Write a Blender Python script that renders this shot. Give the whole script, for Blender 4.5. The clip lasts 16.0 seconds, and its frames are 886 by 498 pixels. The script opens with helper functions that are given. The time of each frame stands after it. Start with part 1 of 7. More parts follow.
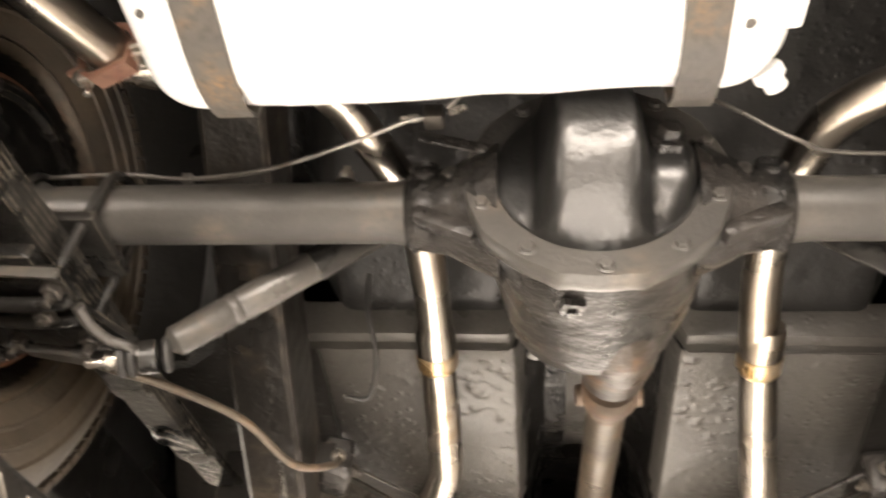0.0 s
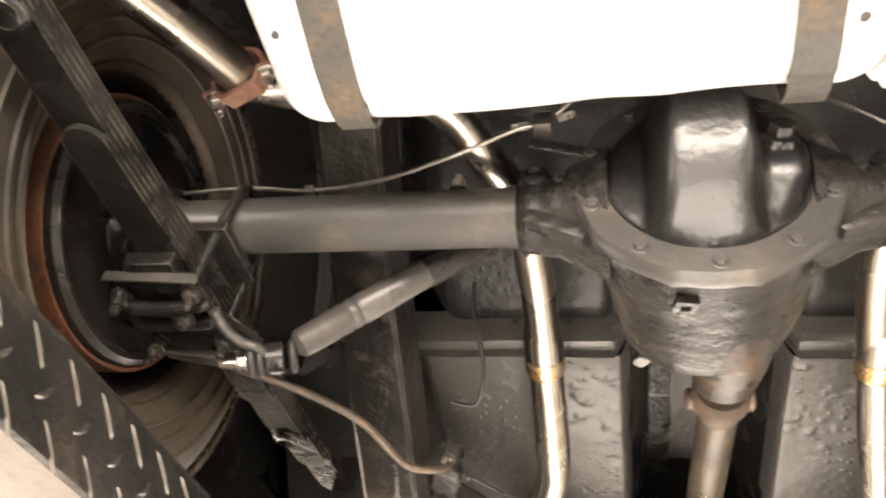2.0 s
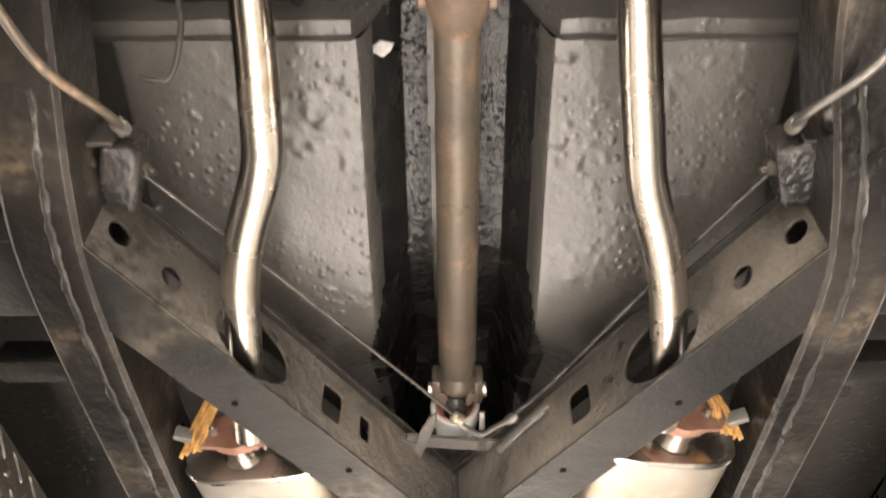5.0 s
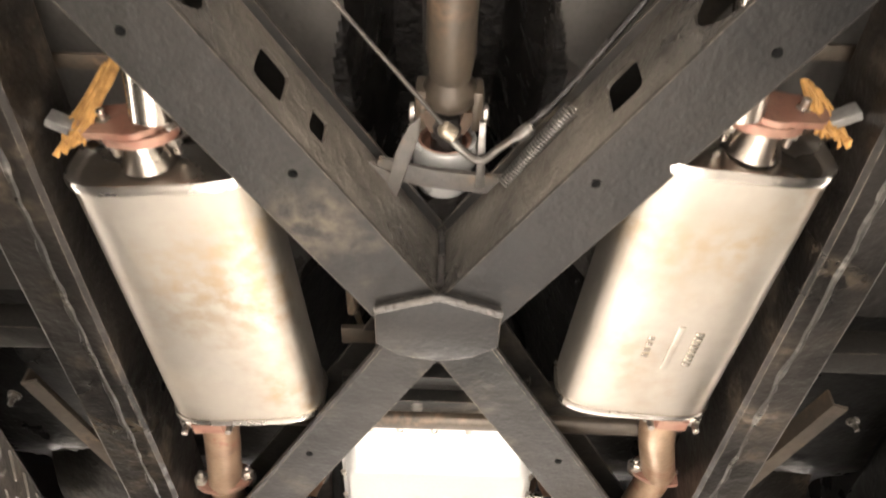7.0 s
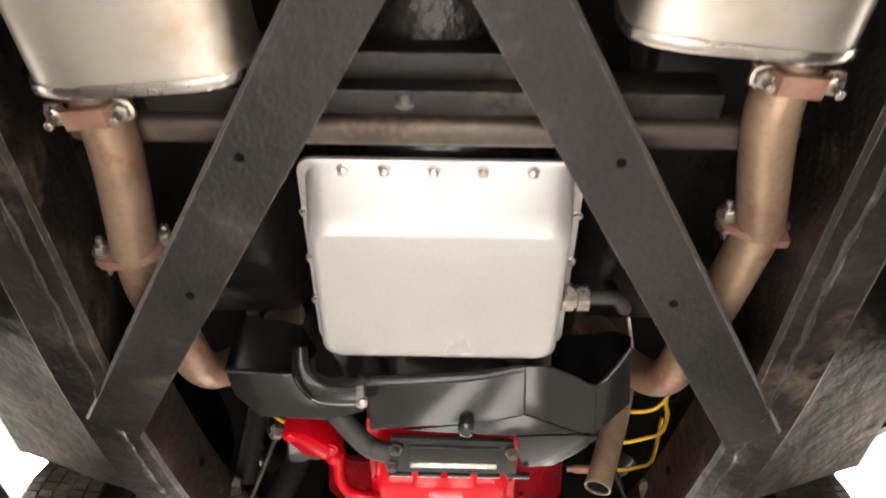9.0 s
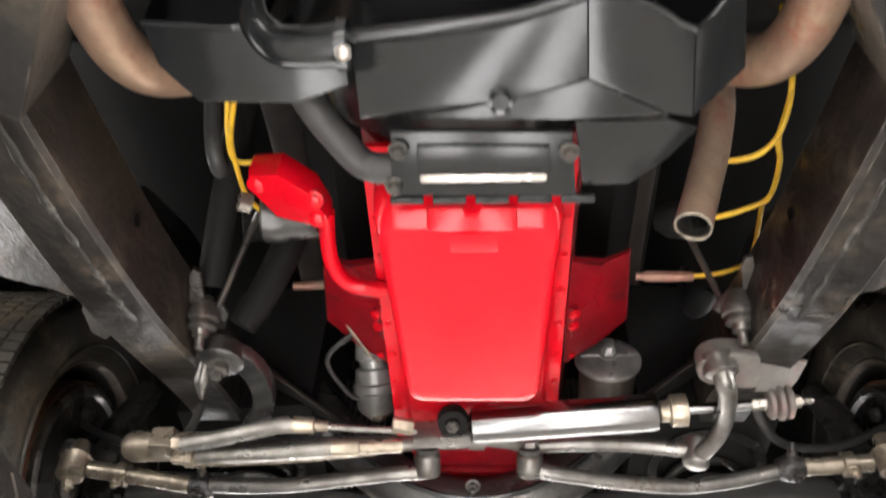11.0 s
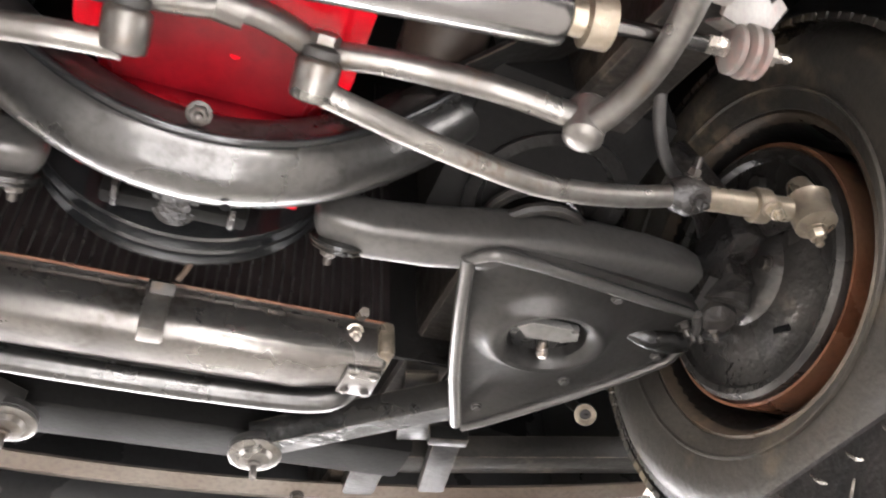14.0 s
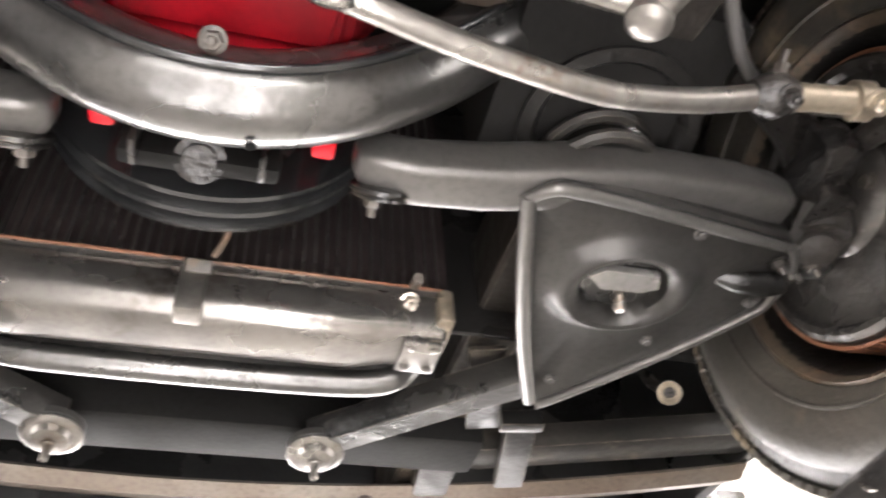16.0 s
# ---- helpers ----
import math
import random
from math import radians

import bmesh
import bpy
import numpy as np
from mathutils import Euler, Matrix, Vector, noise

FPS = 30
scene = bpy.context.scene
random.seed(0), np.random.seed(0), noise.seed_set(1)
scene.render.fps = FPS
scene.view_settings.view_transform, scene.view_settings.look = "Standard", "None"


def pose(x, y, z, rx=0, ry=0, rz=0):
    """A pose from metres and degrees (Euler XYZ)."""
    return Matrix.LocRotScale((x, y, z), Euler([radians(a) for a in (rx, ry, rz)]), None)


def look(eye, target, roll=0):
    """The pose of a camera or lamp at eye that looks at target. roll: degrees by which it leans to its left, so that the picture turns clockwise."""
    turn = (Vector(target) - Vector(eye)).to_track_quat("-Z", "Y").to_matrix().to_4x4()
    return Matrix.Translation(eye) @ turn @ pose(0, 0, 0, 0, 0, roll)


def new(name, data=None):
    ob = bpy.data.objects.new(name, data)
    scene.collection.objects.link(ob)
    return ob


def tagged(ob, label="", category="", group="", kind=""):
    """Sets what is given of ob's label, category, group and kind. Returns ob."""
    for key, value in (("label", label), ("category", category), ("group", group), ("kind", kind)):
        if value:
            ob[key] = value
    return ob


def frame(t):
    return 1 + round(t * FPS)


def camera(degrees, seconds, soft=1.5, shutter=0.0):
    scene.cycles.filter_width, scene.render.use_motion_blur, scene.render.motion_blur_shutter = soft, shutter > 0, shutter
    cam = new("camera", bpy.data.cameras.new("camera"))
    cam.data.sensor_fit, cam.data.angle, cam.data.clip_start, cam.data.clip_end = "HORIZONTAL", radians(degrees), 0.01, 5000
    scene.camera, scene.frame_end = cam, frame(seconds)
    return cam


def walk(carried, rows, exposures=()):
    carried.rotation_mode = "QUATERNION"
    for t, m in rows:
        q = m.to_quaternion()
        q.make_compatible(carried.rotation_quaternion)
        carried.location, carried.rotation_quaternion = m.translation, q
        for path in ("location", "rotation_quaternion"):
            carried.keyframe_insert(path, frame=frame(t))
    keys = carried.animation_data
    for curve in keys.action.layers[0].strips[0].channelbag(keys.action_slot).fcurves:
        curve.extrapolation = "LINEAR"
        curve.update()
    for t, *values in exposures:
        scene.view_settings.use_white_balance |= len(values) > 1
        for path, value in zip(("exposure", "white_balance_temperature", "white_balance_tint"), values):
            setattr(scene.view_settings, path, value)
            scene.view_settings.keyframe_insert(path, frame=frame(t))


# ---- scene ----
cam = camera(56.9, 16.0, 2.0, 0.4)
PATH = [
    (0, (-0.095, -2.002, 1.502), (-0.323, -0.481, 2.78), 5.2),
    (0.5, (-0.136, -2.028, 1.505), (-0.591, -0.567, 2.793), 7.9),
    (1, (-0.153, -2.032, 1.503), (-0.695, -0.601, 2.79), 9.6),
    (1.5, (-0.149, -2.024, 1.489), (-0.692, -0.592, 2.776), 10.7),
    (2, (-0.117, -2.017, 1.462), (-0.555, -0.56, 2.761), 9.6),
    (2.5, (-0.078, -1.99, 1.422), (-0.366, -0.519, 2.747), 6.6),
    (3, (-0.038, -1.951, 1.379), (-0.187, -0.49, 2.737), 3.9),
    (3.2, (-0.019, -1.927, 1.356), (-0.127, -0.476, 2.729), 3.7),
    (5.3, (-0.005, -1.306, 1.224), (-0.019, 0.014, 2.726), 0.3),
    (5.5, (0.008, -1.253, 1.222), (-0.025, 0.091, 2.703), 0.4),
    (6, (0.025, -1.133, 1.213), (-0.048, 0.243, 2.664), 1.4),
    (6.5, (0.011, -1.005, 1.228), (-0.035, 0.371, 2.678), 2.0),
    (7, (-0.006, -0.853, 1.245), (0.009, 0.511, 2.708), 1.4),
    (7.5, (-0.008, -0.715, 1.25), (0.029, 0.651, 2.71), 0.4),
    (8, (0.001, -0.546, 1.267), (0.03, 0.818, 2.73), -0.1),
    (8.2, (0.014, -0.485, 1.269), (0.034, 0.879, 2.732), 0.1),
    (10.3, (0.026, 0.095, 1.298), (-0.044, 1.409, 2.804), 2.9),
    (10.5, (0.022, 0.141, 1.298), (-0.055, 1.456, 2.804), 2.8),
    (11, (0.031, 0.313, 1.296), (-0.069, 1.65, 2.78), 2.7),
    (11.5, (0.044, 0.483, 1.303), (-0.082, 1.835, 2.772), 3.1),
    (12, (0.044, 0.593, 1.309), (-0.081, 1.971, 2.753), 3.3),
    (12.5, (0.002, 0.709, 1.337), (-0.021, 2.118, 2.756), 2.6),
    (13, (-0.016, 0.806, 1.399), (0.211, 2.196, 2.819), 0.1),
    (13.5, (-0.008, 0.882, 1.42), (0.437, 2.267, 2.793), -1.4),
    (14, (0.023, 0.963, 1.429), (0.612, 2.347, 2.747), -3.4),
    (14.5, (0.068, 1.021, 1.44), (0.721, 2.364, 2.77), -4.8),
    (15, (0.103, 1.049, 1.439), (0.789, 2.347, 2.798), -5.9),
    (15.5, (0.105, 1.065, 1.432), (0.737, 2.375, 2.805), -6.4),
    (16, (0.063, 1.088, 1.43), (0.513, 2.467, 2.808), -4.9),
]
walk(cam, [(t, look(eye, target, roll)) for t, eye, target, roll in PATH],
     [(0.0, 0.55, 7260, 14), (0.6, 0.17, 7260, 14), (1.1, 0.37, 7260, 14), (1.5, 0.52, 7260, 14), (2.5, 0.75, 7210, 14), (3.2, 0.72, 7160, 14), (5.3, 0.82, 6910, 14), (6.5, 0.75, 6910, 14), (7.5, 0.27, 6860, 14), (8.0, -0.14, 6810, 14), (10.5, -0.12, 6290, 11.5), (11.0, 0.36, 6190, 11.5), (11.5, 0.65, 6120, 11.5), (12.0, 0.78, 6060, 11.5), (13.5, 0.90, 6020, 11.5), (14.0, 0.98, 6160, 14), (15.0, 1.18, 6260, 14), (16.0, 1.28, 6260, 14)])

# ---- world, lamps, exposure ----
world = bpy.data.worlds.new("garage_air")
scene.world = world
world.use_nodes = True
world.node_tree.nodes["Background"].inputs[0].default_value = (1.0, 0.97, 0.93, 1)
world.node_tree.nodes["Background"].inputs[1].default_value = 0.6
scene.view_settings.exposure = 0.0


def area_lamp(name, loc, target, sx, sy, power, colour):
    lamp = bpy.data.lights.new(name, "AREA")
    lamp.shape, lamp.size, lamp.size_y, lamp.energy, lamp.color = "RECTANGLE", sx, sy, power, colour
    ob = new(name, lamp)
    ob.matrix_world = look(loc, target)
    return ob


WARM = (1.0, 0.955, 0.90)
# wide fill lamps added out of view at the side, rear and front walls
for fill_x in (-5.85, 5.85):
    area_lamp("added_side_fill", (fill_x, -0.3, 1.7), (0, -0.3, 1.7), 10.0, 3.0, 400.0, WARM)
area_lamp("added_rear_fill", (0, -7.85, 1.5), (0, 0, 1.5), 7.0, 2.8, 1300.0, WARM)
area_lamp("added_front_fill", (0, 7.85, 1.5), (0, 0, 1.5), 7.0, 2.8, 700.0, WARM)
# added fill lamps, unseen, long and flat on the floor under the car
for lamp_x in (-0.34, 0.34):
    area_lamp("added_floor_fill", (lamp_x, -0.85, 0.10), (lamp_x, -0.85, 3.0), 0.36, 4.5, 40.0, WARM)


# ---- materials ----
def mat(name, colour, second=None, rough=0.5, metal=0.0, scale=8.0, fine=120.0, bump=0.15, amount=0.5, rough_var=0.15,
        spots=None, spot_scale=25.0, spot_edge=0.62, coat=0.0, lump=0.0, lump_scale=40.0, grainy=0.5, drops=0.0, drop_scale=55.0, edge=None, spec=0.5):
    """A painted or metal surface: two colours mixed by a large noise, a fine grain, optional spots, and fine relief."""
    m = bpy.data.materials.new(name)
    m.use_nodes = True
    nt = m.node_tree
    n, l = nt.nodes, nt.links
    b = n["Principled BSDF"]
    tc = n.new("ShaderNodeTexCoord")

    def noise_node(s, detail=6.0):
        k = n.new("ShaderNodeTexNoise")
        k.inputs["Scale"].default_value, k.inputs["Detail"].default_value = s, detail
        l.new(tc.outputs["Object"], k.inputs["Vector"])
        return k

    def mix(fac, a, c):
        k = n.new("ShaderNodeMix")
        k.data_type = "RGBA"
        for socket, value in ((k.inputs[0], fac), (k.inputs[6], a), (k.inputs[7], c)):
            if isinstance(value, bpy.types.NodeSocket):
                l.new(value, socket)
            else:
                socket.default_value = value
        return k.outputs[2]

    def ramp(source, lo, hi):
        k = n.new("ShaderNodeMapRange")
        k.inputs[1].default_value, k.inputs[2].default_value = lo, hi
        l.new(source, k.inputs[0])
        return k.outputs[0]

    big, grain = noise_node(scale), noise_node(fine, 3.0)
    second = second or tuple(0.6 * c for c in colour)
    c1, c2 = (*colour, 1), (*second, 1)
    f = n.new("ShaderNodeMath")
    f.operation = "MULTIPLY"
    l.new(ramp(big.outputs[0], 0.38, 0.68), f.inputs[0])
    f.inputs[1].default_value = amount * 2 if amount < 0.5 else 1.0
    col = mix(f.outputs[0], c1, c2)
    def times(a, c):
        k = n.new("ShaderNodeMath")
        k.operation = "MULTIPLY"
        for socket, value in ((k.inputs[0], a), (k.inputs[1], c)):
            if isinstance(value, bpy.types.NodeSocket):
                l.new(value, socket)
            else:
                socket.default_value = value
        return k.outputs[0]

    col = mix(times(ramp(grain.outputs[0], 0.45, 1.1), grainy * 2), col, (*[0.45 * c for c in colour], 1))
    if spots:
        s, breakup = noise_node(spot_scale, 8.0), noise_node(spot_scale * 7, 5.0)
        scuff = times(ramp(s.outputs[0], spot_edge - 0.06, spot_edge + 0.12), ramp(breakup.outputs[0], 0.36, 0.62))
        col = mix(scuff, col, (*spots, 1))
    if edge:
        # paint worn through to bare, dusty metal along sharp edges
        bev, geo, dot = n.new("ShaderNodeBevel"), n.new("ShaderNodeNewGeometry"), n.new("ShaderNodeVectorMath")
        bev.samples, bev.inputs[0].default_value, dot.operation = 3, 0.003, "DOT_PRODUCT"
        l.new(bev.outputs[0], dot.inputs[0])
        l.new(geo.outputs["Normal"], dot.inputs[1])
        chip = noise_node(45.0, 5.0)
        col = mix(times(ramp(dot.outputs["Value"], 0.985, 0.85), ramp(chip.outputs[0], 0.40, 0.60)), col, (*edge, 1))
    l.new(col, b.inputs["Base Color"])
    r = n.new("ShaderNodeMapRange")
    l.new(big.outputs[0], r.inputs[0])
    r.inputs[1].default_value, r.inputs[2].default_value = 0.3, 0.7
    r.inputs[3].default_value, r.inputs[4].default_value = max(0.05, rough - rough_var), min(1, rough + rough_var)
    l.new(r.outputs[0], b.inputs["Roughness"])
    b.inputs["Metallic"].default_value = metal
    b.inputs["Specular IOR Level"].default_value = spec
    b.inputs["Coat Weight"].default_value = coat
    b.inputs["Coat Roughness"].default_value = 0.12
    bp = n.new("ShaderNodeBump")
    bp.inputs["Strength"].default_value, bp.inputs["Distance"].default_value = bump, 0.002
    l.new(grain.outputs[0], bp.inputs["Height"])
    if lump:
        k = noise_node(lump_scale, 4.0)
        b2 = n.new("ShaderNodeBump")
        b2.inputs["Strength"].default_value, b2.inputs["Distance"].default_value = lump, 0.01
        l.new(k.outputs[0], b2.inputs["Height"])
        l.new(b2.outputs[0], bp.inputs["Normal"])
    if drops:
        # rounded drops of thick coating, in patches
        vor = n.new("ShaderNodeTexVoronoi")
        vor.inputs["Scale"].default_value, vor.inputs["Randomness"].default_value = drop_scale, 1.0
        l.new(tc.outputs["Object"], vor.inputs["Vector"])
        dome = n.new("ShaderNodeMapRange")
        dome.interpolation_type = "SMOOTHSTEP"
        dome.inputs[1].default_value, dome.inputs[2].default_value = 0.42, 0.05
        l.new(vor.outputs["Distance"], dome.inputs[0])
        patch = noise_node(5.0, 3.0)
        b3 = n.new("ShaderNodeBump")
        b3.inputs["Strength"].default_value, b3.inputs["Distance"].default_value = drops, 0.005
        l.new(times(dome.outputs[0], ramp(patch.outputs[0], 0.44, 0.62)), b3.inputs["Height"])
        l.new(bp.outputs[0], b3.inputs["Normal"])
        bp = b3
    l.new(bp.outputs[0], b.inputs["Normal"])
    return m


def glow(name, colour, strength):
    m = bpy.data.materials.new(name)
    m.use_nodes = True
    b = m.node_tree.nodes["Principled BSDF"]
    b.inputs["Emission Color"].default_value, b.inputs["Emission Strength"].default_value = (*colour, 1), strength
    b.inputs["Base Color"].default_value = (0.8, 0.8, 0.8, 1)
    return m


CHASSIS = mat("worn_black_chassis_paint", (0.0105, 0.0103, 0.010), (0.024, 0.0215, 0.0185), 0.42, scale=4, bump=0.35, fine=150, spots=(0.085, 0.07, 0.052), spot_scale=7, spot_edge=0.62, lump=0.3, lump_scale=24, edge=(0.17, 0.14, 0.11), spec=0.22)
WEBPAINT = mat("greasy_black_web_paint", (0.045, 0.041, 0.036), (0.10, 0.087, 0.071), 0.34, scale=5, bump=0.6, fine=150, spots=(0.010, 0.0095, 0.009), spot_scale=11, spot_edge=0.58, lump=0.7, lump_scale=30, spec=0.5)
COVER = mat("glossy_black_differential_paint", (0.006, 0.006, 0.0058), (0.012, 0.0115, 0.011), 0.36, scale=9, bump=0.35, fine=110, rough_var=0.06, lump=0.35, lump_scale=30, spec=0.9)
WELD = mat("dusty_grey_weld_bead", (0.030, 0.027, 0.023), (0.014, 0.013, 0.011), 0.36, 0.1, scale=16, bump=0.6, fine=200, spots=(0.17, 0.16, 0.14), spot_scale=20, spot_edge=0.60)
PINION = mat("rust_streaked_black_casting", (0.009, 0.0087, 0.0085), (0.020, 0.0165, 0.0135), 0.30, scale=9, bump=0.4, lump=0.4, lump_scale=40, spots=(0.075, 0.048, 0.03), spot_scale=10, spot_edge=0.66, spec=0.4)
RUSTBARREL = mat("oily_brown_pinion_rust", (0.048, 0.032, 0.021), (0.022, 0.0175, 0.014), 0.36, 0.1, scale=14, bump=0.4, lump=0.35, lump_scale=40, spots=(0.15, 0.085, 0.042), spot_scale=16, spot_edge=0.58, spec=0.45)
RAIL = mat("dusty_brown_black_rail_paint", (0.0085, 0.0076, 0.0068), (0.023, 0.019, 0.0155), 0.38, scale=4, bump=0.4, fine=140, spots=(0.10, 0.078, 0.056), spot_scale=10, spot_edge=0.60, lump=0.45, lump_scale=30, edge=(0.20, 0.17, 0.14), spec=0.32)
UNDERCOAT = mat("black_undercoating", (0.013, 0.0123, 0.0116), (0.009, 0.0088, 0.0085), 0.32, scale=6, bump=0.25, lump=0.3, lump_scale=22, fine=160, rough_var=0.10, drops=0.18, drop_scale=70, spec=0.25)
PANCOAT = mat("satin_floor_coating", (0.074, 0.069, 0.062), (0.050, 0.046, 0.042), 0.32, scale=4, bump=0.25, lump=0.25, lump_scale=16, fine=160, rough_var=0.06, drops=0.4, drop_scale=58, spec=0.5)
TARSHADE = mat("tarry_tunnel_shade", (0.0075, 0.007, 0.0065), (0.014, 0.0125, 0.011), 0.24, scale=9, bump=0.5, lump=1.0, lump_scale=48, fine=150, rough_var=0.10, drops=0.7, drop_scale=80, spec=0.55)
# near-black that puts deep shade into the colour; also used for black rubber
VOID = mat("shade_and_rubber_black", (0.006, 0.0058, 0.0055), (0.010, 0.0095, 0.009), 0.7, scale=5, bump=0.3, spec=0.12)
SHADERUST = mat("shaded_dark_rust", (0.030, 0.021, 0.016), (0.013, 0.011, 0.010), 0.6, 0.1, scale=14, bump=0.5)
CANBROWN = mat("dull_brown_filter_can", (0.075, 0.057, 0.044), (0.038, 0.031, 0.026), 0.38, 0.2, scale=12, bump=0.2)
CORRODED = mat("orange_white_corrosion", (0.34, 0.20, 0.08), (0.40, 0.36, 0.30), 0.65, scale=38, bump=0.6)
SATIN = mat("satin_black_paint", (0.0085, 0.0083, 0.008), (0.020, 0.0185, 0.0165), 0.27, scale=7, bump=0.3, lump=0.3, lump_scale=28, edge=(0.15, 0.13, 0.105), spec=0.42)
ARMBLACK = mat("satin_black_suspension_paint", (0.095, 0.091, 0.086), (0.070, 0.067, 0.063), 0.34, 0.5, scale=7, bump=0.12, lump=0.05, lump_scale=20, rough_var=0.05)
GREASY = mat("greasy_black_cast_iron", (0.013, 0.0125, 0.012), (0.032, 0.028, 0.025), 0.27, scale=14, bump=0.4, lump=0.45, lump_scale=70, fine=220, spec=0.4)
AXLE = mat("satin_grey_black_axle_paint", (0.060, 0.056, 0.051), (0.036, 0.034, 0.031), 0.40, scale=9, bump=0.3, fine=180, spots=(0.09, 0.075, 0.06), spot_scale=12, spot_edge=0.6)
GLOSS = mat("glossy_black_stamped_steel", (0.009, 0.0094, 0.0097), (0.014, 0.0143, 0.0146), 0.20, scale=8, bump=0.06, rough_var=0.05, lump=0.03, lump_scale=12, coat=0.15, spec=0.45)
WHITE = mat("white_tank_paint", (0.82, 0.82, 0.81), (0.76, 0.76, 0.76), 0.35, scale=5, bump=0.05, amount=0.4)
STRAP = mat("weathered_strap_steel", (0.060, 0.055, 0.050), (0.085, 0.074, 0.060), 0.6, scale=22, bump=0.5, spots=(0.16, 0.10, 0.055), spot_scale=22, spot_edge=0.62)
STEEL = mat("aluminised_exhaust_steel", (0.52, 0.48, 0.43), (0.42, 0.37, 0.31), 0.27, 1.0, scale=7, bump=0.05, fine=90, rough_var=0.09, spots=(0.36, 0.29, 0.21), spot_scale=6, spot_edge=0.62, grainy=0.15)
MUFFLER = mat("brushed_muffler_shell", (0.46, 0.43, 0.385), (0.36, 0.325, 0.275), 0.46, 1.0, scale=5, bump=0.03, fine=60, rough_var=0.10, spots=(0.34, 0.27, 0.19), spot_scale=6, spot_edge=0.58, lump=0.10, lump_scale=9, grainy=0.1)
ENDCAP = mat("bright_pressed_end_cap", (0.60, 0.57, 0.53), (0.36, 0.33, 0.29), 0.26, 1.0, scale=9, bump=0.08, fine=90, rough_var=0.08, lump=0.1, lump_scale=14, grainy=0.15)
HEAT = mat("straw_heat_tint_weld", (0.62, 0.40, 0.18), (0.54, 0.47, 0.37), 0.30, 0.95, scale=30, bump=0.1)
RUSTY = mat("rusty_brown_iron", (0.11, 0.072, 0.048), (0.065, 0.047, 0.034), 0.62, 0.2, scale=16, bump=0.5, spots=(0.18, 0.10, 0.05), spot_scale=30)
SHAFT = mat("brown_surface_rust_shaft", (0.092, 0.072, 0.052), (0.055, 0.045, 0.035), 0.42, 0.35, scale=9, bump=0.25, spots=(0.19, 0.125, 0.08), spot_scale=14, spot_edge=0.58)
PIPE_RUST = mat("tan_rusted_head_pipe", (0.34, 0.235, 0.155), (0.20, 0.12, 0.08), 0.45, 0.45, scale=12, bump=0.3, spots=(0.22, 0.085, 0.05), spot_scale=16, spot_edge=0.58)
STUBPIPE = mat("tan_pipe_with_red_overspray", (0.36, 0.27, 0.20), (0.24, 0.16, 0.11), 0.42, 0.4, scale=12, bump=0.25, spots=(0.30, 0.05, 0.05), spot_scale=9, spot_edge=0.55)
# darker copy of the red enamel: shade in the colour, plus random dark spots
REDSHADE = mat("shaded_red_engine_enamel", (0.24, 0.004, 0.009), (0.12, 0.004, 0.007), 0.34, scale=7, bump=0.12, lump=0.15, lump_scale=26, spots=(0.03, 0.012, 0.010), spot_scale=12, spot_edge=0.60, spec=0.35)
CLAMP = mat("red_brown_clamp_steel", (0.25, 0.115, 0.08), (0.33, 0.20, 0.145), 0.48, 0.4, scale=30, bump=0.4)
PINKFLANGE = mat("pinkish_rusted_flange", (0.30, 0.165, 0.125), (0.20, 0.10, 0.072), 0.55, 0.3, scale=22, bump=0.4, spots=(0.36, 0.26, 0.20), spot_scale=18, spot_edge=0.6)
BOLT = mat("zinc_bolt", (0.50, 0.46, 0.41), (0.32, 0.29, 0.25), 0.32, 0.9, scale=40, bump=0.2)
DARKBOLT = mat("dark_bolt", (0.045, 0.042, 0.039), (0.085, 0.073, 0.06), 0.36, 0.5, scale=40, bump=0.3)
STRING = mat("tan_orange_hanger_cloth", (0.50, 0.27, 0.08), (0.24, 0.12, 0.04), 0.85, scale=60, bump=0.6, fine=300)
RED = mat("glossy_red_engine_enamel", (0.62, 0.003, 0.012), (0.52, 0.002, 0.010), 0.20, scale=6, bump=0.05, amount=0.5, rough_var=0.04, lump=0.05, lump_scale=10, grainy=0.2, spec=0.32)
CREAM = mat("cast_aluminium_pan", (0.475, 0.472, 0.452), (0.425, 0.422, 0.405), 0.30, 0.35, scale=4, bump=0.05, fine=200, amount=0.4, grainy=0.15, rough_var=0.05)
GREY = mat("graphite_grey_paint", (0.125, 0.123, 0.119), (0.070, 0.068, 0.066), 0.29, 0.85, scale=8, bump=0.12, rough_var=0.08, lump=0.12, lump_scale=22, spots=(0.03, 0.027, 0.025), spot_scale=18, spot_edge=0.62, edge=(0.30, 0.28, 0.26))
LINK = mat("bare_grey_steel_linkage", (0.21, 0.20, 0.185), (0.10, 0.092, 0.082), 0.36, 0.8, scale=18, bump=0.25, spots=(0.10, 0.07, 0.047), spot_scale=20, spot_edge=0.60)
BRAID = mat("braided_steel_hose", (0.33, 0.315, 0.285), (0.19, 0.178, 0.16), 0.34, 0.8, scale=30, bump=0.6, fine=420, spots=(0.14, 0.12, 0.09), spot_scale=24, spot_edge=0.62)
TAN = mat("yellowed_plated_steel", (0.40, 0.345, 0.265), (0.17, 0.14, 0.105), 0.33, 0.7, scale=26, bump=0.35, spots=(0.06, 0.05, 0.04), spot_scale=20, spot_edge=0.60)
CHROME = mat("polished_cylinder_steel", (0.235, 0.23, 0.227), (0.17, 0.167, 0.164), 0.21, 1.0, scale=6, bump=0.05, rough_var=0.05, grainy=0.15, lump=0.04, lump_scale=14)
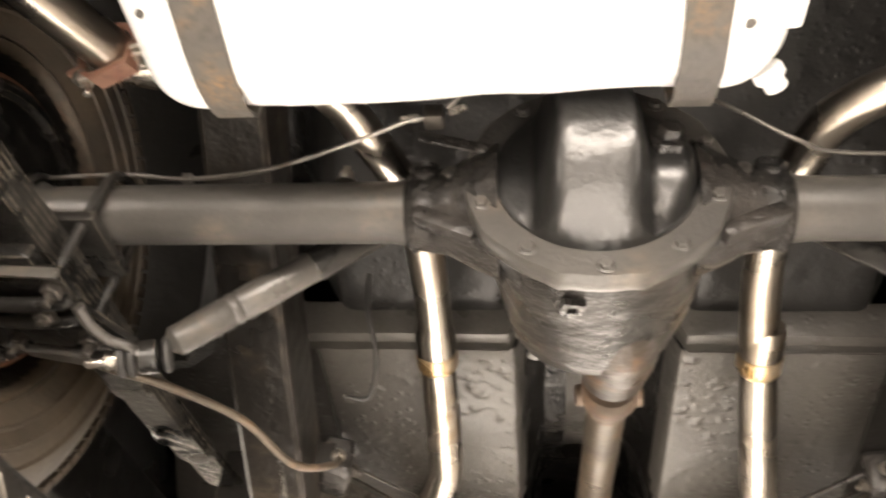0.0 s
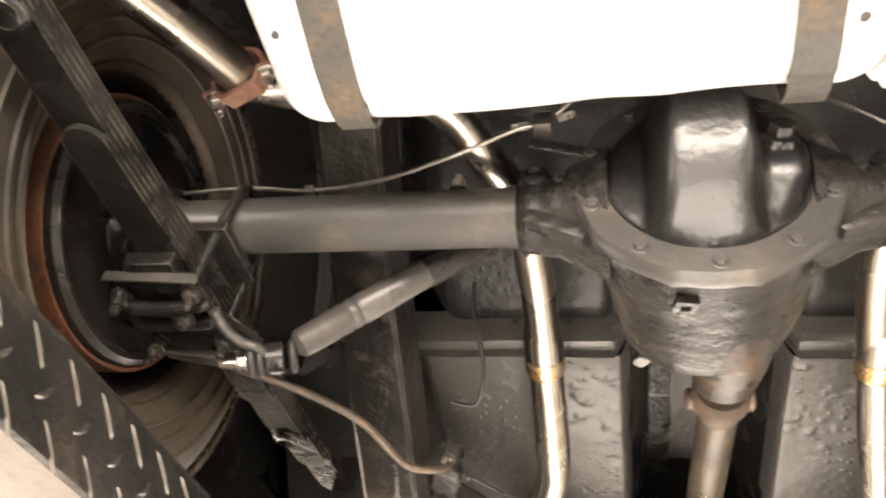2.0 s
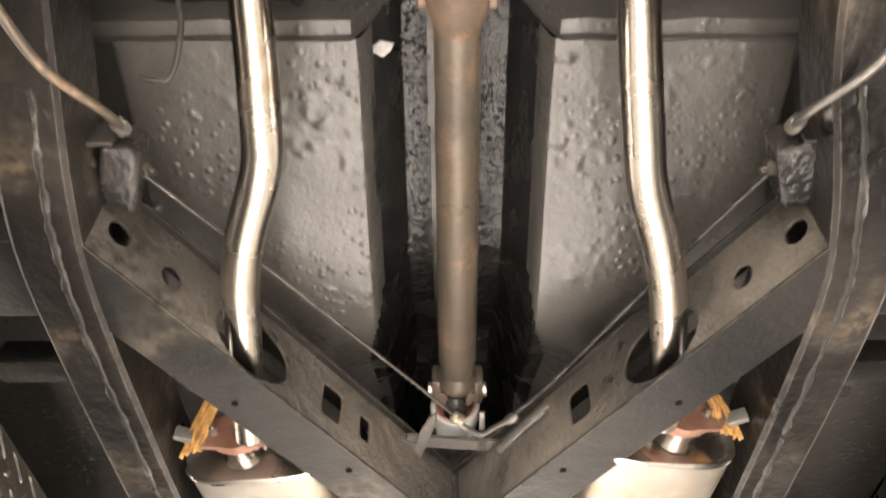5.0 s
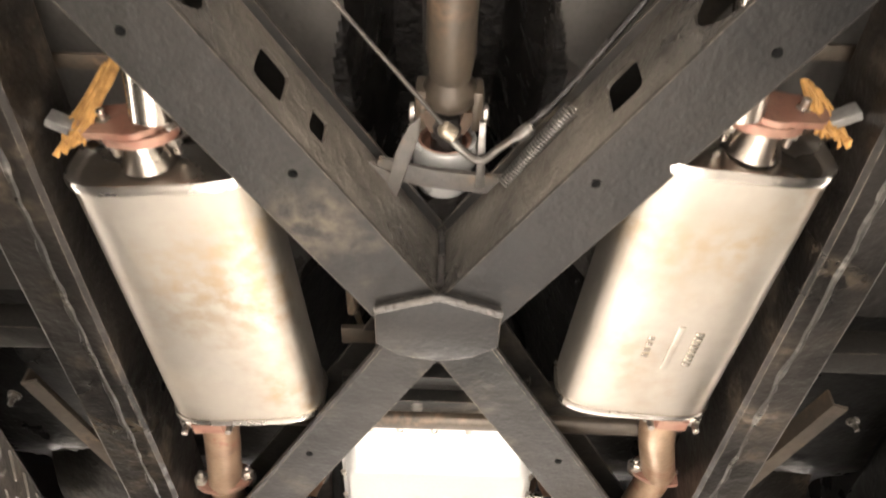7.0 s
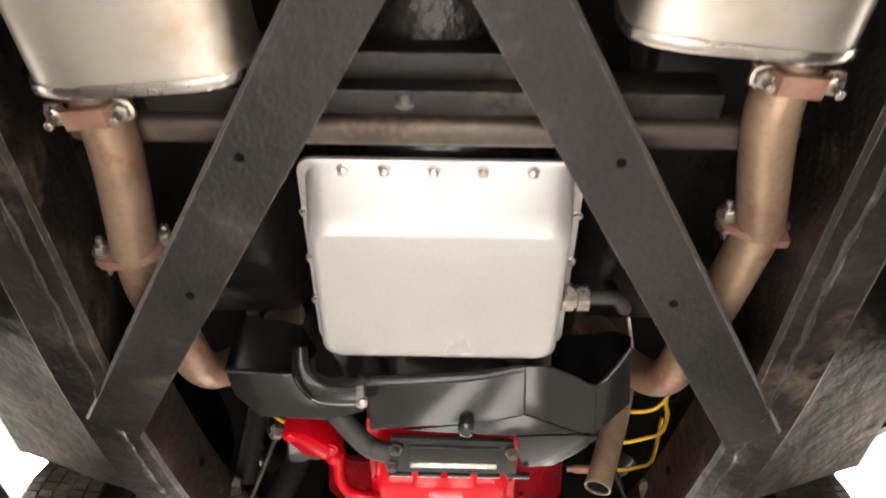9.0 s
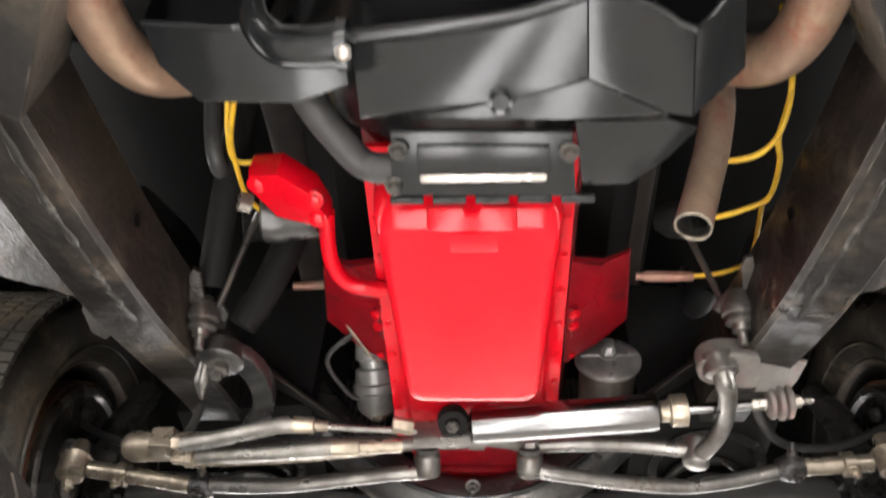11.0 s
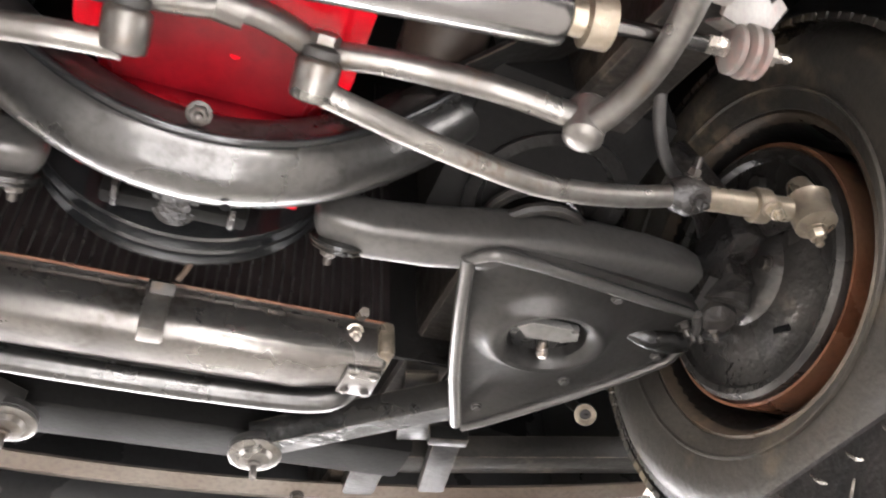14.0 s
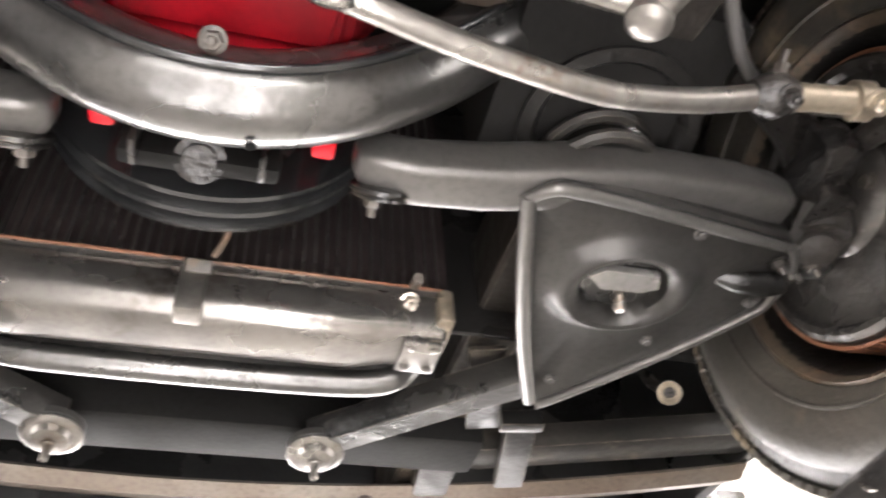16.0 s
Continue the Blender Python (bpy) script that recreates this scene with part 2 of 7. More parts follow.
RUBBER = mat("black_rubber", (0.025, 0.024, 0.023), (0.04, 0.037, 0.034), 0.6, scale=20, bump=0.3)
CHALK = mat("chalky_paint_splash", (0.36, 0.35, 0.335), (0.16, 0.155, 0.15), 0.6, scale=40, bump=0.3)
BRACKETGREY = mat("dusty_tan_grey_bracket", (0.17, 0.158, 0.142), (0.11, 0.10, 0.09), 0.46, 0.2, scale=14, bump=0.35, spots=(0.19, 0.12, 0.105), spot_scale=14, spot_edge=0.58)
CASTGREY = mat("cast_grey_bracket", (0.27, 0.262, 0.25), (0.15, 0.145, 0.137), 0.36, 0.5, scale=14, bump=0.3, spots=(0.09, 0.075, 0.06), spot_scale=18, spot_edge=0.60, edge=(0.42, 0.40, 0.36))
DUSTYRE = mat("tan_dusted_tyre_rubber", (0.080, 0.060, 0.040), (0.030, 0.025, 0.020), 0.6, scale=5, bump=0.5, spots=(0.03, 0.026, 0.021), spot_scale=6, spot_edge=0.58, lump=0.1)
HOLE = mat("open_hole_black", (0.004, 0.004, 0.004), (0.003, 0.003, 0.003), 0.9, spec=0.05)
TYRE = mat("brown_black_tyre_rubber", (0.034, 0.032, 0.028), (0.060, 0.052, 0.042), 0.42, scale=5, bump=0.5, spots=(0.17, 0.135, 0.09), spot_scale=7, spot_edge=0.57, lump=0.1, spec=0.35)
PRIMER = mat("red_oxide_rim", (0.19, 0.078, 0.042), (0.17, 0.092, 0.055), 0.38, 0.2, scale=9, bump=0.25, spots=(0.045, 0.034, 0.028), spot_scale=12, spot_edge=0.57)
BRAKE = mat("sooty_brake_backing_plate", (0.060, 0.056, 0.051), (0.018, 0.017, 0.016), 0.26, 0.4, scale=9, bump=0.5, spots=(0.20, 0.175, 0.14), spot_scale=12, spot_edge=0.62, lump=0.35, lump_scale=26)
YELLOW = mat("yellow_plug_lead", (0.75, 0.46, 0.02), (0.65, 0.38, 0.02), 0.45, scale=30, bump=0.1)
CORE = mat("dark_radiator_fins", (0.03, 0.022, 0.021), (0.02, 0.015, 0.015), 0.45, 0.3, scale=30, bump=0.3)
TANKGREY = mat("brushed_grey_radiator_tank", (0.19, 0.18, 0.168), (0.095, 0.09, 0.085), 0.35, 0.85, scale=8, bump=0.15, spots=(0.07, 0.06, 0.052), spot_scale=12, spot_edge=0.58, lump=0.18, lump_scale=14)
RUNWAY = mat("black_tread_plate", (0.011, 0.0107, 0.0104), (0.020, 0.018, 0.016), 0.42, 0.1, scale=10, bump=0.5, lump=0.2, lump_scale=90, spots=(0.06, 0.047, 0.034), spot_scale=9, spot_edge=0.58, spec=0.3)
CREAMPAINT = mat("cream_lift_paint", (0.135, 0.113, 0.092), (0.11, 0.093, 0.075), 0.45, scale=3, bump=0.1)
TREAD = mat("worn_bare_tread_bars", (0.15, 0.135, 0.115), (0.04, 0.035, 0.03), 0.38, 0.6, scale=9, bump=0.3)
CONCRETE = mat("grey_concrete", (0.30, 0.288, 0.27), (0.22, 0.21, 0.195), 0.55, scale=2, fine=60, bump=0.2)
PLASTER = mat("off_white_plaster", (0.78, 0.75, 0.70), (0.70, 0.67, 0.62), 0.8, scale=2, fine=40, bump=0.15)
BODY = mat("black_body_paint", (0.02, 0.02, 0.02), (0.03, 0.03, 0.03), 0.3, scale=5, bump=0.05)
RUSTPAN = mat("rust_stained_bumper_back", (0.15, 0.118, 0.094), (0.21, 0.187, 0.16), 0.45, 0.3, scale=5, bump=0.3)


# ---- building helpers ----
HOME = {}


def thing(name, at, label, category, group="", kind=""):
    ob = new(name)
    ob.empty_display_size = 0.05
    ob.location = at
    HOME[ob.name] = Vector(at)
    return tagged(ob, label, category, group, kind)


def part(name, bm, material, parent=None, label="", smooth=40):
    """Links a bmesh, whose places are in the world's metres, as one mesh under a thing or a part."""
    bmesh.ops.recalc_face_normals(bm, faces=bm.faces)
    for e in bm.edges:
        if len(e.link_faces) == 2 and e.calc_face_angle(0) > radians(smooth):
            e.smooth = False
    for f in bm.faces:
        f.smooth = True
    me = bpy.data.meshes.new(name)
    bm.to_mesh(me)
    bm.free()
    me.materials.append(material)
    ob = new(name, me)
    if parent:
        ob.parent = parent
        if parent.name in HOME:
            ob.matrix_parent_inverse = Matrix.Translation(-HOME[parent.name])
    if label:
        ob["label"] = label
    return ob


def single(name, bm, material, label, category, group="", kind=""):
    return tagged(part(name, bm, material), label, category, group, kind)


def axes(direction, hint=(0, 0, 1)):
    d = Vector(direction).normalized()
    h = Vector(hint)
    if abs(d.dot(h.normalized())) > 0.95:
        h = Vector((1, 0, 0))
    u = h.cross(d).normalized()
    return u, d.cross(u).normalized(), d


def smooth_path(points, step=6):
    """Catmull-Rom through the points."""
    p = [Vector(q) for q in points]
    if len(p) < 3 or step < 2:
        return p
    p = [2 * p[0] - p[1], *p, 2 * p[-1] - p[-2]]
    out = []
    for i in range(1, len(p) - 2):
        for k in range(step):
            t = k / step
            a, b, c, d = p[i - 1:i + 3]
            out.append(0.5 * (2 * b + (c - a) * t + (2 * a - 5 * b + 4 * c - d) * t * t + (3 * b - a - 3 * c + d) * t ** 3))
    return out + [p[-2]]


def loft(bm, rings, cap=True, closed=True):
    """Joins rings of points; each ring has the same count."""
    vs = [[bm.verts.new(q) for q in r] for r in rings]
    n = len(vs[0])
    for a, b in zip(vs, vs[1:]):
        for i in range(n if closed else n - 1):
            j = (i + 1) % n
            bm.faces.new((a[i], a[j], b[j], b[i]))
    if cap and closed:
        bm.faces.new(vs[0])
        bm.faces.new(vs[-1])
    return bm


def tube(points, r, seg=14, step=6, bm=None, cap=True, ends=None):
    """A round bar or pipe along a smooth path; r is one radius or one for each given point."""
    bm = bm or bmesh.new()
    path = smooth_path(points, step)
    k = len(path) - 1
    rr = r if isinstance(r, (list, tuple)) else [r] * len(points)
    rings, up = [], None
    for i, q in enumerate(path):
        d = (path[min(i + 1, k)] - path[max(i - 1, 0)]).normalized()
        if up is None:
            up = axes(d)[0]
        up = (up - d * up.dot(d)).normalized()
        side = d.cross(up)
        f = i / max(k, 1) * (len(rr) - 1)
        j = min(int(f), len(rr) - 2) if len(rr) > 1 else 0
        radius = rr[j] + (rr[min(j + 1, len(rr) - 1)] - rr[j]) * (f - j)
        rings.append([q + radius * (math.cos(a) * up + math.sin(a) * side) for a in [2 * math.pi * s / seg for s in range(seg)]])
    return loft(bm, rings, cap)


def lathe(profile, origin, axis, seg=32, bm=None, cap=True, spin=0.0):
    """profile: rows of (distance along the axis, radius)."""
    bm = bm or bmesh.new()
    u, v, d = axes(axis)
    o = Vector(origin)
    rings = [[o + d * h + max(r, 1e-4) * (math.cos(a) * u + math.sin(a) * v) for a in [spin + 2 * math.pi * s / seg for s in range(seg)]] for h, r in profile]
    return loft(bm, rings, cap)


def box(centre, size, turn=None, bevel=0.004, bm=None, seg=2):
    bm = bm or bmesh.new()
    made = bmesh.ops.create_cube(bm, size=1.0)["verts"]
    m = Matrix.Translation(centre) @ (turn or Matrix()) @ Matrix.Diagonal((*size, 1))
    bmesh.ops.transform(bm, matrix=m, verts=made)
    if bevel:
        edges = list({e for v in made for e in v.link_edges})
        bmesh.ops.bevel(bm, geom=edges, offset=min(bevel, 0.45 * min(size)), segments=seg, affect="EDGES", profile=0.6)
    return bm


def plate(outline, thick, normal=(0, 0, 1), bevel=0.002, bm=None):
    """A flat sheet with the given outline of world points, thick along normal."""
    bm = bm or bmesh.new()
    n = Vector(normal).normalized() * thick
    a = [bm.verts.new(Vector(q)) for q in outline]
    b = [bm.verts.new(Vector(q) + n) for q in outline]
    k = len(a)
    faces = [bm.faces.new(a), bm.faces.new(b[::-1])] + [bm.faces.new((a[i], b[i], b[(i + 1) % k], a[(i + 1) % k])) for i in range(k)]
    if bevel:
        edges = list({e for f in faces[:2] for e in f.edges})
        bmesh.ops.bevel(bm, geom=edges, offset=bevel, segments=2, affect="EDGES", profile=0.6)
    return bm


def hexbolt(at, normal, r=0.008, h=0.007, washer=True, stud=0.0, bm=None):
    bm = bm or bmesh.new()
    if washer:
        lathe([(0, r * 1.35), (0.0015, r * 1.35), (0.002, r * 1.2)], at, normal, 14, bm)
    lathe([(0.001, r), (h * 0.85, r), (h, r * 0.82)], at, normal, 6, bm)
    if stud:
        lathe([(h, r * 0.5), (h + stud * 0.9, r * 0.5), (h + stud, r * 0.35)], at, normal, 10, bm)
    return bm


def channel(path, profile, bm=None, up=(0, 0, 1), cap=True):
    """Sweeps a closed profile of (sideways, upwards) along the path, kept upright."""
    bm = bm or bmesh.new()
    p = [Vector(q) for q in path]
    rings = []
    for i, q in enumerate(p):
        d = p[min(i + 1, len(p) - 1)] - p[max(i - 1, 0)]
        d = Vector((d.x, d.y, 0)).normalized()
        side = d.cross(Vector(up))
        rings.append([q + side * a + Vector(up) * b for a, b in profile])
    return loft(bm, rings, cap)


def rough_up(bm, amount, scale):
    for v in bm.verts:
        v.co += v.normal * amount * noise.noise(v.co * scale)
    return bm


def mirror_x(points, s):
    return [(s * x, y, z) for x, y, z in points]


# ---- the garage ----
WHEEL_Z, TYRE_R = 2.102, 0.345
DECK = 1.757


def slab(x0, x1, y0, y1, z0, z1):
    return box(((x0 + x1) / 2, (y0 + y1) / 2, (z0 + z1) / 2), (x1 - x0, y1 - y0, z1 - z0), bevel=0)


single("floor", slab(-6, 6, -8, 8, -0.2, 0), CONCRETE, "light grey smooth concrete workshop floor", "floor", kind="structure")
single("ceiling", slab(-6.2, 6.2, -8.2, 8.2, 5.0, 5.2), PLASTER, "off-white plastered workshop ceiling", "ceiling", kind="structure")
for nm, dims in (("wall_west", (-6.2, -6, -8, 8, 0, 5)), ("wall_east", (6, 6.2, -8, 8, 0, 5)), ("wall_south", (-6.2, 6.2, -8.2, -8, 0, 5)), ("wall_north", (-6.2, 6.2, 8, 8.2, 0, 5))):
    single(nm, slab(*dims), PLASTER, "off-white plastered workshop wall", "wall", kind="structure")

# roller doors added out of view to stand behind the wall fill lamps
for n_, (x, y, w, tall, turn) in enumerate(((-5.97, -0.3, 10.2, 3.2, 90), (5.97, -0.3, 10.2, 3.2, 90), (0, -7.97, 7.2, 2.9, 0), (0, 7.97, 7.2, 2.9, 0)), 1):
    door = thing("door_%d" % n_, (x, y, 0), "wide roller door added out of view behind a fill lamp, grey steel frame", "door", kind="structure")
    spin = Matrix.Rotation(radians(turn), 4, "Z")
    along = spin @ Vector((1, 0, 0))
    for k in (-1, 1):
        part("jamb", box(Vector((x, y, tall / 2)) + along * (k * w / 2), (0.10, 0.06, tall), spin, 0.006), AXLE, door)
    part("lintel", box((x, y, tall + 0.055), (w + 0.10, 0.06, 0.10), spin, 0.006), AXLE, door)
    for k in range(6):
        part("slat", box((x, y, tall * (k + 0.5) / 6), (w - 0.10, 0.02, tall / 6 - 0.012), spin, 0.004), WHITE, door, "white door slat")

TUBE_GLOW = glow("fluorescent_tube_glow", (1.0, 0.96, 0.91), 60.0)
for sx in (-3.2, 3.2):
    for y in (-5.0, -1.7, 1.7, 6.4):
        lamp_thing = thing("ceiling_light", (sx, y, 4.99), "long white fluorescent workshop lamp under the ceiling", "lamp", "ceiling lights")
        part("housing", box((sx, y, 4.97), (0.34, 2.2, 0.06), bevel=0.01), PLASTER, lamp_thing)
        part("diffuser", box((sx, y, 4.93), (0.28, 2.1, 0.03), bevel=0.01), TUBE_GLOW, lamp_thing)


# trays added out of view to house the floor fill lamps
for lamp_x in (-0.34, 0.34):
    wl = thing("added_floor_light", (lamp_x, -0.85, 0), "long low fill light added on the floor under the car, out of view", "lamp", "work lamps")
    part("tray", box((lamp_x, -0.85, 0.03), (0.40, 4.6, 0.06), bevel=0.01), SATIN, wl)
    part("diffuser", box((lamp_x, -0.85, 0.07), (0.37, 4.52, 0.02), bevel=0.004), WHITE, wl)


SKEW = 0.02  # the car stands slightly askew on the lift


def runway(s):
    """One deck of the lift: folded tread plate whose leaning inner side shows its raised bars."""
    t = thing("lift_runway", (s * 0.75, 0, 1.66), "black tread-plate runway of a four-post car lift", "car lift", "lift runways", "structure")
    xt, xb, zb = (-0.475, -0.420, 1.652) if s < 0 else (0.564, 0.519, 1.652)
    xo = xt + s * 0.50

    def strip(profile):
        return loft(bmesh.new(), [[(x + SKEW * y, y, z) for x, z in profile] for y in (-3.2, -1.6, 0, 1.6, 3.2)])

    part("deck", strip([(xt, DECK), (xo, DECK), (xo, DECK - 0.012), (xt, DECK - 0.012)]), RUNWAY, t)
    part("inner_side", strip([(xt, DECK - 0.013), (xt - s * 0.004, DECK - 0.006), (xt - s * 0.006, DECK - 0.012), (xb, zb + 0.003), (xb, zb), (xb + s * 0.008, zb), (xt + s * 0.004, DECK - 0.013)]), RUNWAY, t)
    part("underside", strip([(xb + s * 0.0085, zb + 0.001), (xo, zb + 0.001), (xo, zb + 0.007), (xb + s * 0.0085, zb + 0.007)]), CREAMPAINT, t, "cream painted runway underside")
    part("outer_side", strip([(xo, DECK + 0.004), (xo + s * 0.012, DECK + 0.004), (xo + s * 0.012, DECK - 0.10), (xo, DECK - 0.10)]), RUNWAY, t)
    down = Vector((xb - xt + s * 0.006, 0, zb - DECK + 0.012))
    tall = down.length
    down.normalize()
    along = Vector((SKEW, 1, 0)).normalized()
    face = along.cross(down).normalized()
    if face.x * s > 0:
        face = -face
    bm = bmesh.new()
    for i in range(139):
        for row in range(3):
            upright = row % 2 == (0 if s < 0 else 1)
            y = -3.12 + 0.045 * i + 0.005 * row
            w = 0.021 + 0.038 * row if s < 0 else 0.012 + 0.040 * row
            o = Vector((xt - s * 0.006 + SKEW * y, y, DECK - 0.012)) + down * w
            a = radians(77 if upright else 135)
            reach = 0.0195 if upright else 0.0165
            eu, ev = along * math.cos(a) + down * math.sin(a), along * -math.sin(a) + down * math.cos(a)
            low, top = [], []
            for j in range(10):
                q = math.pi * j / 5
                c, d = math.cos(q), math.sin(q)
                bow = 0.0022 * c * c
                low.append(o + eu * (reach * c) + ev * (0.0022 * d + bow) + face * 0.0004)
                top.append(o + eu * (0.86 * reach * c) + ev * (0.0007 * d + bow) + face * 0.0026)
            loft(bm, [low, top])
    tagged(part("tread_bars", bm, TREAD, t, "worn bright raised tread bars"), kind="stuff")


runway(-1)
runway(1)
for s in (-1, 1):
    for y in (-3.05, 3.05):
        t = thing("lift_post", (s * 1.45, y, 0), "dark steel post of a four-post car lift", "lift post", "lift posts", "structure")
        part("column", box((s * 1.45, y, 1.25), (0.16, 0.16, 2.5), bevel=0.01), SATIN, t)
        part("foot_plate", box((s * 1.45, y, 0.01), (0.36, 0.36, 0.02), bevel=0.003), SATIN, t)
for y in (-3.05, 3.05):
    single("lift_crossbeam", box((0, y, 1.56), (2.74, 0.14, 0.16), bevel=0.008), SATIN, "dark steel cross beam carrying the lift runways", "lift beam", "lift beams", "structure")

# ---- body underside ----
def grid_sheet(x0, x1, y0, y1, nx, ny, height, bumps=0.0, scale=18.0):
    bm = bmesh.new()
    rows = []
    for j in range(ny + 1):
        y = y0 + (y1 - y0) * j / ny
        rows.append([])
        for i in range(nx + 1):
            x = x0 + (x1 - x0) * i / nx
            z = height(x, y)
            if bumps:
                b = noise.noise(Vector((x, y, z)) * scale * 2.4)
                z -= bumps * max(0.0, b) ** 2 * max(0.0, 0.4 + noise.noise(Vector((x * 6, y * 6, 3.0)))) * 3
            rows[-1].append(bm.verts.new((x, y, z)))
    for a, b in zip(rows, rows[1:]):
        for i in range(nx):
            bm.faces.new((a[i], a[i + 1], b[i + 1], b[i]))
    return bm


def ease(a, b, x):
    t = min(1.0, max(0.0, (x - a) / (b - a)))
    return t * t * (3 - 2 * t)


def floor_height(x, y):
    z = 2.160 + 0.068 * ease(-0.42, -0.885, y)
    tunnel = 0.17 * (1 - ease(0.080, 0.135, abs(x)))
    widen = ease(-0.45, 0.1, y)
    tunnel += 0.2 * widen * (1 - ease(0.14, 0.26, abs(x)))
    side = 0.10 * ease(0.455, 0.50, abs(x)) * ease(-0.35, -0.5, y)
    return z + tunnel + side + 0.10 * ease(0.55, 0.8, y) + 0.004 * noise.noise(Vector((x * 5, y * 5, 0)))


pan_sheet = single("floor_pan", grid_sheet(-0.86, 0.86, -0.885, 0.12, 400, 240, floor_height, 0.0035, 26.0), PANCOAT, "lumpy grey-black coated steel floor pan with tarry, shade-darkened tunnel", "floor pan", kind="structure")
# tarry black paints shade along the tunnel and, in ragged patches, towards the X-member
pan_sheet.data.materials.append(TARSHADE)
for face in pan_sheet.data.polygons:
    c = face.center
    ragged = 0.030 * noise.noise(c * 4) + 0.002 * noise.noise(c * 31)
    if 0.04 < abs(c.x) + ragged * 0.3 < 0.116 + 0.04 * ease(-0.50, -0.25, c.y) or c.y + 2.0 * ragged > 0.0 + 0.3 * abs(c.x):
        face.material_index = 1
# darker coat than the rear pan also carries shade of the recessed front floor
single("front_floor_pan", grid_sheet(-0.86, 0.86, 0.12, 0.80, 120, 60, floor_height, 0.007, 22.0), UNDERCOAT, "black front floor pan and toe board, recess shade in its coat", "floor pan", kind="structure")


def seat_height(x, y):
    z = 2.285 + 0.05 * ease(-0.92, -1.15, y) + 0.26 * ease(-1.08, -1.50, y)
    tunnel = 0.10 * (1 - ease(0.07, 0.16, abs(x))) * (1 - ease(-0.95, -1.1, y))
    corner = 0.12 * ease(0.40, 0.50, math.hypot(x, 0.35 * max(0, -1.0 - y)))
    return z + tunnel + corner


single("seat_pan", grid_sheet(-0.60, 0.60, -1.62, -0.912, 110, 80, seat_height, 0.005), UNDERCOAT, "black undercoated rear seat pan above the axle", "floor pan", kind="structure")


def riser_sheet():
    bm = bmesh.new()
    prof = [(-0.884, 2.226), (-0.886, 2.240), (-0.906, 2.243), (-0.913, 2.262), (-0.915, 2.30)]
    rings = []
    for i in range(61):
        x = -0.60 + 1.2 * i / 60
        up = 0.15 * (1 - ease(0.08, 0.14, abs(x)))
        rings.append([(x, y + 0.004 * noise.noise(Vector((x * 20, 0, z * 20))), z + up * (1 if k < 4 else 0.6)) for k, (y, z) in enumerate(prof)])
    return loft(bm, rings, cap=False, closed=False)


single("seat_riser", riser_sheet(), PANCOAT, "grey-black coated step between floor pan and seat pan", "floor pan", kind="structure")
single("paint_patch", rough_up(plate([(-0.112, -0.868, 2.222), (-0.098, -0.862, 2.2215), (-0.086, -0.870, 2.222), (-0.084, -0.880, 2.224), (-0.100, -0.886, 2.225), (-0.110, -0.878, 2.224)], 0.003, (0, 0, 1), 0.001), 0.006, 70), CHALK, "small whitish paint splash on the floor pan edge", "paint splash", kind="structure")
single("trunk_floor", grid_sheet(-0.62, 0.62, -2.9, -1.60, 40, 40, lambda x, y: 2.59 + 0.01 * math.sin(30 * x), 0.004), UNDERCOAT, "black undercoated trunk floor above the fuel tank", "floor pan", kind="structure")


def shell_arc(x, y, z, r0, s, x2, reach=1.0):
    """Half-round wheel housing, open below; reach: how far round it goes from its front end."""
    bm = bmesh.new()
    rings = []
    for i in range(25):
        a = math.pi * reach * i / 24
        c, d = math.cos(a), math.sin(a)
        rings.append([(xx, y + r0 * rr * c, z + r0 * rr * d * 0.95) for xx, rr in ((s * x, 0.84), (s * (x + 0.01), 0.87), (s * (x + 0.05), 0.98), (s * x2, 1.0), (s * x2, 1.03), (s * (x + 0.05), 1.03), (s * (x - 0.01), 0.90), (s * (x - 0.02), 0.85))])
    return loft(bm, rings, cap=True)


for s in (-1, 1):
    single("wheel_housing", shell_arc(0.60, -1.345, 2.17, 0.42, s, 0.90), UNDERCOAT, "black undercoated inner housing over a rear wheel", "wheel housing", "wheel housings", "structure")
    single("wheel_housing", shell_arc(0.58, 1.57, 2.2, 0.46, s, 0.90, 0.72), VOID, "near-black inner housing over a front wheel, shade in its colour", "wheel housing", "wheel housings", "structure")
    # outer body side with its two wheel openings
    bm = bmesh.new()
    xs = s * 0.905
    pts = [(xs, -2.95, 1.98), (xs, -1.80, 1.98)]
    for yc, back, ahead, high in ((-1.345, 0.40, 0.40, 0.37), (1.57, 0.62, 0.40, 0.28)):
        pts += [(xs, yc + (back if math.cos(a) < 0 else ahead) * math.cos(a), 2.08 + high * math.sin(a)) for a in [math.pi * (1 - i / 16) for i in range(17)]]
    pts += [(xs, 2.55, 2.12), (xs, 2.55, 2.78), (xs, -2.95, 2.78)]
    plate(pts, 0.02, (s, 0, 0), 0, bm)
    single("body_side", bm, BODY, "black painted outer body side with wheel openings", "body side", "body sides", "structure")
    single("rocker_panel", box((s * 0.875, -0.075, 2.06), (0.07, 1.75, 0.16), bevel=0.02), UNDERCOAT, "black rocker panel under the door sill", "rocker panel", "rocker panels", "structure")
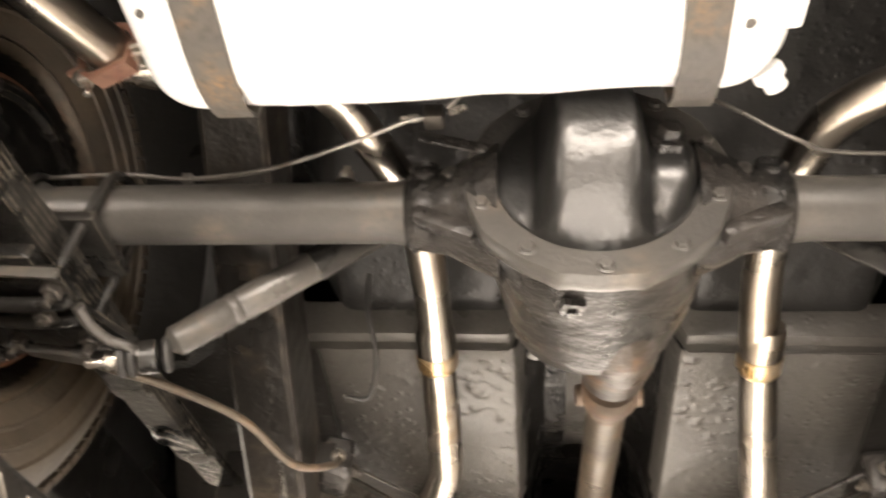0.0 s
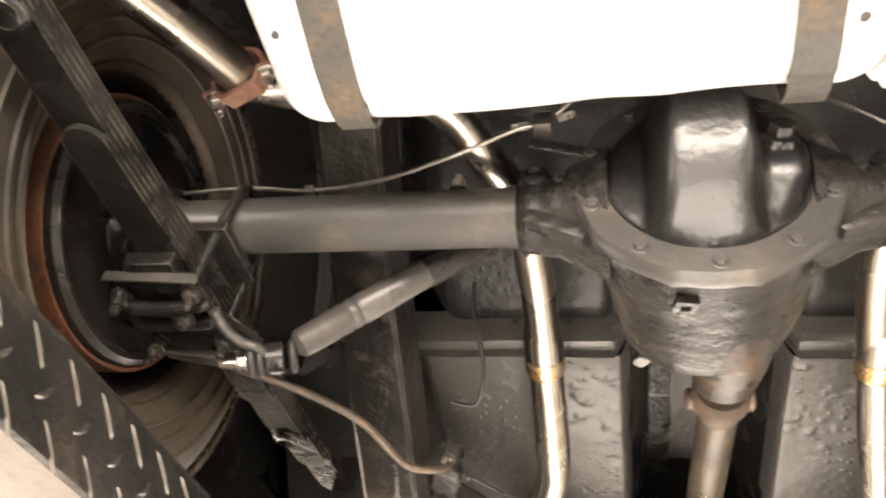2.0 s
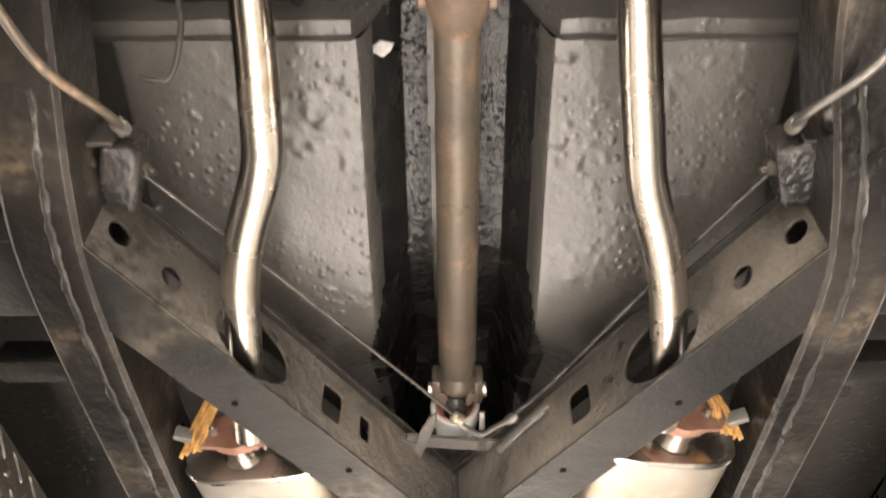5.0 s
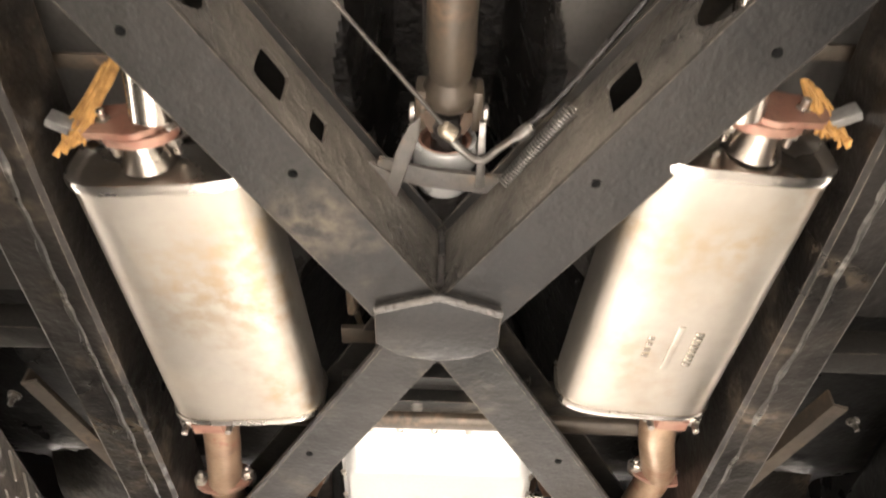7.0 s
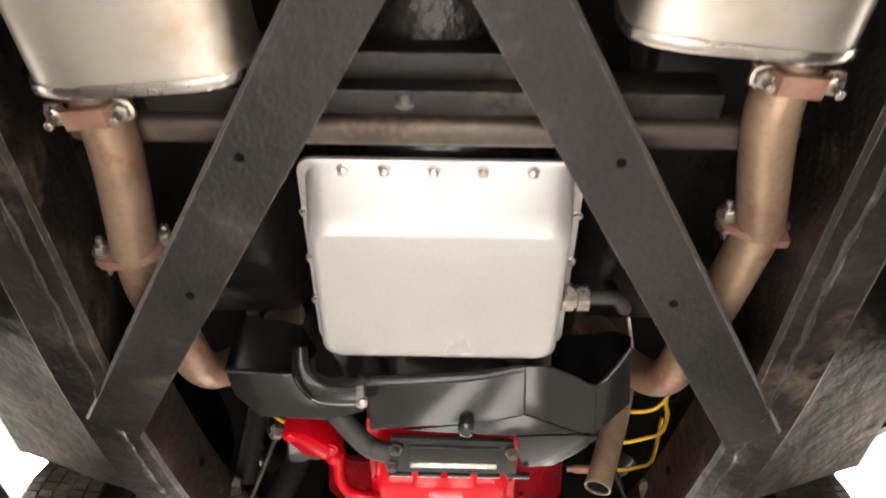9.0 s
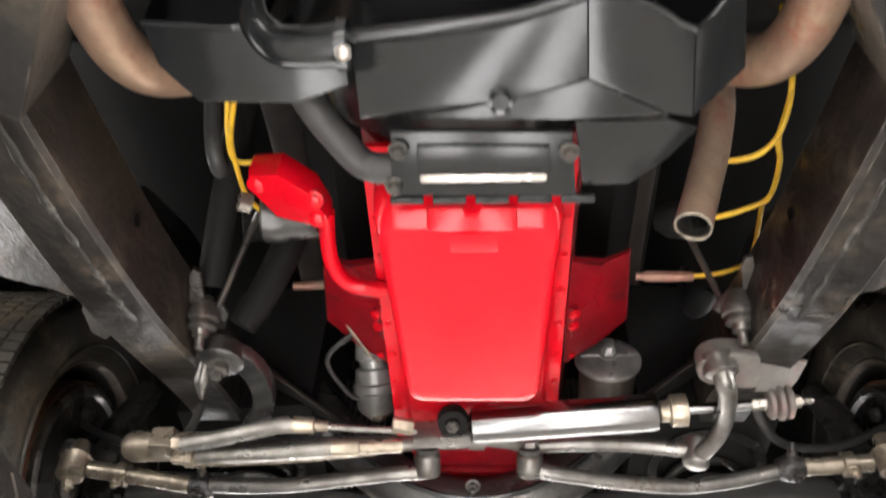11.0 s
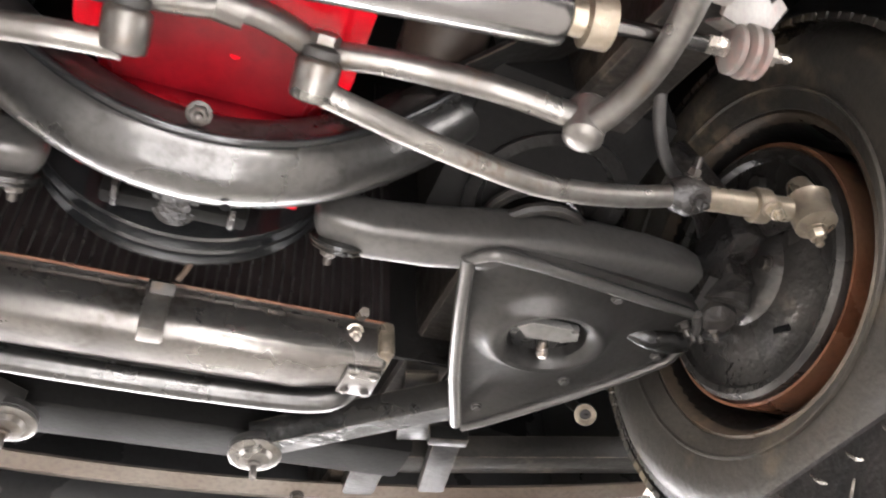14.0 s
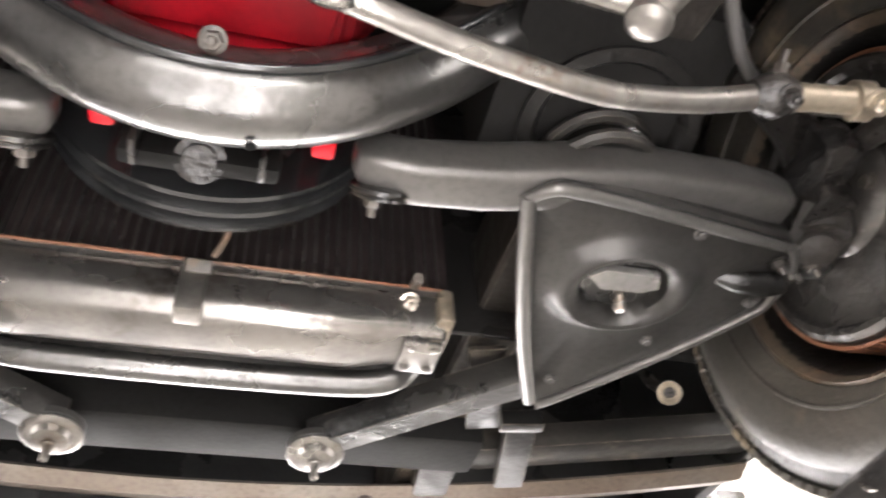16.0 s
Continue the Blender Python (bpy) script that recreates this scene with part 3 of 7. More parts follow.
for s in (-1, 1):
    # lower fender splash panel outside the rail, with a torn rubber flap at its front corner
    bm = grid_sheet(0.455, 0.79, 0.52, 1.085, 24, 30, lambda x, y: 2.055 + 0.34 * max(0, x - 0.50) + 0.06 * ease(0.75, 0.52, y) + 0.003 * noise.noise(Vector((x * 9, y * 9, 1))), 0.004)
    bmesh.ops.transform(bm, matrix=Matrix.Diagonal((s, 1, 1, 1)), verts=bm.verts)
    made = bmesh.ops.extrude_face_region(bm, geom=bm.faces[:])["geom"]
    bmesh.ops.translate(bm, vec=(0, 0, 0.004), verts=[q for q in made if isinstance(q, bmesh.types.BMVert)])
    single("splash_panel", bm, RAIL, "dusty brown-black splash panel between rail and fender", "splash panel", "splash panels", "structure")
single("rubber_flap", rough_up(plate([(-0.462, 1.070, 2.038), (-0.505, 1.074, 2.046), (-0.513, 1.095, 2.042), (-0.502, 1.120, 2.030), (-0.484, 1.130, 2.024), (-0.466, 1.120, 2.030), (-0.456, 1.100, 2.036)], 0.004, (0, 0.2, 1), 0.001), 0.006, 45), STRAP, "torn grey rubber flap at the splash panel corner", "rubber flap")
# near-black stands in for the unlit engine bay and cabin interior
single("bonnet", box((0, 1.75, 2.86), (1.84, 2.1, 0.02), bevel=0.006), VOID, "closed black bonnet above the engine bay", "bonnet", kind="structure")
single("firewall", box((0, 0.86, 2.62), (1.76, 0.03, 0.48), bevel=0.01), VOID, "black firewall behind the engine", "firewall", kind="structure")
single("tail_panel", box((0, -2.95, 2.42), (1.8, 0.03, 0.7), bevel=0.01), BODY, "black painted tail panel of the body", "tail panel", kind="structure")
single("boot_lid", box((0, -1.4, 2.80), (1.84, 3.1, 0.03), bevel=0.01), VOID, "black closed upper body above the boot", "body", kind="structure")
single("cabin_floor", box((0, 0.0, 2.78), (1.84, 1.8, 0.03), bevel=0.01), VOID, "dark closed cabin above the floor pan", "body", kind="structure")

# ---- chassis frame ----
RAIL_PATH = [(0.455, -2.7, 2.26), (0.455, -1.75, 2.27), (0.458, -1.50, 2.285), (0.462, -1.36, 2.225), (0.467, -1.22, 2.138), (0.467, -1.10, 2.066), (0.470, -0.97, 2.005),
             (0.480, -0.82, 1.957), (0.493, -0.66, 1.95), (0.492, -0.30, 1.95), (0.480, 0.05, 1.95), (0.468, 0.35, 1.95), (0.461, 0.60, 1.95), (0.452, 0.74, 1.953), (0.440, 0.86, 1.960),
             (0.432, 0.97, 1.975), (0.426, 1.08, 2.0), (0.422, 1.20, 2.04), (0.42, 1.34, 2.09), (0.42, 1.50, 2.13), (0.42, 1.75, 2.14), (0.40, 2.1, 2.12), (0.38, 2.45, 2.10)]


def rail(s):
    w, h = 0.042, 0.125
    prof = [(-w, 0.006), (-w + 0.006, 0), (w - 0.006, 0), (w, 0.006), (w, h - 0.006), (w - 0.006, h), (-w + 0.006, h), (-w, h - 0.006)]
    path = smooth_path([(s * (x - (0.03 * ease(-0.7, -1.0, y) if s > 0 else 0)), y, z) for x, y, z in RAIL_PATH], 4)
    t = thing("frame_rail", (s * 0.48, 0, 1.95), "long box-section side rail in worn black paint", "frame rail", "frame rails")
    part("rail", channel(path, prof), RAIL, t)
    # ragged welded seam along the lower face
    bm = bmesh.new()
    seam = [q + Vector((-s * 0.012, 0, -0.0012)) for q in smooth_path(path, 5) if -0.95 < q.y < 1.06]
    rings = []
    for i, q in enumerate(seam):
        wob = 0.004 * noise.noise(q * 26) + 0.002 * noise.noise(q * 90)
        w = 0.0042 + 0.0035 * max(-0.6, noise.noise(q * 38 + Vector((0, 7, 0))) + 0.5 * noise.noise(q * 130))
        hgt = 0.0022 + 0.0022 * noise.noise(q * 110)
        rings.append([q + Vector((a + wob, 0, b)) for a, b in ((-w, 0.001), (-w * 0.5, -hgt), (w * 0.5, -hgt * 0.8), (w, 0.001))])
    loft(bm, rings)
    part("weld_seam", bm, WELD, t, "ragged grey weld seam")
    for y, x, z in ((0.93, 0.387, 2.037), (-0.30, 0.446, 2.03), (0.2, 0.433, 2.035)):
        part("hole", lathe([(-0.001, 0.0085), (0.0015, 0.0085)], (s * (x - 0.001), y, z), (-s, 0, 0), 14), HOLE, t, "open drilled hole, black inside")
    return t


rail(-1)
rail(1)


def lay(a, d, side, u, v, w):
    return a + d * u + side * v + Vector((0, 0, w))


def pierced_web(a, d, side, ln, v, h0, h1, holes, thick=0.005):
    """A web whose holes are cut through; holes are (along, up, half width, half height, corners)."""
    bm = bmesh.new()
    cols = sorted({0.0, ln} | {q for u, w, ru, rw, k in holes for q in (u - ru * 1.45, u + ru * 1.45)})
    def sheet(quad):
        return [lay(a, d, side, u, v, w) for u, w in quad]
    for u0, u1 in zip(cols, cols[1:]):
        hole = next((q for q in holes if u0 - 1e-6 <= q[0] <= u1 + 1e-6 and abs(u0 - (q[0] - q[2] * 1.45)) < 1e-6), None)
        if not hole:
            bm.faces.new([bm.verts.new(q) for q in sheet([(u0, h0), (u1, h0), (u1, h1), (u0, h1)])])
            continue
        u, w, ru, rw, k = hole
        n = 24
        inner, outer = [], []
        for i in range(n):
            f = (i % 6) / 3 - 1
            ou, ow = ((1, f), (-f, 1), (-1, -f), (f, -1))[i // 6]
            c, e = ou / math.hypot(ou, ow), ow / math.hypot(ou, ow)
            p = 2.0 if k == 0 else 6.0
            r = (abs(c) ** p + abs(e) ** p) ** (-1 / p)
            inner.append((u + ru * r * c, w + rw * r * e))
            outer.append((u + ou * (u1 - u0) / 2, (h0 + h1) / 2 + ow * (h1 - h0) / 2))
        vi, vo = [bm.verts.new(q) for q in sheet(inner)], [bm.verts.new(q) for q in sheet(outer)]
        for i in range(n):
            j = (i + 1) % n
            bm.faces.new((vo[i], vo[j], vi[j], vi[i]))
    bmesh.ops.remove_doubles(bm, verts=bm.verts[:], dist=0.0002)
    bmesh.ops.recalc_face_normals(bm, faces=bm.faces)
    made = bmesh.ops.extrude_face_region(bm, geom=bm.faces[:])["geom"]
    bmesh.ops.translate(bm, vec=side * thick, verts=[q for q in made if isinstance(q, bmesh.types.BMVert)])
    return bm


x_member = thing("x_member", (0, 0, 1.95), "black X-shaped frame member of pierced steel channels", "frame member")


def build_arm(s, rear):
    if rear:
        a, b = Vector((s * 0.0, -0.110, 1.95)), Vector((s * 0.455, -0.775, 1.956))
        holes = [(0.335, 0.060, 0.024, 0.029, 1), (0.507, 0.050, 0.074, 0.046, 0), (0.662, 0.055, 0.018, 0.018, 0), (0.752, 0.058, 0.018, 0.018, 0)]
        if s < 0:
            holes = [(0.255, 0.062, 0.014, 0.022, 1)] + holes
    else:
        a, b = Vector((s * 0.0, 0.005, 1.947)), Vector((s * 0.412, 0.730, 1.947))
        holes = []
    arm_name = "rear_arm" if rear else "front_arm"
    d = b - a
    ln = d.length
    d.normalize()
    out = Vector((s * abs(d.y), abs(d.x) if rear else -abs(d.x), 0))
    wide = 0.094 if rear else 0.078
    h = 0.118
    t = part(arm_name, pierced_web(a, d, out, ln, 0.0, 0.004, h, holes), WEBPAINT, x_member, "pierced black channel arm" if rear else "")
    # lower flange from the web outwards
    bm = bmesh.new()
    def strip(pts2, bm):
        rings = []
        n = 20
        for i in range(n + 1):
            u = ln * i / n
            rings.append([a + d * u + out * v + Vector((0, 0, w)) for v, w in pts2])
        return loft(bm, rings)
    lip = [(0, 0), (wide - 0.004, 0), (wide, 0.004), (wide, 0.012), (wide - 0.005, 0.012), (wide - 0.006, 0.005), (0, 0.005)]
    strip(lip, bm)
    part("lower_flange", bm, CHASSIS, t)
    bm = bmesh.new()
    if rear:
        strip([(0, h), (0.055, h), (0.055, h + 0.005), (-0.012, h + 0.005), (-0.012, h)], bm)
    else:
        strip([(0, h), (0.06, h), (0.06, h + 0.005), (0, h + 0.005)], bm)
    part("upper_flange", bm, CHASSIS, t)
    if rear:
        part("outer_web", pierced_web(a + d * 0.06, d, out, ln - 0.06, wide - 0.012, 0.006, h, [(0.45, 0.050, 0.060, 0.046, 0)], 0.004), WEBPAINT, t)
    for u, v in ((0.47, 0.06), (0.25, 0.03)) if rear else ((0.30, 0.05), (0.52, 0.03)):
        part("rivet_hole", lathe([(-0.0012, 0.0055), (0.001, 0.0055)], a + d * u + out * v, (0, 0, -1), 12), HOLE, t, "small drilled hole, black inside")
    return t


for s in (-1, 1):
    build_arm(s, True)
    build_arm(s, False)

centre = x_member
part("gusset_plate", plate([(-0.082, -0.095, 1.937), (-0.045, -0.112, 1.937), (0, -0.122, 1.937), (0.045, -0.114, 1.937), (0.078, -0.098, 1.937), (0.078, -0.035, 1.937), (0.045, -0.012, 1.937), (0, -0.003, 1.937), (-0.048, -0.012, 1.937), (-0.082, -0.035, 1.937)], 0.014, (0, 0, 1), 0.003), CHASSIS, centre)
bead = []
for k in range(34):
    f = k / 33
    bead.append((-0.082 + 0.16 * f, -0.096 - 0.028 * (1 - abs(2 * f - 1)) + 0.0025 * noise.noise(Vector((k * 0.7, 0, 0))), 1.9385 + 0.0012 * (k % 2)))
bm = rough_up(tube(bead, 0.0044, 10, 3), 0.004, 120)
part("weld_bead", bm, STRAP, centre, "rough grey weld bead")
part("slot_weld", tube([(-0.001, -0.128, 1.956), (0.001, -0.128, 2.0), (0, -0.13, 2.055)], 0.005, 8), GREASY, centre)

for s in (-1, 1):
    # cable bracket where the rear arm meets the rail
    t = thing("cable_bracket", (s * 0.43, -0.83, 2.04), "black angled steel bracket holding the handbrake cable", "bracket", "cable brackets")
    part("tab", plate([(s * 0.445, -0.80, 2.0), (s * 0.445, -0.86, 2.02), (s * 0.445, -0.875, 2.07), (s * 0.445, -0.84, 2.085), (s * 0.445, -0.79, 2.07)], 0.006, (-s, 0, 0)), CHASSIS, t)
    part("face", box((s * 0.425, -0.855, 2.05), (0.04, 0.006, 0.045), bevel=0.002), CHASSIS, t)
    part("anchor_block", rough_up(box((s * 0.415, -0.80, 2.058), (0.048, 0.095, 0.058), Matrix.Rotation(-s * 0.3, 4, "Z"), 0.010, None, 3), 0.006, 45), GREASY, t, "greasy black anchor block")
    part("bolt", hexbolt((s * 0.386, -0.805, 2.05), (-s, 0.2, -0.4), 0.009, 0.008, True, 0.008), DARKBOLT, t)
    part("bolt", hexbolt((s * 0.441, -0.825, 2.035), (-s, 0, 0), 0.007, 0.006), DARKBOLT, t)

# outrigger bars under the sills
for s in (-1, 1):
    t = thing("outrigger", (s * 0.62, 0.12, 2.02), "dark body outrigger with a rusty brace beside the rail", "outrigger", "outriggers")
    part("arm", box((s * 0.68, 0.105, 2.07), (0.36, 0.05, 0.05), bevel=0.008), CHASSIS, t)
    part("brace", channel([(s * 0.62, 0.16, 2.005), (s * 0.535, 0.40, 2.005)], [(-0.014, 0), (0.014, 0), (0.014, 0.004), (-0.01, 0.004), (-0.01, 0.03), (-0.014, 0.03)]), SHAFT, t)
    part("bolt", hexbolt((s * 0.655, 0.20, 2.01), (0, 0, -1), 0.008, 0.008, True, 0.012), DARKBOLT, t)
    single("body_bracket", box((s * 0.60, -0.42, 2.07), (0.22, 0.05, 0.05), bevel=0.01), CHASSIS, "dark body mounting arm beside the rail", "outrigger", "outriggers")

# ---- fuel tank ----
tank = thing("fuel_tank", (-0.14, -1.9, 2.08), "white painted steel fuel tank with ribbed underside", "fuel tank")
bm = bmesh.new()
rings = []
X0, X1, Y0, Y1 = -0.459, 0.118, -2.42, -1.512
def tank_ring(inset, z, r=0.055, n=8, m=36):
    """Rounded outline of the tank, with points along its sides too."""
    x0, x1, y0, y1 = X0 + inset, X1 - inset, Y0 + inset, Y1 - inset
    r = max(0.01, r - inset)
    pts = []
    corners = ((x1 - r, y1 - r, 0), (x0 + r, y1 - r, 90), (x0 + r, y0 + r, 180), (x1 - r, y0 + r, 270))
    for c, (cx, cy, a0) in enumerate(corners):
        arc = [(cx + r * math.cos(radians(a0 + 90 * k / n)), cy + r * math.sin(radians(a0 + 90 * k / n))) for k in range(n + 1)]
        pts += arc
        nx_, ny_, a1 = corners[(c + 1) % 4]
        nxt = (nx_ + r * math.cos(radians(a1)), ny_ + r * math.sin(radians(a1)))
        pts += [(arc[-1][0] + (nxt[0] - arc[-1][0]) * k / m, arc[-1][1] + (nxt[1] - arc[-1][1]) * k / m) for k in range(1, m)]
    front = 0.006
    return [(x, y + 0.010 * ease(0.0, -0.40, x) * ease(-1.75, -1.55, y), z + front * noise.noise(Vector((x * 13, 1.7, 0))) * ease(-1.60, -1.53, y)) for x, y in pts]


loft(bm, [tank_ring(0.0, 2.20), tank_ring(0.0, 2.118), tank_ring(0.003, 2.103), tank_ring(0.011, 2.090), tank_ring(0.022, 2.081), tank_ring(0.036, 2.0745), tank_ring(0.05, 2.072)])
shell_part = part("shell", bm, WHITE, tank)
for x in (-0.255, -0.17, -0.005):
    part("pressed_rib", tube([(x, -2.35, 2.0745), (x, -1.95, 2.0735), (x, -1.60, 2.0745), (x, -1.555, 2.081)], 0.006, 10), WHITE, shell_part)
bm = bmesh.new()
box((X1 + 0.004, -1.99, 2.135), (0.028, 0.87, 0.02), None, 0.006, bm)
part("seam_flange", bm, WHITE, tank)
dr = part("drain_boss", lathe([(0, 0.014), (0.010, 0.014), (0.012, 0.010), (0.022, 0.010)], (0.104, -1.534, 2.100), (0.55, 0.75, -0.3), 10), WHITE, tank)
for x, y, r in ((-0.425, -1.63, 0.004), (-0.395, -1.64, 0.005), (0.075, -1.60, 0.005)):
    part("dimple", lathe([(-0.002, r), (0.001, r)], (x, y, 2.0735), (0, 0, -1), 10), STRAP, tank)
for xa, xb in ((-0.377, -0.360), (0.041, 0.026)):
    t = thing("tank_strap", (xa, -1.53, 2.07), "weathered rusty steel strap round the fuel tank", "tank strap", "tank straps")
    pts = [(xb, -2.42, 2.066), (xb, -1.9, 2.064), (xa, -1.60, 2.064), (xa, -1.545, 2.066), (xa, -1.517, 2.076), (xa, -1.503, 2.098), (xa, -1.499, 2.2), (xa, -1.49, 2.39)]
    rg = []
    for q in smooth_path(pts, 5):
        w = 0.0185 + 0.001 * noise.noise(q * 60)
        tilt = 1 if q.y < -1.54 else 0
        rg.append([q + Vector((-w, 0, 0)), q + Vector((w, 0, 0)), q + Vector((w, -0.004 * (1 - tilt), 0.005 * tilt)), q + Vector((-w, -0.004 * (1 - tilt), 0.005 * tilt))])
    part("band", loft(bmesh.new(), rg), STRAP, t)
    part("strap_bolt", hexbolt((xa, -1.507, 2.30), (0, 1, 0), 0.008, 0.008, True, 0.02), DARKBOLT, t)

# ---- rear axle ----
AX_Y, AX_Z = -1.345, 2.107
DX = -0.035
ax = thing("rear_axle", (DX, AX_Y, 1.98), "solid rear axle with round differential, satin and greasy black", "rear axle")
for s, xi in ((-1, -0.235), (1, 0.165)):
    bmt = lathe([(0, 0.037), (0.02, 0.0345), (0.25, 0.0345), (0.42, 0.034), (0.43, 0.040), (0.46, 0.044), (0.50, 0.05)], (xi, AX_Y, AX_Z), (s, 0, 0), 36)
    part("axle_tube", bmt, AXLE, ax, "satin grey-black axle tube")
    bell = lathe([(0, 0.040), (0.006, 0.047), (0.012, 0.043), (0.045, 0.048), (0.07, 0.062), (0.10, 0.075)], (xi, AX_Y, AX_Z), (-s, 0, 0), 32)
    bl = part("tube_bell", rough_up(bell, 0.001, 60), GREASY, ax, "greasy cast tube bell")
    part("bell_rib", box((xi - s * 0.045, AX_Y - 0.028, AX_Z - 0.045), (0.075, 0.02, 0.02), Matrix.Rotation(-s * 0.45, 4, "Y"), 0.006), GREASY, bl)
    part("bell_plug", lathe([(0, 0.016), (0.008, 0.016), (0.01, 0.012), (0.005, 0.011)], (xi - s * 0.02, AX_Y - 0.036, AX_Z + 0.022), (0, -0.8, 0.2), 20), GREASY, bl)
    part("bell_bolt", hexbolt((xi - s * 0.05, AX_Y - 0.044, AX_Z + 0.012), (0, -1, -0.1), 0.008, 0.008), DARKBOLT, bl)
# carrier: ring flange, cover and pinion nose
R = 0.136
bm = bmesh.new()
n = 64
def flange_r(a):
    return R + 0.004 * max(0, math.cos(10 * a)) ** 6
rings = []
for y in (-1.402, -1.399, -1.380, -1.377):
    k = 0.985 if y in (-1.402, -1.377) else 1.0
    rings.append([(DX + flange_r(a) * k * math.cos(a), y, AX_Z + flange_r(a) * k * math.sin(a)) for a in [2 * math.pi * i / n for i in range(n)]])
loft(bm, rings)
part("ring_flange", rough_up(bm, 0.0008, 90), AXLE, ax, "satin grey-black bolted ring flange")
# cover
def cover_y(x, z):
    u, v = (x - DX) / 0.101, (z - AX_Z) / 0.101
    q = u * u + v * v
    dome = math.sqrt(max(0.0, 1 - q)) ** 0.8 if q < 1 else 0
    hump = math.exp(-((x - DX + 0.006) / 0.048) ** 8) * max(0, 1 - v * v) ** 0.5
    boss = math.exp(-(((x - DX - 0.068) / 0.034) ** 4 + ((z - AX_Z + 0.026) / 0.042) ** 4)) * min(1.0, max(0.0, (1 - q) / 0.12))
    return -1.4055 - 0.006 * dome - 0.090 * hump - 0.040 * boss
bm = bmesh.new()
m_ = 72
rings = [[(DX + 0.1048 * math.cos(a), -1.398, AX_Z + 0.1048 * math.sin(a)) for a in [2 * math.pi * k / 72 for k in range(72)]]]
for i in range(m_ // 2 + 1):
    r = 0.104 * (1 - i / (m_ / 2))
    rr = max(r, 0.0008)
    rings.append([(DX + rr * math.cos(a), cover_y(DX + rr * math.cos(a), AX_Z + rr * math.sin(a)), AX_Z + rr * math.sin(a)) for a in [2 * math.pi * k / 72 for k in range(72)]])
loft(bm, rings)
cov = part("cover", rough_up(bm, 0.0006, 40), COVER, ax, "glossy black domed differential cover")
part("fill_plug", lathe([(0, 0.02), (0.01, 0.019), (0.011, 0.0125), (0.022, 0.012), (0.023, 0.009)], (0.030, -1.446, 2.100), (0.15, -1, 0.15), 6), GREASY, cov)
for i in range(10):
    a = 2 * math.pi * (i + 0.55) / 10
    part("bolt", hexbolt((DX + 0.1225 * math.cos(a), -1.402, AX_Z + 0.1225 * math.sin(a)), (0, -1, 0), 0.0070, 0.007), AXLE, ax)
# carrier casting and pinion nose
rings = []
for y, rx, rz, cz, cx in ((-1.378, 0.118, 0.118, 0, 0), (-1.35, 0.125, 0.12, 0, 0), (-1.30, 0.122, 0.110, -0.002, 0.004), (-1.24, 0.113, 0.102, -0.006, 0.008), (-1.20, 0.106, 0.098, -0.010, 0.006), (-1.175, 0.100, 0.090, -0.012, 0.006), (-1.160, 0.080, 0.074, -0.016, 0.012), (-1.152, 0.050, 0.05, -0.02, 0.022)):
    rings.append([(DX + cx + rx * math.cos(a), y, AX_Z + cz + rz * math.sin(a)) for a in [2 * math.pi * k / 40 for k in range(40)]])
part("pinion_housing", rough_up(loft(bmesh.new(), rings), 0.0025, 28), PINION, ax, "rust-stained cast pinion housing")
part("pinion_neck", rough_up(lathe([(0, 0.054), (0.012, 0.046), (0.04, 0.040), (0.085, 0.036), (0.12, 0.034)], (DX + 0.021, -1.175, AX_Z - 0.019), (0.12, 1, -0.14), 32), 0.0025, 40), RUSTY, ax, "brown rusted pinion neck")
part("pinion_barrel", rough_up(tube([(-0.002, -1.29, 2.075), (-0.002, -1.25, 2.052), (-0.001, -1.20, 2.047), (0.0, -1.15, 2.053), (0.0, -1.09, 2.062)], [0.030, 0.046, 0.050, 0.047, 0.040], 28), 0.002, 45), RUSTBARREL, ax, "brown-stained pinion barrel under the casting")
for s, xa in ((-1, -0.125), (1, 0.078)):
    part("casting_web", plate([(xa, -1.372, 2.050), (xa + s * 0.022, -1.36, 2.075), (xa - s * 0.012, -1.20, 2.075), (xa - s * 0.030, -1.195, 2.052)], 0.012, (0.2 * s, 0, 1), 0.004), GREASY, ax)
part("drain_plug", lathe([(0, 0.016), (0.008, 0.016), (0.009, 0.008), (0.003, 0.007)], (-0.060, -1.335, 1.991), (0, 0.2, -1), 4, None, True, 0.6), GREASY, ax)
part("side_lug", box((-0.118, -1.185, 2.11), (0.03, 0.02, 0.06), bevel=0.006), GREASY, ax)

shaft_a, shaft_b = Vector((0.0, -1.035, 2.068)), Vector((0.004, -0.30, 2.142))
ds = thing("driveshaft", shaft_a, "brown surface-rusted tubular driveshaft with universal joints", "driveshaft")
part("shaft_tube", tube([shaft_a + (shaft_b - shaft_a) * f for f in (0.05, 0.3, 0.6, 0.93, 1.0)], [0.027, 0.028, 0.030, 0.031, 0.024], 28, 1), SHAFT, ds)
yk = part("rear_yoke", lathe([(0, 0.034), (0.01, 0.038), (0.035, 0.038), (0.05, 0.034), (0.075, 0.028)], (0.0, -1.055, 2.066), shaft_b - shaft_a, 24), RUSTY, ds, "rusty pinion yoke")
for s in (-1, 1):
    part("cap", lathe([(0, 0.015), (0.008, 0.015), (0.011, 0.011)], (s * 0.034, -1.018, 2.07), (s, 0, 0), 16), RUSTY, yk)
fy = part("front_yoke", lathe([(0, 0.026), (0.015, 0.034), (0.03, 0.036), (0.04, 0.03)], (0.004, -0.315, 2.141), (0, 1, 0.05), 20), SHAFT, ds)
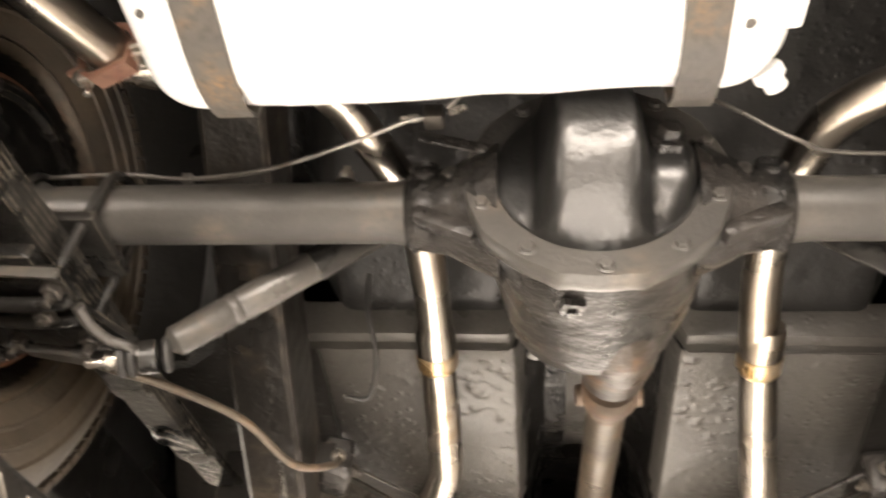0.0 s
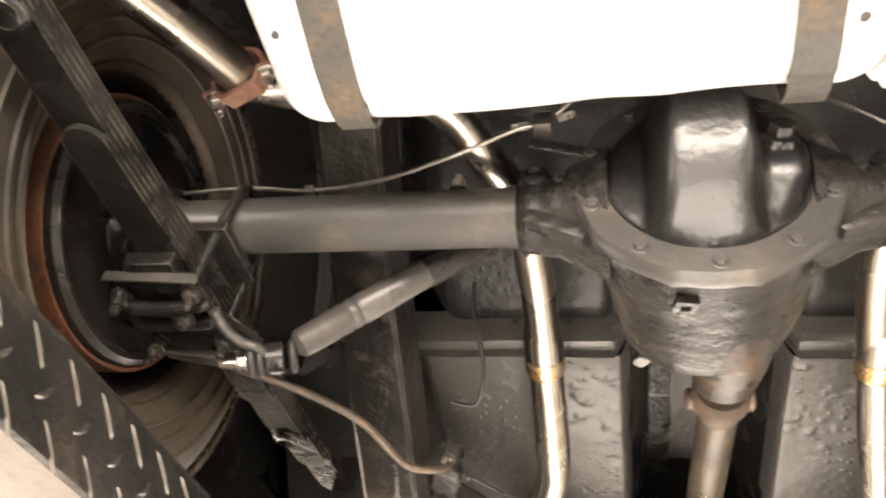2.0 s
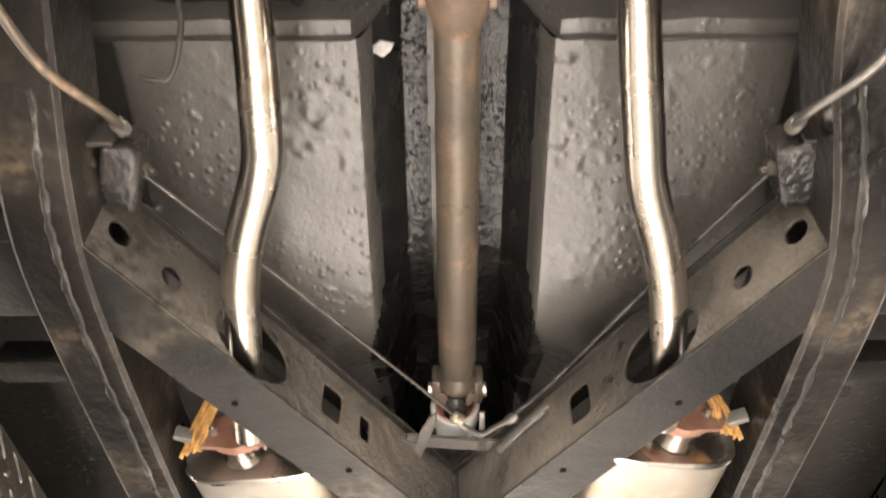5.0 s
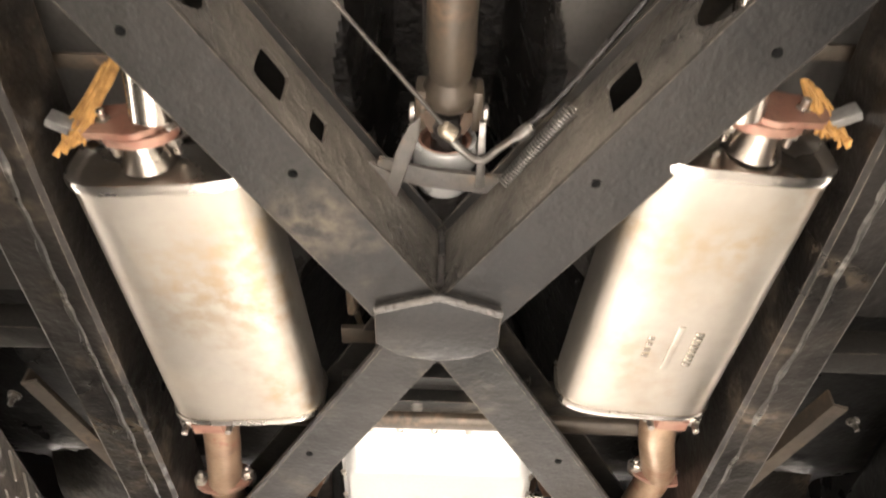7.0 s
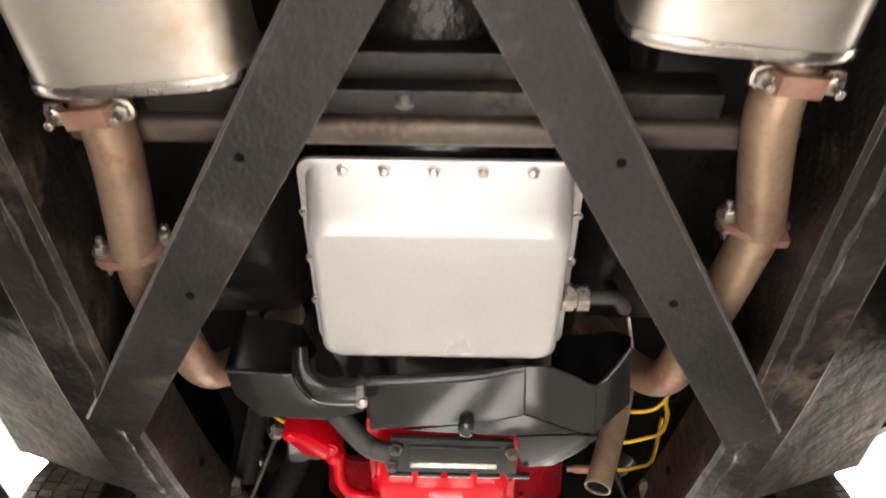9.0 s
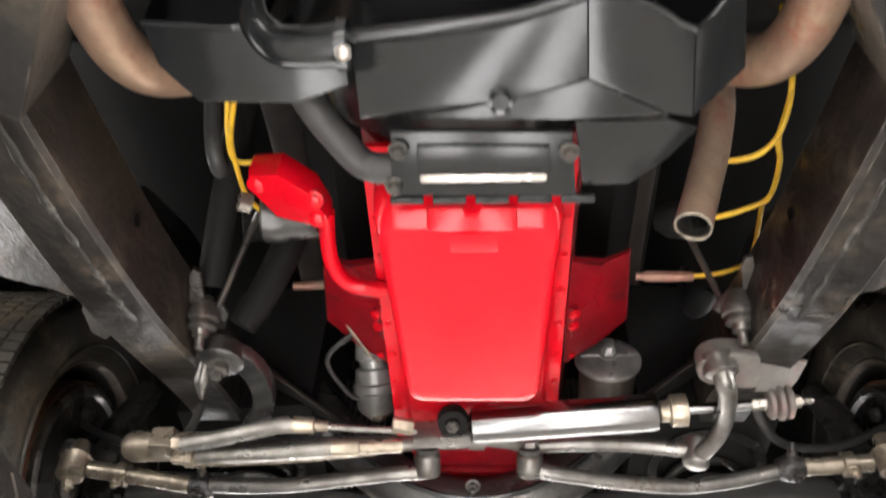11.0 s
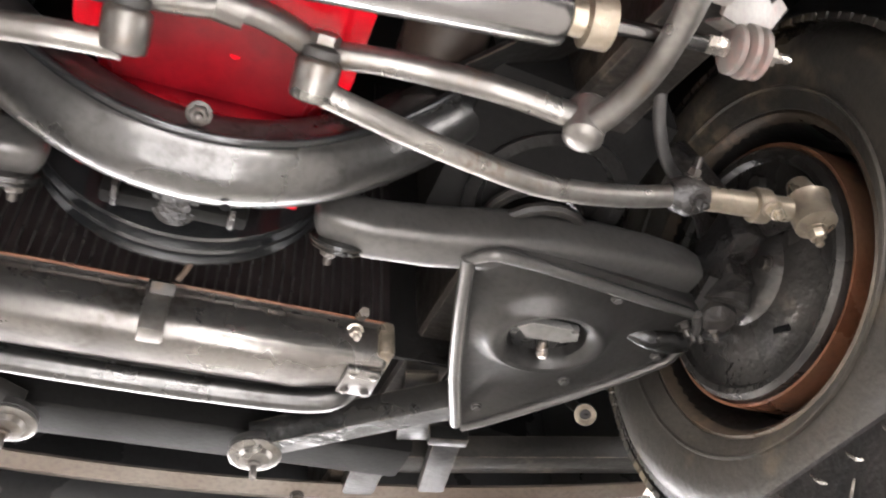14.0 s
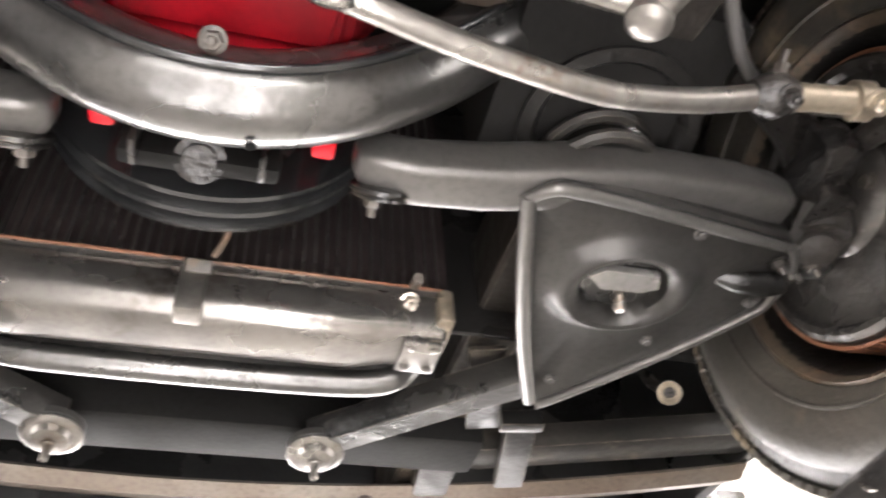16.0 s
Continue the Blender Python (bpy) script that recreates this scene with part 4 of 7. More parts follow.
for s in (-1, 1):
    part("ear", box((s * 0.036 + 0.004, -0.27, 2.145), (0.016, 0.06, 0.042), bevel=0.007), SHAFT, fy)
part("cross", lathe([(-0.045, 0.014), (0.045, 0.014)], (0.004, -0.255, 2.146), (1, 0, 0), 14), DARKBOLT, fy)
part("slip_yoke", lathe([(-0.262, 0.016), (-0.250, 0.022), (-0.238, 0.0205), (-0.15, 0.0205)], (0.002, 0.0, 2.134), (0, 1, 0), 24), GREASY, fy, "oily dark splined slip yoke")
for s in (-1, 1):
    part("slip_ear", loft(bmesh.new(), [[(0.003 + s * x, y, z) for x, z in ((w0, 2.122), (w1, 2.124), (w1, 2.160), (w0, 2.162))] for y, w0, w1 in ((-0.238, 0.006, 0.022), (-0.252, 0.014, 0.030), (-0.272, 0.020, 0.031))]), RUSTY, fy)
    part("cross_cap", lathe([(0, 0.0135), (0.006, 0.0135), (0.008, 0.010)], (0.004 + s * 0.044, -0.255, 2.146), (s, 0, 0), 18), BOLT, fy, "bright bearing cap")

# ---- rear suspension ----
def rear_spring(s):
    t = thing("leaf_spring", (s * 0.622, AX_Y, 2.0), "stacked black leaf spring clamped under the axle", "leaf spring", "leaf springs")
    def curve(y):
        return 2.052 + 0.05 * ((y + 1.345) / 0.75) ** 2 * (1 if y > -1.345 else 0.7) - 0.03 * abs((y + 1.345) / 0.75)
    for k, (y0, y1) in enumerate(((-2.18, -0.66), (-2.06, -0.74), (-1.90, -0.86), (-1.752, -0.95), (-1.592, -1.09))):
        w = 0.0245
        zz = -0.0085 * k
        rg = []
        for i in range(49):
            f = i / 48
            y = y0 + (y1 - y0) * (f - 0.9 * math.sin(2 * math.pi * f) / (2 * math.pi))
            e0 = min(y - y0, y1 - y)
            ww = w * math.sqrt(max(0.04, 1 - max(0, 1 - e0 / 0.024) ** 2))
            z = curve(y) + zz
            x = s * (0.622 - 0.012 * (y + 1.345))
            rg.append([(x - ww, y, z), (x - ww + 0.001, y, z - 0.0065), (x + ww - 0.001, y, z - 0.0065), (x + ww, y, z)])
        part("leaf", loft(bmesh.new(), rg), SATIN, t)
    for y in (-1.715, -0.975):
        part("rivet_cup", lathe([(0, 0.021), (0.003, 0.021), (0.006, 0.016), (0.008, 0.015), (0.005, 0.004)], (s * 0.622, y, curve(y) - 0.0065 - 0.0255), (0, 0, -1), 24), SATIN, t, "pressed round liner cup")
    part("front_eye", lathe([(-0.035, 0.024), (0.035, 0.024)], (s * 0.622, -0.64, 2.082), (1, 0, 0), 20), SATIN, t)
    part("rear_shackle", box((s * 0.622, -2.2, 2.16), (0.07, 0.02, 0.14), bevel=0.006), SATIN, t)
    # hanger bracket of the front eye
    single("spring_hanger", box((s * 0.585, -0.66, 2.06), (0.10, 0.14, 0.12), bevel=0.012), CHASSIS, "black front hanger of a leaf spring on the rail", "bracket", "spring hangers")
    p = thing("spring_plate", (s * 0.62, -1.33, 1.97), "black pressed spring clamp plate with four nuts", "spring plate", "spring plates")
    part("pad", box((s * 0.634, -1.350, 2.001), (0.060, 0.12, 0.019), bevel=0.003), SATIN, p)
    part("clamp_plate", plate([(s * x, y, 1.987) for x, y in ((0.578, -1.392), (0.690, -1.394), (0.694, -1.330), (0.688, -1.262), (0.560, -1.242), (0.548, -1.262), (0.566, -1.290), (0.580, -1.325))], 0.009, (0, 0, 1), 0.002), SATIN, p, "pressed black plate with bare edges")
    for y in (-1.352, -1.322):
        part("pressed_rib", tube([(s * 0.578, y, 1.984), (s * 0.60, y, 1.976), (s * 0.66, y, 1.975), (s * 0.684, y, 1.984)], 0.0085, 12), SATIN, p)
    part("rear_lip", box((s * 0.634, -1.394, 1.986), (0.118, 0.004, 0.013), Matrix.Rotation(-s * 0.06, 4, "Y"), 0.001), AXLE, p, "worn bare plate edge")
    part("front_bar", plate([(s * x, y, z) for x, y, z in ((0.672, -1.272, 1.970), (0.668, -1.257, 1.970), (0.560, -1.236, 1.963), (0.545, -1.238, 1.962), (0.548, -1.254, 1.962), (0.600, -1.264, 1.966))], 0.011, (0, 0, 1), 0.003), AXLE, p, "worn grey shock mounting bar")
    part("shock_ear", tube([(s * 0.574, -1.345, 1.978), (s * 0.570, -1.318, 1.972), (s * 0.556, -1.296, 1.968), (s * 0.540, -1.286, 1.967), (s * 0.532, -1.268, 1.966)], 0.0065, 10), AXLE, p, "curved bare edge of the shock ear")
    for x, y in ((0.588, -1.373), (0.680, -1.366), (0.586, -1.281), (0.675, -1.277)):
        part("nut", hexbolt((s * x, y, 1.981), (0, -0.12, -1), 0.0105, 0.012, True, 0.014), DARKBOLT, p)
    part("centre_nut", hexbolt((s * 0.612, -1.336, 1.972), (0, -0.2, -1), 0.010, 0.009, True, 0.006), DARKBOLT, p)
    for x, xb in ((s * 0.572, s * 0.587), (s * 0.668, s * 0.678)):
        u = thing("u_bolt", (x, -1.345, 1.98), "black threaded U-bolt over the axle tube", "bolt", "spring U-bolts")
        y0, y1 = -1.389, -1.301
        part("rod", tube([(xb, -1.372, 1.965), (xb, -1.380, 2.02), (x, y0, 2.107), (x, -1.375, 2.140), (x, -1.345, 2.152), (x, -1.315, 2.140), (x, y1, 2.107), (xb, -1.288, 2.02), (xb, -1.280, 1.965)], 0.0062, 10, 5), SATIN, u)
    single("bumper_pad", box((s * 0.62, -1.345, 2.062), (0.11, 0.10, 0.014), bevel=0.004), SATIN, "black spring seat pad between axle and spring", "spring seat", "spring seats")


def rear_shock(s):
    e, u = Vector((s * (0.527 if s < 0 else 0.480), -1.260, 1.970)), Vector((s * (0.30 if s < 0 else 0.253), -1.23, 2.18))
    d = (u - e).normalized()
    t = thing("shock_absorber", e, "satin grey tubular shock absorber with rubber eye", "shock absorber", "shock absorbers")
    part("lower_body", lathe([(0.024, 0.008), (0.034, 0.018), (0.10, 0.0195), (0.103, 0.0180), (0.106, 0.0195), (0.112, 0.0195), (0.115, 0.0180), (0.118, 0.0195), (0.26, 0.0195)], e, d, 26), AXLE, t)
    part("dust_tube", lathe([(0.215, 0.0195), (0.22, 0.0215), (0.33, 0.0215), (0.345, 0.015)], e, d, 26), SATIN, t)
    pin = Vector((0.93 * s, -0.22, -0.30)).normalized()
    part("eye", lathe([(-0.011, 0.015), (-0.009, 0.019), (0.009, 0.019), (0.011, 0.015)], e, pin, 22), SATIN, t)
    for k in (-0.026, 0.012, 0.022):
        part("bushing", lathe([(k, 0.016), (k + 0.003, 0.0205), (k + 0.007, 0.0205), (k + 0.010, 0.016)], e, pin, 22), RUBBER, t)
    part("eye_nut", hexbolt(e + pin * 0.033, pin, 0.010, 0.012, True, 0.020), BOLT, t)



for s in (-1, 1):
    rear_spring(s)
    rear_shock(s)


def hose(name, pts, r, material, label, category, group="", seg=10, step=8):
    return single(name, tube(pts, r, seg, step), material, label, category, group)


hose("brake_line", [(-0.72, -1.36, 2.15), (-0.66, -1.368, 2.146), (-0.57, -1.366, 2.152), (-0.493, -1.366, 2.143), (-0.40, -1.378, 2.143), (-0.31, -1.40, 2.155), (-0.235, -1.42, 2.172), (-0.205, -1.42, 2.178)], 0.0026, LINK, "thin steel brake line along the axle tube", "brake line", "brake lines", 8)
hose("brake_line", [(-0.19, -1.43, 2.182), (-0.13, -1.47, 2.20), (-0.05, -1.44, 2.235), (0.05, -1.42, 2.225), (0.11, -1.42, 2.18), (0.17, -1.405, 2.148), (0.23, -1.39, 2.142), (0.45, -1.385, 2.146), (0.70, -1.37, 2.15)], 0.0026, LINK, "thin steel brake line along the axle tube", "brake line", "brake lines", 8)
tee = thing("brake_tee", (-0.205, -1.42, 2.17), "brass-grey brake tee block on a small bracket", "brake fitting")
part("block", box((-0.205, -1.42, 2.178), (0.022, 0.02, 0.022), bevel=0.003), DARKBOLT, tee)
part("nut", lathe([(0, 0.0048), (0.016, 0.0048), (0.020, 0.003)], (-0.222, -1.42, 2.177), (-1, 0, -0.1), 6), BOLT, tee, "bright flare nut")
part("nut", lathe([(0, 0.0048), (0.016, 0.0048), (0.020, 0.003)], (-0.188, -1.425, 2.18), (1, -0.25, 0.15), 6), BOLT, tee, "bright flare nut")
part("bracket", plate([(-0.22, -1.41, 2.165), (-0.14, -1.40, 2.15), (-0.14, -1.40, 2.135), (-0.22, -1.41, 2.15)], 0.004, (0, -1, 0)), GREASY, tee)
single("line_clip", box((-0.493, -1.366, 2.143), (0.012, 0.01, 0.012), bevel=0.002), LINK, "small steel brake line clip on the axle", "clip")
for s in (-1, 1):
    hose("handbrake_cable", mirror_x([(-0.70, -1.24, 2.03), (-0.60, -1.24, 1.975), (-0.53, -1.20, 1.970), (-0.47, -1.09, 1.985), (-0.425, -0.99, 1.973), (-0.392, -0.91, 2.01), (-0.395, -0.86, 2.05)], -s), 0.0055, SHAFT if s < 0 else LINK, "sheathed handbrake cable from wheel to frame bracket", "handbrake cable", "handbrake cables")
    single("cable_end", lathe([(0, 0.010), (0.02, 0.010), (0.024, 0.006)], (s * 0.396, -0.862, 2.049), (0, -0.8, -0.5), 12), BOLT, "plated cable ferrule at the frame bracket", "cable ferrule", "cable ferrules")
hose("axle_vent_hose", [(-0.36, -1.0, 2.33), (-0.36, -0.98, 2.25), (-0.345, -0.93, 2.18), (-0.36, -0.88, 2.14), (-0.40, -0.88, 2.14)], 0.004, RUBBER, "thin black rubber hose hanging by the seat pan", "hose")

# ---- exhaust ----
def exhaust_rear(s):
    t = thing("tail_pipe", (s * 0.235, -0.9, 2.05), "aluminised exhaust pipe bent over the axle", "exhaust pipe", "exhaust pipes")
    if s < 0:
        part("tail_section", tube([(-0.66, -2.4, 2.10), (-0.65, -1.95, 2.095), (-0.609, -1.702, 2.137), (-0.582, -1.60, 2.172), (-0.553, -1.49, 2.213)], 0.0258, 26, 6), STEEL, t)
        part("over_axle", tube([(-0.565, -1.535, 2.196), (-0.545, -1.478, 2.213), (-0.49, -1.455, 2.220), (-0.43, -1.45, 2.226), (-0.374, -1.438, 2.232), (-0.323, -1.408, 2.224), (-0.288, -1.366, 2.204), (-0.262, -1.31, 2.198), (-0.244, -1.24, 2.186), (-0.237, -1.16, 2.165), (-0.235, -1.06, 2.136), (-0.235, -1.035, 2.128)], [0.0205, 0.021, 0.021, 0.021, 0.0215, 0.022, 0.0225, 0.023, 0.024, 0.0245, 0.0245, 0.0245], 26, 6), STEEL, t)
    else:
        part("over_axle", tube([(0.80, -1.53, 2.25), (0.60, -1.45, 2.235), (0.43, -1.435, 2.225), (0.32, -1.424, 2.222), (0.255, -1.392, 2.22), (0.218, -1.345, 2.215), (0.190, -1.25, 2.19), (0.188, -1.16, 2.165), (0.198, -1.06, 2.138), (0.202, -1.035, 2.130)], 0.0245, 26, 6), STEEL, t)
    x = s * 0.236 if s < 0 else 0.204
    part("swage", lathe([(-0.014, 0.025), (0.0, 0.0285), (0.055, 0.029), (0.058, 0.0255)], (x, -1.066, 2.140), (0, 1, -0.32), 28), STEEL, t, "bright swaged joint")
    part("weld", lathe([(-0.024, 0.0291), (-0.020, 0.0294), (-0.004, 0.0297), (0, 0.0288), (0.006, 0.0258)], (x, -1.011, 2.121), (0, 1, -0.32), 28), HEAT, t, "straw-tinted weld")
    if s < 0:
        pts = [(-0.236, -1.02, 2.124), (-0.234, -0.94, 2.090), (-0.234, -0.863, 2.058), (-0.237, -0.822, 2.048), (-0.249, -0.779, 2.037), (-0.272, -0.715, 2.027), (-0.290, -0.638, 2.02), (-0.300, -0.543, 2.010), (-0.311, -0.44, 1.998), (-0.319, -0.345, 1.988)]
    else:
        pts = [(0.204, -1.02, 2.126), (0.212, -0.94, 2.090), (0.225, -0.845, 2.056), (0.231, -0.805, 2.044), (0.241, -0.768, 2.036), (0.262, -0.709, 2.027), (0.284, -0.629, 2.02), (0.300, -0.534, 2.012), (0.310, -0.44, 2.0), (0.314, -0.37, 1.992)]
    part("mid_section", tube(pts, 0.0255, 30, 6), STEEL, t)
    return t


def u_clamp(name_at, axis, side, label="red-brown steel saddle clamp with two nuts"):
    a, d = Vector(name_at), Vector(axis).normalized()
    side = Vector(side).normalized()
    low = d.cross(side).normalized()
    if low.z > 0:
        low = -low
    t = thing("pipe_clamp", a, label, "pipe clamp", "pipe clamps")
    saddle = []
    for k in (-0.011, 0.011):
        saddle.append([a + d * k + side * x + low * y for x, y in ((-0.045, 0.012), (-0.03, 0.012), (-0.02, 0.028), (0.02, 0.028), (0.03, 0.012), (0.045, 0.012), (0.045, 0.019), (0.033, 0.019), (0.022, 0.036), (-0.022, 0.036), (-0.033, 0.019), (-0.045, 0.019))])
    part("saddle", loft(bmesh.new(), saddle), CLAMP, t)
    part("u_rod", tube([a + side * x + low * y for x, y in ((-0.034, 0.03), (-0.034, -0.002), (-0.026, -0.022), (0, -0.033), (0.026, -0.022), (0.034, -0.002), (0.034, 0.03))], 0.0045, 10, 5), CLAMP, t)
    for k in (-1, 1):
        part("nut", hexbolt(a + side * 0.034 * k + low * 0.019, low, 0.010, 0.010, True, 0.016), BOLT, t)
    return t


def muffler(s, rear, front):
    r, f = Vector(rear), Vector(front)
    d = (f - r).normalized()
    side = d.cross(Vector((0, 0, 1))).normalized()
    up = side.cross(d)
    ln = (f - r).length
    W, Hh = 0.110, 0.054
    def ring(u, k=1.0):
        pts = []
        for i in range(64):
            a = 2 * math.pi * i / 64
            c, e = math.cos(a), math.sin(a)
            p = 3.8
            q = (abs(c) ** p + abs(e) ** p) ** (-1 / p)
            pts.append(r + d * u + side * (W * k * q * c - (0 if k == 1 else 0)) + up * (Hh * (1 - (1 - k) * W / Hh * 0.6) * q * e))
        return pts
    t = thing("muffler", r, "oval brushed steel muffler with crimped ends", "muffler", "mufflers")
    part("shell", loft(bmesh.new(), [ring(0.010), ring(ln - 0.010)], cap=False), MUFFLER, t)
    for u0, sg in ((0.0, 1), (ln, -1)):
        part("end_cap", loft(bmesh.new(), [ring(u0 + sg * 0.012, 1.004), ring(u0 + sg * 0.013, 1.035), ring(u0 + sg * 0.003, 1.045), ring(u0, 1.02), ring(u0 + sg * 0.006, 0.965), ring(u0 + sg * 0.010, 0.90), ring(u0 + sg * 0.006, 0.5), ring(u0 + sg * 0.004, 0.1)]), ENDCAP, t, "crimped bright end cap")
    # short necks at both ends
    xr = r + side * (0.020 * s) 
    part("inlet_neck", lathe([(-0.034, 0.025), (-0.018, 0.026), (-0.006, 0.029), (0.004, 0.034)], xr, d, 24), STEEL, t)
    xf = f + side * (0.072 * s)
    part("outlet_neck", lathe([(-0.004, 0.030), (0.02, 0.026), (0.05, 0.024)], xf, d, 24), STEEL, t)
    if s > 0:
        # stamped marks on the underside
        base = r + d * (ln * 0.66) - up * (Hh + 0.0005)
        for k in range(8):
            part("stamped_mark", box(base + side * 0.035 + d * (0.0085 * k - 0.035), (0.012, 0.0055, 0.002), Matrix.Rotation(math.atan2(d.y, d.x) - math.pi / 2, 4, "Z"), 0.0008), STEEL, t)
        for k in range(4):
            part("stamped_mark", box(base - side * 0.025 + d * (0.011 * k - 0.02), (0.009, 0.006, 0.002), Matrix.Rotation(math.atan2(d.y, d.x) - math.pi / 2, 4, "Z"), 0.0008), STEEL, t)
        part("stamped_arrow", box(base + side * 0.008 - d * 0.004, (0.010, 0.085, 0.0025), Matrix.Rotation(math.atan2(d.y, d.x) - math.pi / 2, 4, "Z"), 0.002), MUFFLER, t)
    return xr, xf, d, side


def flange_joint(at, axis, side, material=CLAMP, wide=0.043, label="red-brown two-bolt exhaust flange"):
    a, d, sd = Vector(at), Vector(axis).normalized(), Vector(side).normalized()
    third = d.cross(sd)
    t = thing("exhaust_flange", a, label, "exhaust flange", "exhaust flanges")
    ring = [(wide * math.cos(q) * (1.0 if abs(math.cos(q)) > 0.6 else 0.95), 0.029 * math.sin(q)) for q in [2 * math.pi * i / 24 for i in range(24)]]
    part("plate", loft(bmesh.new(), [[a + d * k + sd * x + third * y for x, y in ring] for k in (-0.006, 0.006)]), material, t)
    for k in (-1, 1):
        part("bolt", hexbolt(a + sd * wide * 0.8 * k - d * 0.007, -d, 0.010, 0.012, True, 0.012), BOLT, t)
        part("nut", hexbolt(a + sd * wide * 0.8 * k + d * 0.007, d, 0.010, 0.012, True, 0.014), BOLT, t)
    return t


for s, rear, front in ((-1, (-0.322, -0.278, 2.004), (-0.280, 0.172, 2.003)), (1, (0.326, -0.322, 2.004), (0.286, 0.122, 2.0))):
    exhaust_rear(s)
    xr, xf, d, side = muffler(s, rear, front)
    t = flange_joint(xr - d * 0.036, d, side, CLAMP, 0.045)
    e = xr - d * 0.050
    third = d.cross(side)
    lobe = [(0.034 * math.cos(q) + (0.030 * s if math.cos(q) * s > 0.5 else 0), 0.034 * math.sin(q)) for q in [2 * math.pi * i / 28 for i in range(28)]]
    part("rear_plate", loft(bmesh.new(), [[e + d * k + side * x + third * y for x, y in lobe] for k in (-0.004, 0.004)]), CLAMP, t, "rusty plate with a hanger lobe")
    t = u_clamp(xf + d * 0.035, d, side, "plated saddle clamp at the muffler outlet")
    # head pipe from the muffler towards the engine
    q = xf + d * 0.02
    hp = thing("head_pipe", q, "tan rust-tinted head pipe rising beside the transmission", "exhaust pipe", "head pipes")
    joint = Vector((-0.364, 0.432, 2.014) if s < 0 else (0.392, 0.392, 2.03))
    part("rear_section", tube([q, q + d * 0.07, joint], [0.027, 0.029, 0.029], 24, 6), PIPE_RUST, hp)
    part("front_section", tube([joint, (s * 0.372, 0.52, 2.03), (s * 0.36, 0.64, 2.05), (s * 0.352, 0.715, 2.065), (s * 0.335, 0.765, 2.10), (s * 0.30, 0.80, 2.17), (s * 0.27, 0.83, 2.28)], 0.0285, 24, 6), PIPE_RUST, hp)
    flange_joint(joint, (joint - q), (1, 0.25 * s, 0), PINKFLANGE, 0.054, "pinkish rusty three-bolt head pipe flange")
    # cloth-like hanger
    h0 = xr - d * 0.05 - side * 0.0
    hg = thing("exhaust_hanger", h0, "frayed orange-brown exhaust hanger strap with steel bracket", "exhaust hanger", "exhaust hangers")
    rng = random.Random(7 + s)
    top = h0 + (Vector((s * 0.034, -0.040, 0.060)) if s < 0 else Vector((s * 0.050, -0.012, 0.030)))
    low = h0 + Vector((s * 0.070, 0.020, -0.020))
    bm = bmesh.new()
    for k in range(46):
        f = rng.random()
        jit = [Vector((rng.uniform(-1, 1), rng.uniform(-1, 1), rng.uniform(-1, 1))) for _ in range(4)]
        across = Vector((0.016 * (f - 0.5), 0.010 * s * (f - 0.5), 0))
        line = [top + across * 1.6 + jit[0] * 0.002, top.lerp(low, 0.35) + across * 1.9 + jit[1] * 0.004, top.lerp(low, 0.7) + across * 2.3 + jit[2] * 0.004, low + across * 2.2 + jit[3] * 0.008]
        tube(line, rng.uniform(0.0012, 0.0026), 5, 4, bm=bm)
    tagged(part("frayed_strap", bm, STRING, hg, "frayed orange-brown cloth strands"), kind="stuff")
    part("tab", box(h0 + Vector((s * 0.078, 0.010, 0.0)), (0.045, 0.012, 0.022), Matrix.Rotation(-s * 0.5, 4, "Z"), 0.003), CASTGREY, hg)
    part("bracket", box(h0 + Vector((s * 0.09, -0.02, 0.09)), (0.12, 0.02, 0.006), bevel=0.002), SHAFT, hg)
u_clamp((-0.558, -1.494, 2.213), (-0.25, -0.90, -0.33), (0.92, -0.25, 0.30))
bm = hexbolt((-0.307, -1.364, 2.138), (0, -0.35, 1), 0.008, 0.012, True, 0.006)
single("axle_vent", bm, BOLT, "small bright breather fitting on the axle tube", "breather")

# ---- handbrake linkage at the X-member ----
eq = thing("handbrake_lever", (0.0, -0.22, 2.06), "worn steel handbrake cross lever with cable eye", "handbrake lever")
part("bar", channel([(-0.085, -0.235, 2.052), (-0.02, -0.212, 2.062), (0.05, -0.205, 2.062), (0.085, -0.205, 2.06)], [(-0.014, 0), (0.014, 0), (0.014, 0.007), (-0.014, 0.007)]), STRAP, eq)
part("prong", plate([(-0.086, -0.142, 2.040), (-0.076, -0.145, 2.040), (-0.050, -0.225, 2.046), (-0.032, -0.285, 2.050), (-0.031, -0.312, 2.050), (-0.044, -0.300, 2.050), (-0.060, -0.262, 2.048), (-0.070, -0.215, 2.045)], 0.006, (0.3, 0, 1)), STRAP, eq, "bent steel prong")
part("mount", rough_up(plate([(-0.150, -0.262, 2.048), (-0.120, -0.268, 2.046), (-0.085, -0.238, 2.048), (-0.060, -0.226, 2.052), (-0.072, -0.206, 2.050), (-0.105, -0.222, 2.046), (-0.128, -0.236, 2.044)], 0.006, (0, 0, 1), 0.002), 0.006, 60), STRAP, eq, "ragged grease-caked mounting foot")
part("upright", plate([(0.040, -0.30, 2.06), (0.048, -0.30, 2.06), (0.052, -0.20, 2.06), (0.040, -0.20, 2.06)], 0.006, (0, 0, 1)), LINK, eq)
part("hook", tube([(0.0, -0.288, 2.06), (0.012, -0.272, 2.056), (0.042, -0.248, 2.055), (0.066, -0.268, 2.055), (0.085, -0.285, 2.055)], 0.0052, 10), LINK, eq)
